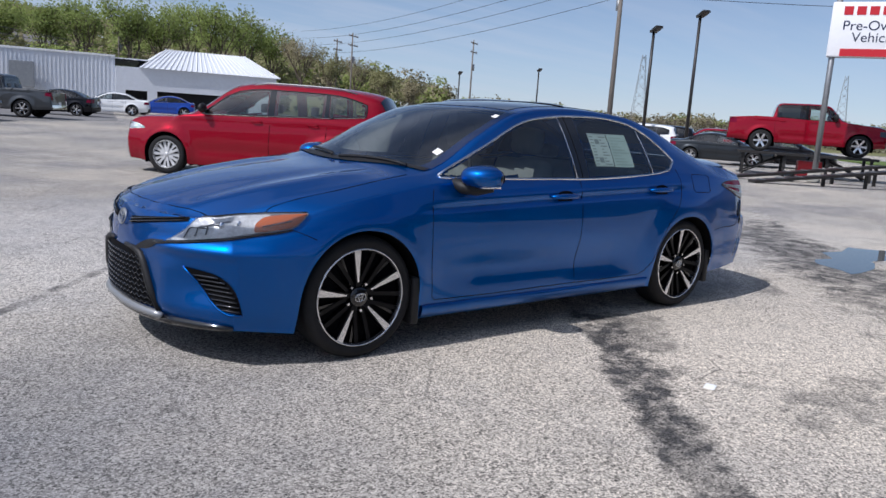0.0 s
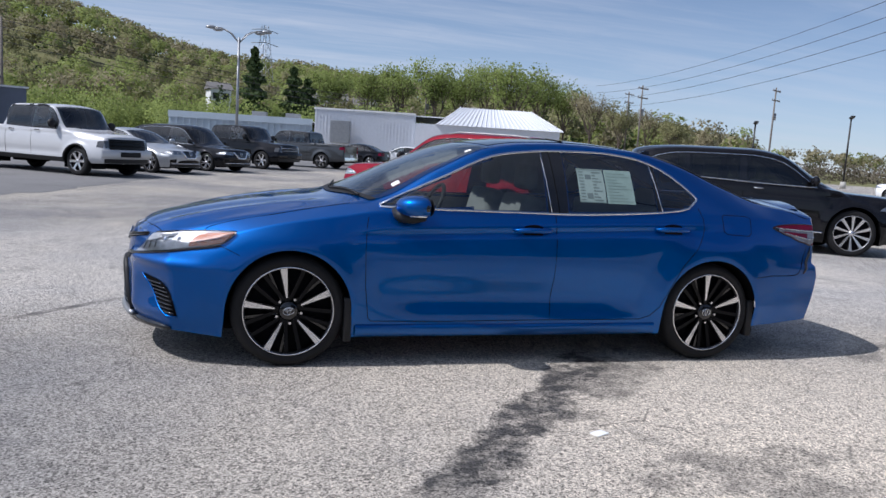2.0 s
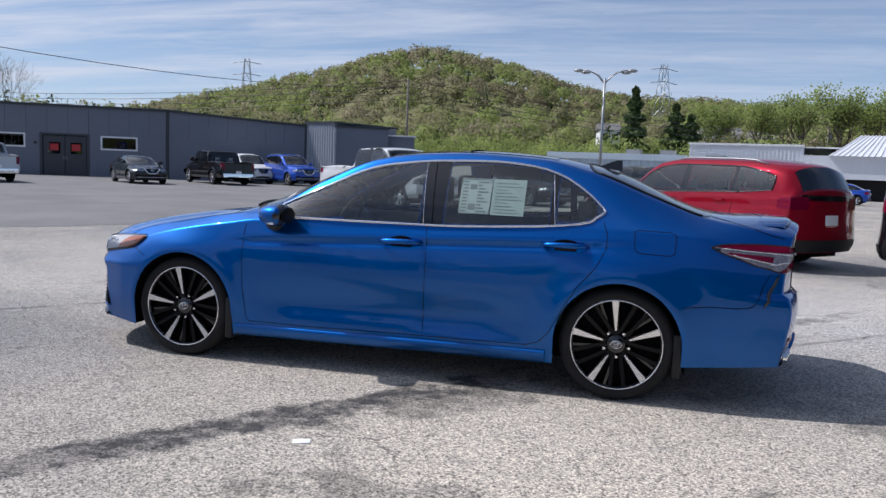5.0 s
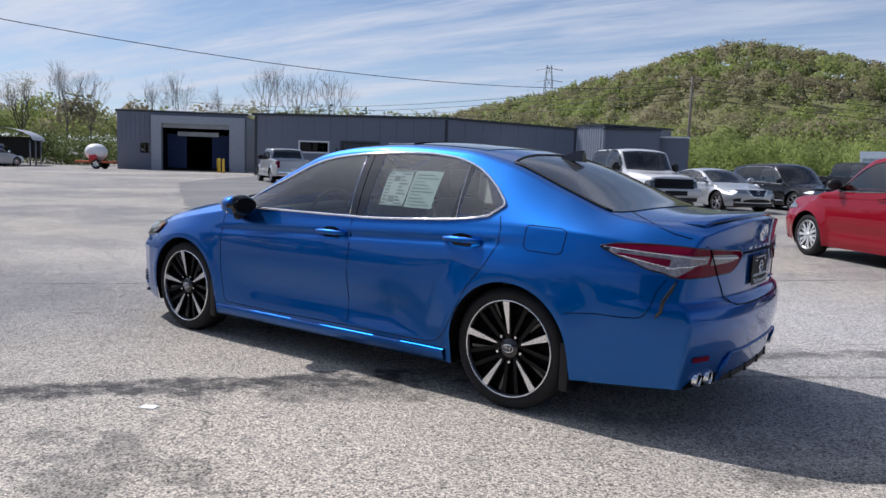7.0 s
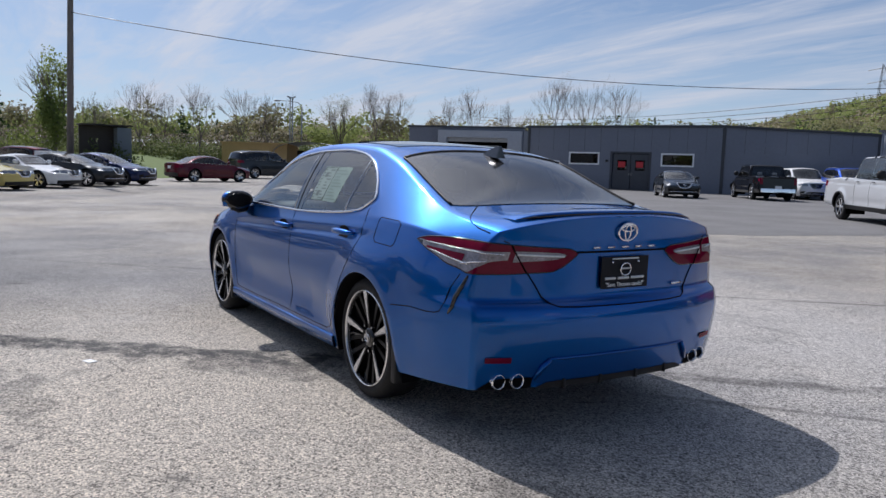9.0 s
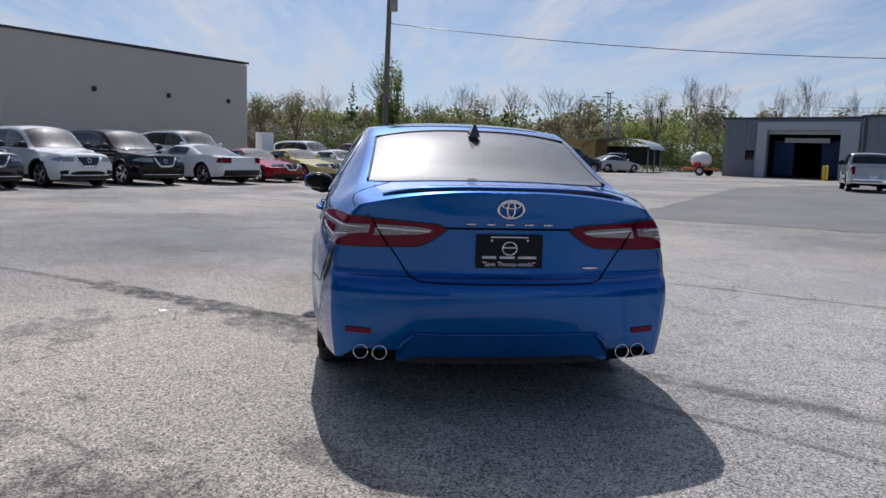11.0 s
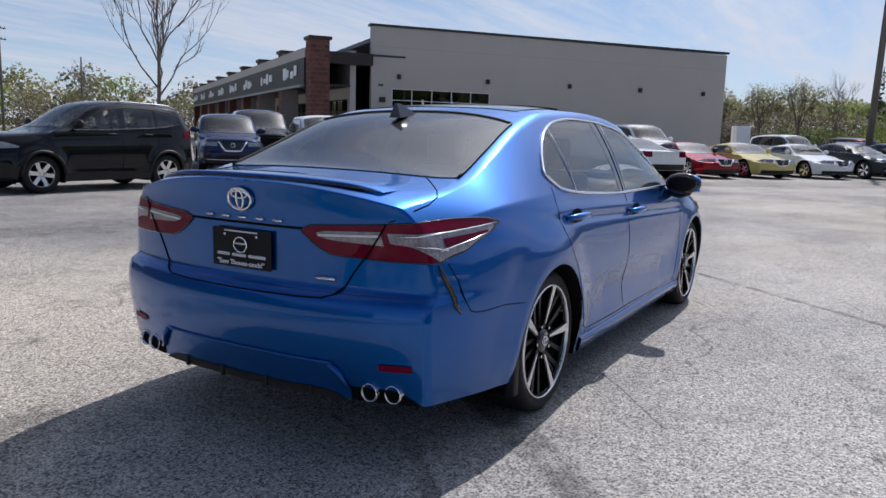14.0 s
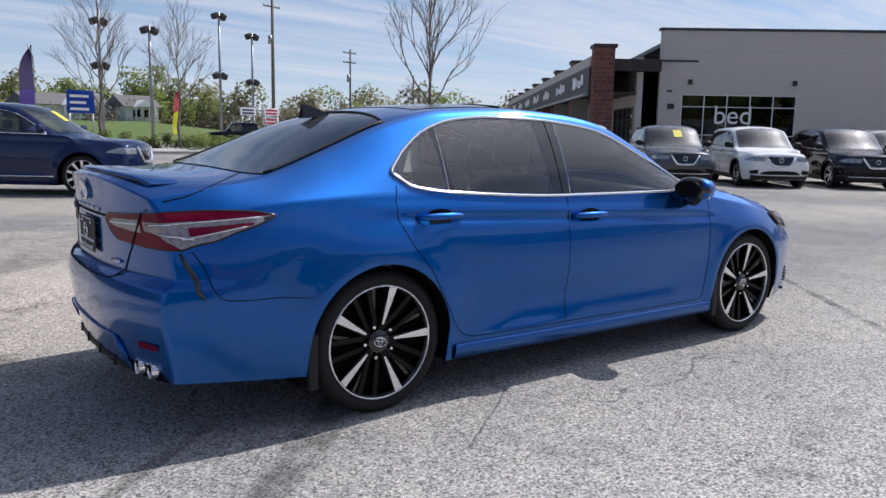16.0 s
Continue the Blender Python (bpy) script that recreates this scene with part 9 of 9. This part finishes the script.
def tree(name, label, x, y, h, leaf=None, leaves=0, size=0.22, z=0.0, depth=4, trunk=None, spread=0.5, category="tree", group=""):
    e = thing(name, pose(x, y, z), label, category, group)
    bm = bmesh.new()
    tips = []
    r = trunk or h * 0.017
    top = Vector((rng.normal() * 0.02 * h, rng.normal() * 0.02 * h, h * 0.42))
    stem = bmesh.new()
    add_tube(stem, [(0, 0, -0.1), top * 0.5, top], [r * 1.25, r, r * 0.8], 8, caps=False)
    for k in range(5):
        a = 2 * math.pi * (k + rng.random() * 0.5) / 5
        tilt = 0.36 if k else 0.05
        branch(bm, top * (0.72 + 0.28 * (k % 3) / 2), Vector((math.cos(a) * tilt, math.sin(a) * tilt, 1)).normalized(), h * 0.24, r * 0.55, depth - 1, tips, spread)
    k = h / max(v.z for v in tips)
    for b in (bm, stem):
        bmesh.ops.scale(b, verts=b.verts, vec=(k, k, k))
    tips = [v * k for v in tips]
    part("trunk", stem, BARK if leaf else TWIG, e)
    part("crown_wood", bm, BARK if leaf else TWIG, e)
    if leaf and leaves:
        t = np.array([tuple(v) for v in tips])
        pick = rng.integers(0, len(t), leaves)
        pts = t[pick] + np.clip(rng.normal(size=(leaves, 3)), -1.5, 1.5) * h * 0.045
        quads_object("crown", leaf_quads(pts, rng.uniform(0.6, 1.3, leaves) * size), leaf, e, away(pts, (0, 0, h * 0.6)))
    return e


def leader_tree(name, label, x, y, h, group=""):
    """A bare tree with one leading stem and side limbs that rise from it all the way up."""
    e = thing(name, pose(x, y, 0), label, "tree", group)
    bm = bmesh.new()
    r = h * 0.0095
    bend = [Vector((0.012 * h * math.sin(2.1 * k), 0.012 * h * math.cos(1.7 * k) - 0.012 * h, h * (0.93 * k / 6) - (0.1 if k == 0 else 0))) for k in range(7)]
    stem = bmesh.new()
    add_tube(stem, bend, [r * (1.25 - 1.12 * k / 6) for k in range(7)], 8, caps=False)
    tips = []
    for k in range(19):
        u = 0.27 + 0.66 * k / 18
        i = min(int(u * 6), 5)
        p = bend[i].lerp(bend[i + 1], u * 6 - i)
        a = 2.4 * k + rng.random()
        tilt = 0.85 - 0.35 * u
        way = Vector((math.cos(a) * tilt, math.sin(a) * tilt, 1)).normalized()
        branch(bm, p, way, h * (0.235 - 0.17 * u) * rng.uniform(0.85, 1.15), r * (0.62 - 0.42 * u), 3, tips, 0.48)
    part("trunk", stem, TWIG, e)
    part("crown_wood", bm, TWIG, e)
    return e


def polar(x, y, az, d):
    return x + d * math.cos(radians(az)), y + d * math.sin(radians(az))


# tall trees behind the white buildings
for k, az in enumerate((82, 79, 76.5, 74, 72, 70, 68, 66.3, 64.5, 62.5, 60.5, 58.5, 56.5, 54.5)):
    d = 104 + 6 * (k % 3)
    x, y = polar(-3.5, -4.2, az, d)
    el = (5.0, 5.4, 5.8, 6.3, 6.1, 6.4, 6.2, 6.3, 5.4, 4.9, 4.3, 3.7, 3.0, 2.3)[k]
    h = 1.3 + d * math.tan(radians(el))
    tree("tree", "tall broadleaf tree in fresh spring leaf", x, y, h, LEAF if k < 9 else BARE_LEAF if k % 2 else OLIVE_LEAF, 3600 if k < 9 else 2600, 0.13 if k < 9 else 0.09, 0, 4, spread=0.5, group="trees behind the white building")
# trees at the west end of the lot
x, y = polar(5.9, -0.8, 176.8, 72)
e = tree("tree", "broadleaf tree with sparse bright green leaves", x, y, 9.6, None, 0, depth=4, spread=0.42)
pts = np.concatenate([crown_points(5200, (0, 0, 5.6), (2.0, 2.0, 4.2), 46), crown_points(1500, (0.3, -0.6, 2.6), (2.9, 2.9, 2.4), 24)])
quads_object("crown", leaf_quads(pts, rng.uniform(0.05, 0.13, len(pts))), LEAF, e, away(pts, (0, 0, 4.5)))
for az, d, el, leafy in ((-178.7, 82, 4.9, 0), (-176.5, 80, 4.3, 1), (171.2, 86, 5.4, 0), (174, 90, 4.4, 0), (167.5, 84, 5.3, 0), (169.5, 92, 4.6, 0), (164.4, 84, 5.2, 0), (162.6, 86, 5.0, 0), (154.7, 95, 6.0, 0), (153.2, 97, 5.6, 0), (157.5, 92, 4.6, 1), (147.5, 100, 6.0, 0), (149.0, 102, 5.2, 0), (144.5, 100, 5.2, 0), (141.5, 100, 7.4, 0), (139.3, 98, 6.8, 0), (136.5, 100, 6.4, 0), (-174, 84, 3.8, 1), (-171.5, 88, 3.4, 1)):
    x, y = polar(5.9, -0.8, az, d)
    tree("tree", "broadleaf tree just coming into leaf" if leafy else "bare grey branched tree without leaves", x, y, 1.3 + d * math.tan(radians(el)), OLIVE_LEAF if leafy else None, 1900 if leafy else 0, 0.05, 0, 5 if not leafy else 4, trunk=d * 0.0011 if not leafy else None, spread=0.46, group="trees at the far end of the lot")
# conifers near the tall lamp post
for az, d, h in ((88.8, 92, 11.5), (86.0, 96, 10.0), (85.0, 99, 9.0)):
    x, y = polar(-0.7, -5.6, az, d)
    e = thing("conifer", pose(x, y, 0), "dark evergreen conifer with layered branches", "tree", "conifers by the low buildings")
    part("trunk", tube([(0, 0, 0), (0, 0, h)], [0.2, 0.03], 8), BARK, e)
    t = rng.random(1800) ** 0.8
    a = rng.uniform(0, 2 * math.pi, 1800)
    lay = 0.75 + 0.35 * np.sin(t * 40)
    rad = (1 - t) ** 0.6 * 2.5 * np.sqrt(rng.random(1800)) * lay
    quads_object("crown", leaf_quads(np.stack([rad * np.cos(a), rad * np.sin(a), 1.0 + t * (h - 1)], 1), np.full(1800, 0.26)), PINE_LEAF, e)
# row of evergreens behind the grey workshop
for k in range(24):
    x, y = polar(3.0, -4.7, 139 - 1.05 * k, 98 + 4 * (k % 3))
    h = 6.8 + 1.8 * rng.random()
    e = thing("conifer" if k % 3 else "tree", pose(x, y, 0), "rounded dark evergreen behind the workshop roof" if k % 3 else "rounded fresh green tree behind the workshop roof", "tree", "trees behind the workshop")
    part("trunk", tube([(0, 0, 0), (0, 0, h * 0.8)], [0.16, 0.04], 6), BARK, e)
    pts = crown_points(1300, (0, 0, h * 0.60), (2.3, 2.3, h * 0.34), 14)
    quads_object("crown", leaf_quads(pts, rng.uniform(0.08, 0.17, 1300)), PINE_LEAF if k % 3 else OLIVE_LEAF, e, away(pts, (0, 0, h * 0.5)))
# full green trees behind the houses across the road
for x, y, h, n_ in ((-27.5, -113, 10.5, 4200), (-33.5, -118, 9.0, 3600), (-39.0, -120, 8.0, 3000), (-12.0, -118, 8.5, 3000), (-19.5, -121, 9.0, 3000)):
    e = tree("tree", "full green tree behind the white house", x, y, h * 0.9, None, 0, depth=3, group="green trees across the road")
    pts = crown_points(n_, (0, 0, h * 0.55), (h * 0.36, h * 0.36, h * 0.42), 26)
    quads_object("crown", leaf_quads(pts, rng.uniform(0.10, 0.24, n_)), LEAF, e, away(pts, (0, 0, h * 0.4)))
# young bare trees by the road
for x, y, h, lab in ((-11.0, -16.6, 7.2, "slim bare young tree in a parking island"), (-11.65, -44.6, 9.0, "bare street tree by the road"), (-9.0, -53.5, 11.0, "bare street tree by the road"), (-47, -72, 7.5, "rounded bare tree by the road"), (-38, -74, 6.0, "small bare tree by the road")):
    leader_tree("tree", lab, x, y, h, "bare trees by the road")


def shrubs(name, label, pts, h, material, per=160, size=0.3, w=1.6):
    out, ways = [], []
    for x, y in pts:
        c = crown_points(per, (x, y, h * 0.5), (w, w, h * 0.55), 8)
        out.append(leaf_quads(c, rng.uniform(0.5, 1.2, per) * size))
        ways.append(away(c, (x, y, h * 0.3)))
    q = np.concatenate(out)
    q[:, 2] = np.maximum(q[:, 2], 0.0)
    return tagged(quads_object(name, q, material, None, np.concatenate(ways)), label, "shrubs", kind="stuff")


def arc(x, y, a0, a1, d0, d1, n_):
    return [polar(x, y, a0 + (a1 - a0) * (k + rng.random()) / n_, rng.uniform(d0, d1)) for k in range(n_)]


shrubs("shrub_belt", "tangled green undergrowth behind the lot", arc(3, -4, 138, 183, 76, 100, 130), 2.9, SHRUB_LEAF, 820, 0.095, 1.8)
shrubs("shrub_belt", "bright green bushes at the foot of the hill", arc(0, -5, 74, 122, 84, 112, 160), 5.0, LEAF, 900, 0.14, 2.4)
shrubs("shrub_belt", "brown leafless thicket behind the verge", arc(5, 0, 160, 192, 86, 110, 85), 4.0, THICKET, 560, 0.125, 2.2)
shrubs("shrub_belt", "distant green trees along the road", arc(0, 0, 226, 285, 100, 135, 100), 4.2, THICKET, 480, 0.15, 2.8)
shrubs("shrub_belt", "distant trees beyond the sales rows", arc(-3, -4, 18, 58, 130, 170, 90), 3.2, THICKET, 380, 0.17, 3.0)
shrubs("hedge", "clipped dark green hedge by the road", [(-15 + 1.0 * k, -47.5 - 0.12 * k) for k in range(9)], 1.0, SHRUB_LEAF, 900, 0.055, 0.55)
shrubs("island_shrub", "low yellow-green shrub on the kerbed island", [(-11.2, -40.3), (-12.4, -40.6), (-13.6, -40.6)], 1.0, LEAF, 900, 0.05, 0.7)
shrubs("bin_shrub", "dark low shrubs before the bin enclosure", [(-55.6, 5.0), (-55.6, 6.4), (-55.8, 7.8)], 2.0, SHRUB_LEAF, 300, 0.10, 0.7)


def cabinet(x, y, turn, w, d, h):
    e = thing("utility_cabinet", pose(x, y, 0, 0, 0, turn), "white metal utility cabinet on the ground", "cabinet", "white utility cabinets")
    part("body", box(-w / 2, w / 2, -d / 2, d / 2, 0.08, h, 0.02), SIGN_WHITE, e)
    part("plinth", box(-w / 2 - 0.05, w / 2 + 0.05, -d / 2 - 0.05, d / 2 + 0.05, 0, 0.08), CONCRETE, e, smooth=False)
    part("door_seam", box(-0.006, 0.006, -d / 2 - 0.004, -d / 2, 0.14, h - 0.06), SHADOW_GAP, e, smooth=False)


cabinet(-44.9, -5.9, 30, 1.0, 0.8, 2.2)
cabinet(-35.1, 0.6, 50, 1.4, 0.7, 1.4)


def hillside_house(x, y, z, turn, L, label):
    e = thing("house", pose(x, y, z, 0, 0, turn), label, "house", "small houses on the hillside")
    part("wall", box(-L / 2, L / 2, -2.5, 2.5, -3.0, 1.8), WHITE_TRIM, e, smooth=False)
    bm = bmesh.new()
    v = [bm.verts.new(q) for q in ((-L / 2 - 0.3, -2.8, 1.8), (L / 2 + 0.3, -2.8, 1.8), (L / 2 + 0.3, 0, 3.0), (-L / 2 - 0.3, 0, 3.0), (L / 2 + 0.3, 2.8, 1.8), (-L / 2 - 0.3, 2.8, 1.8))]
    for q in ((0, 1, 2, 3), (3, 2, 4, 5), (1, 4, 2), (0, 3, 5)):
        bm.faces.new([v[n] for n in q])
    part("roof", bm, SHINGLE, e, smooth=False)
    for k in range(2):
        part("window", box(-L / 4 + L / 2 * k - 0.5, -L / 4 + L / 2 * k + 0.5, -2.53, -2.5, 0.2, 1.2), ROOM_SHADE, e, smooth=False)


hillside_house(-3.0, 126.7, 7.0, 10, 3.2, "small pale house among the hillside trees")
hillside_house(14.4, 124.2, 6.6, -5, 6.0, "low white house among the hillside trees")
hillside_house(20.5, 123.5, 6.0, -5, 3.6, "small white house among the hillside trees")
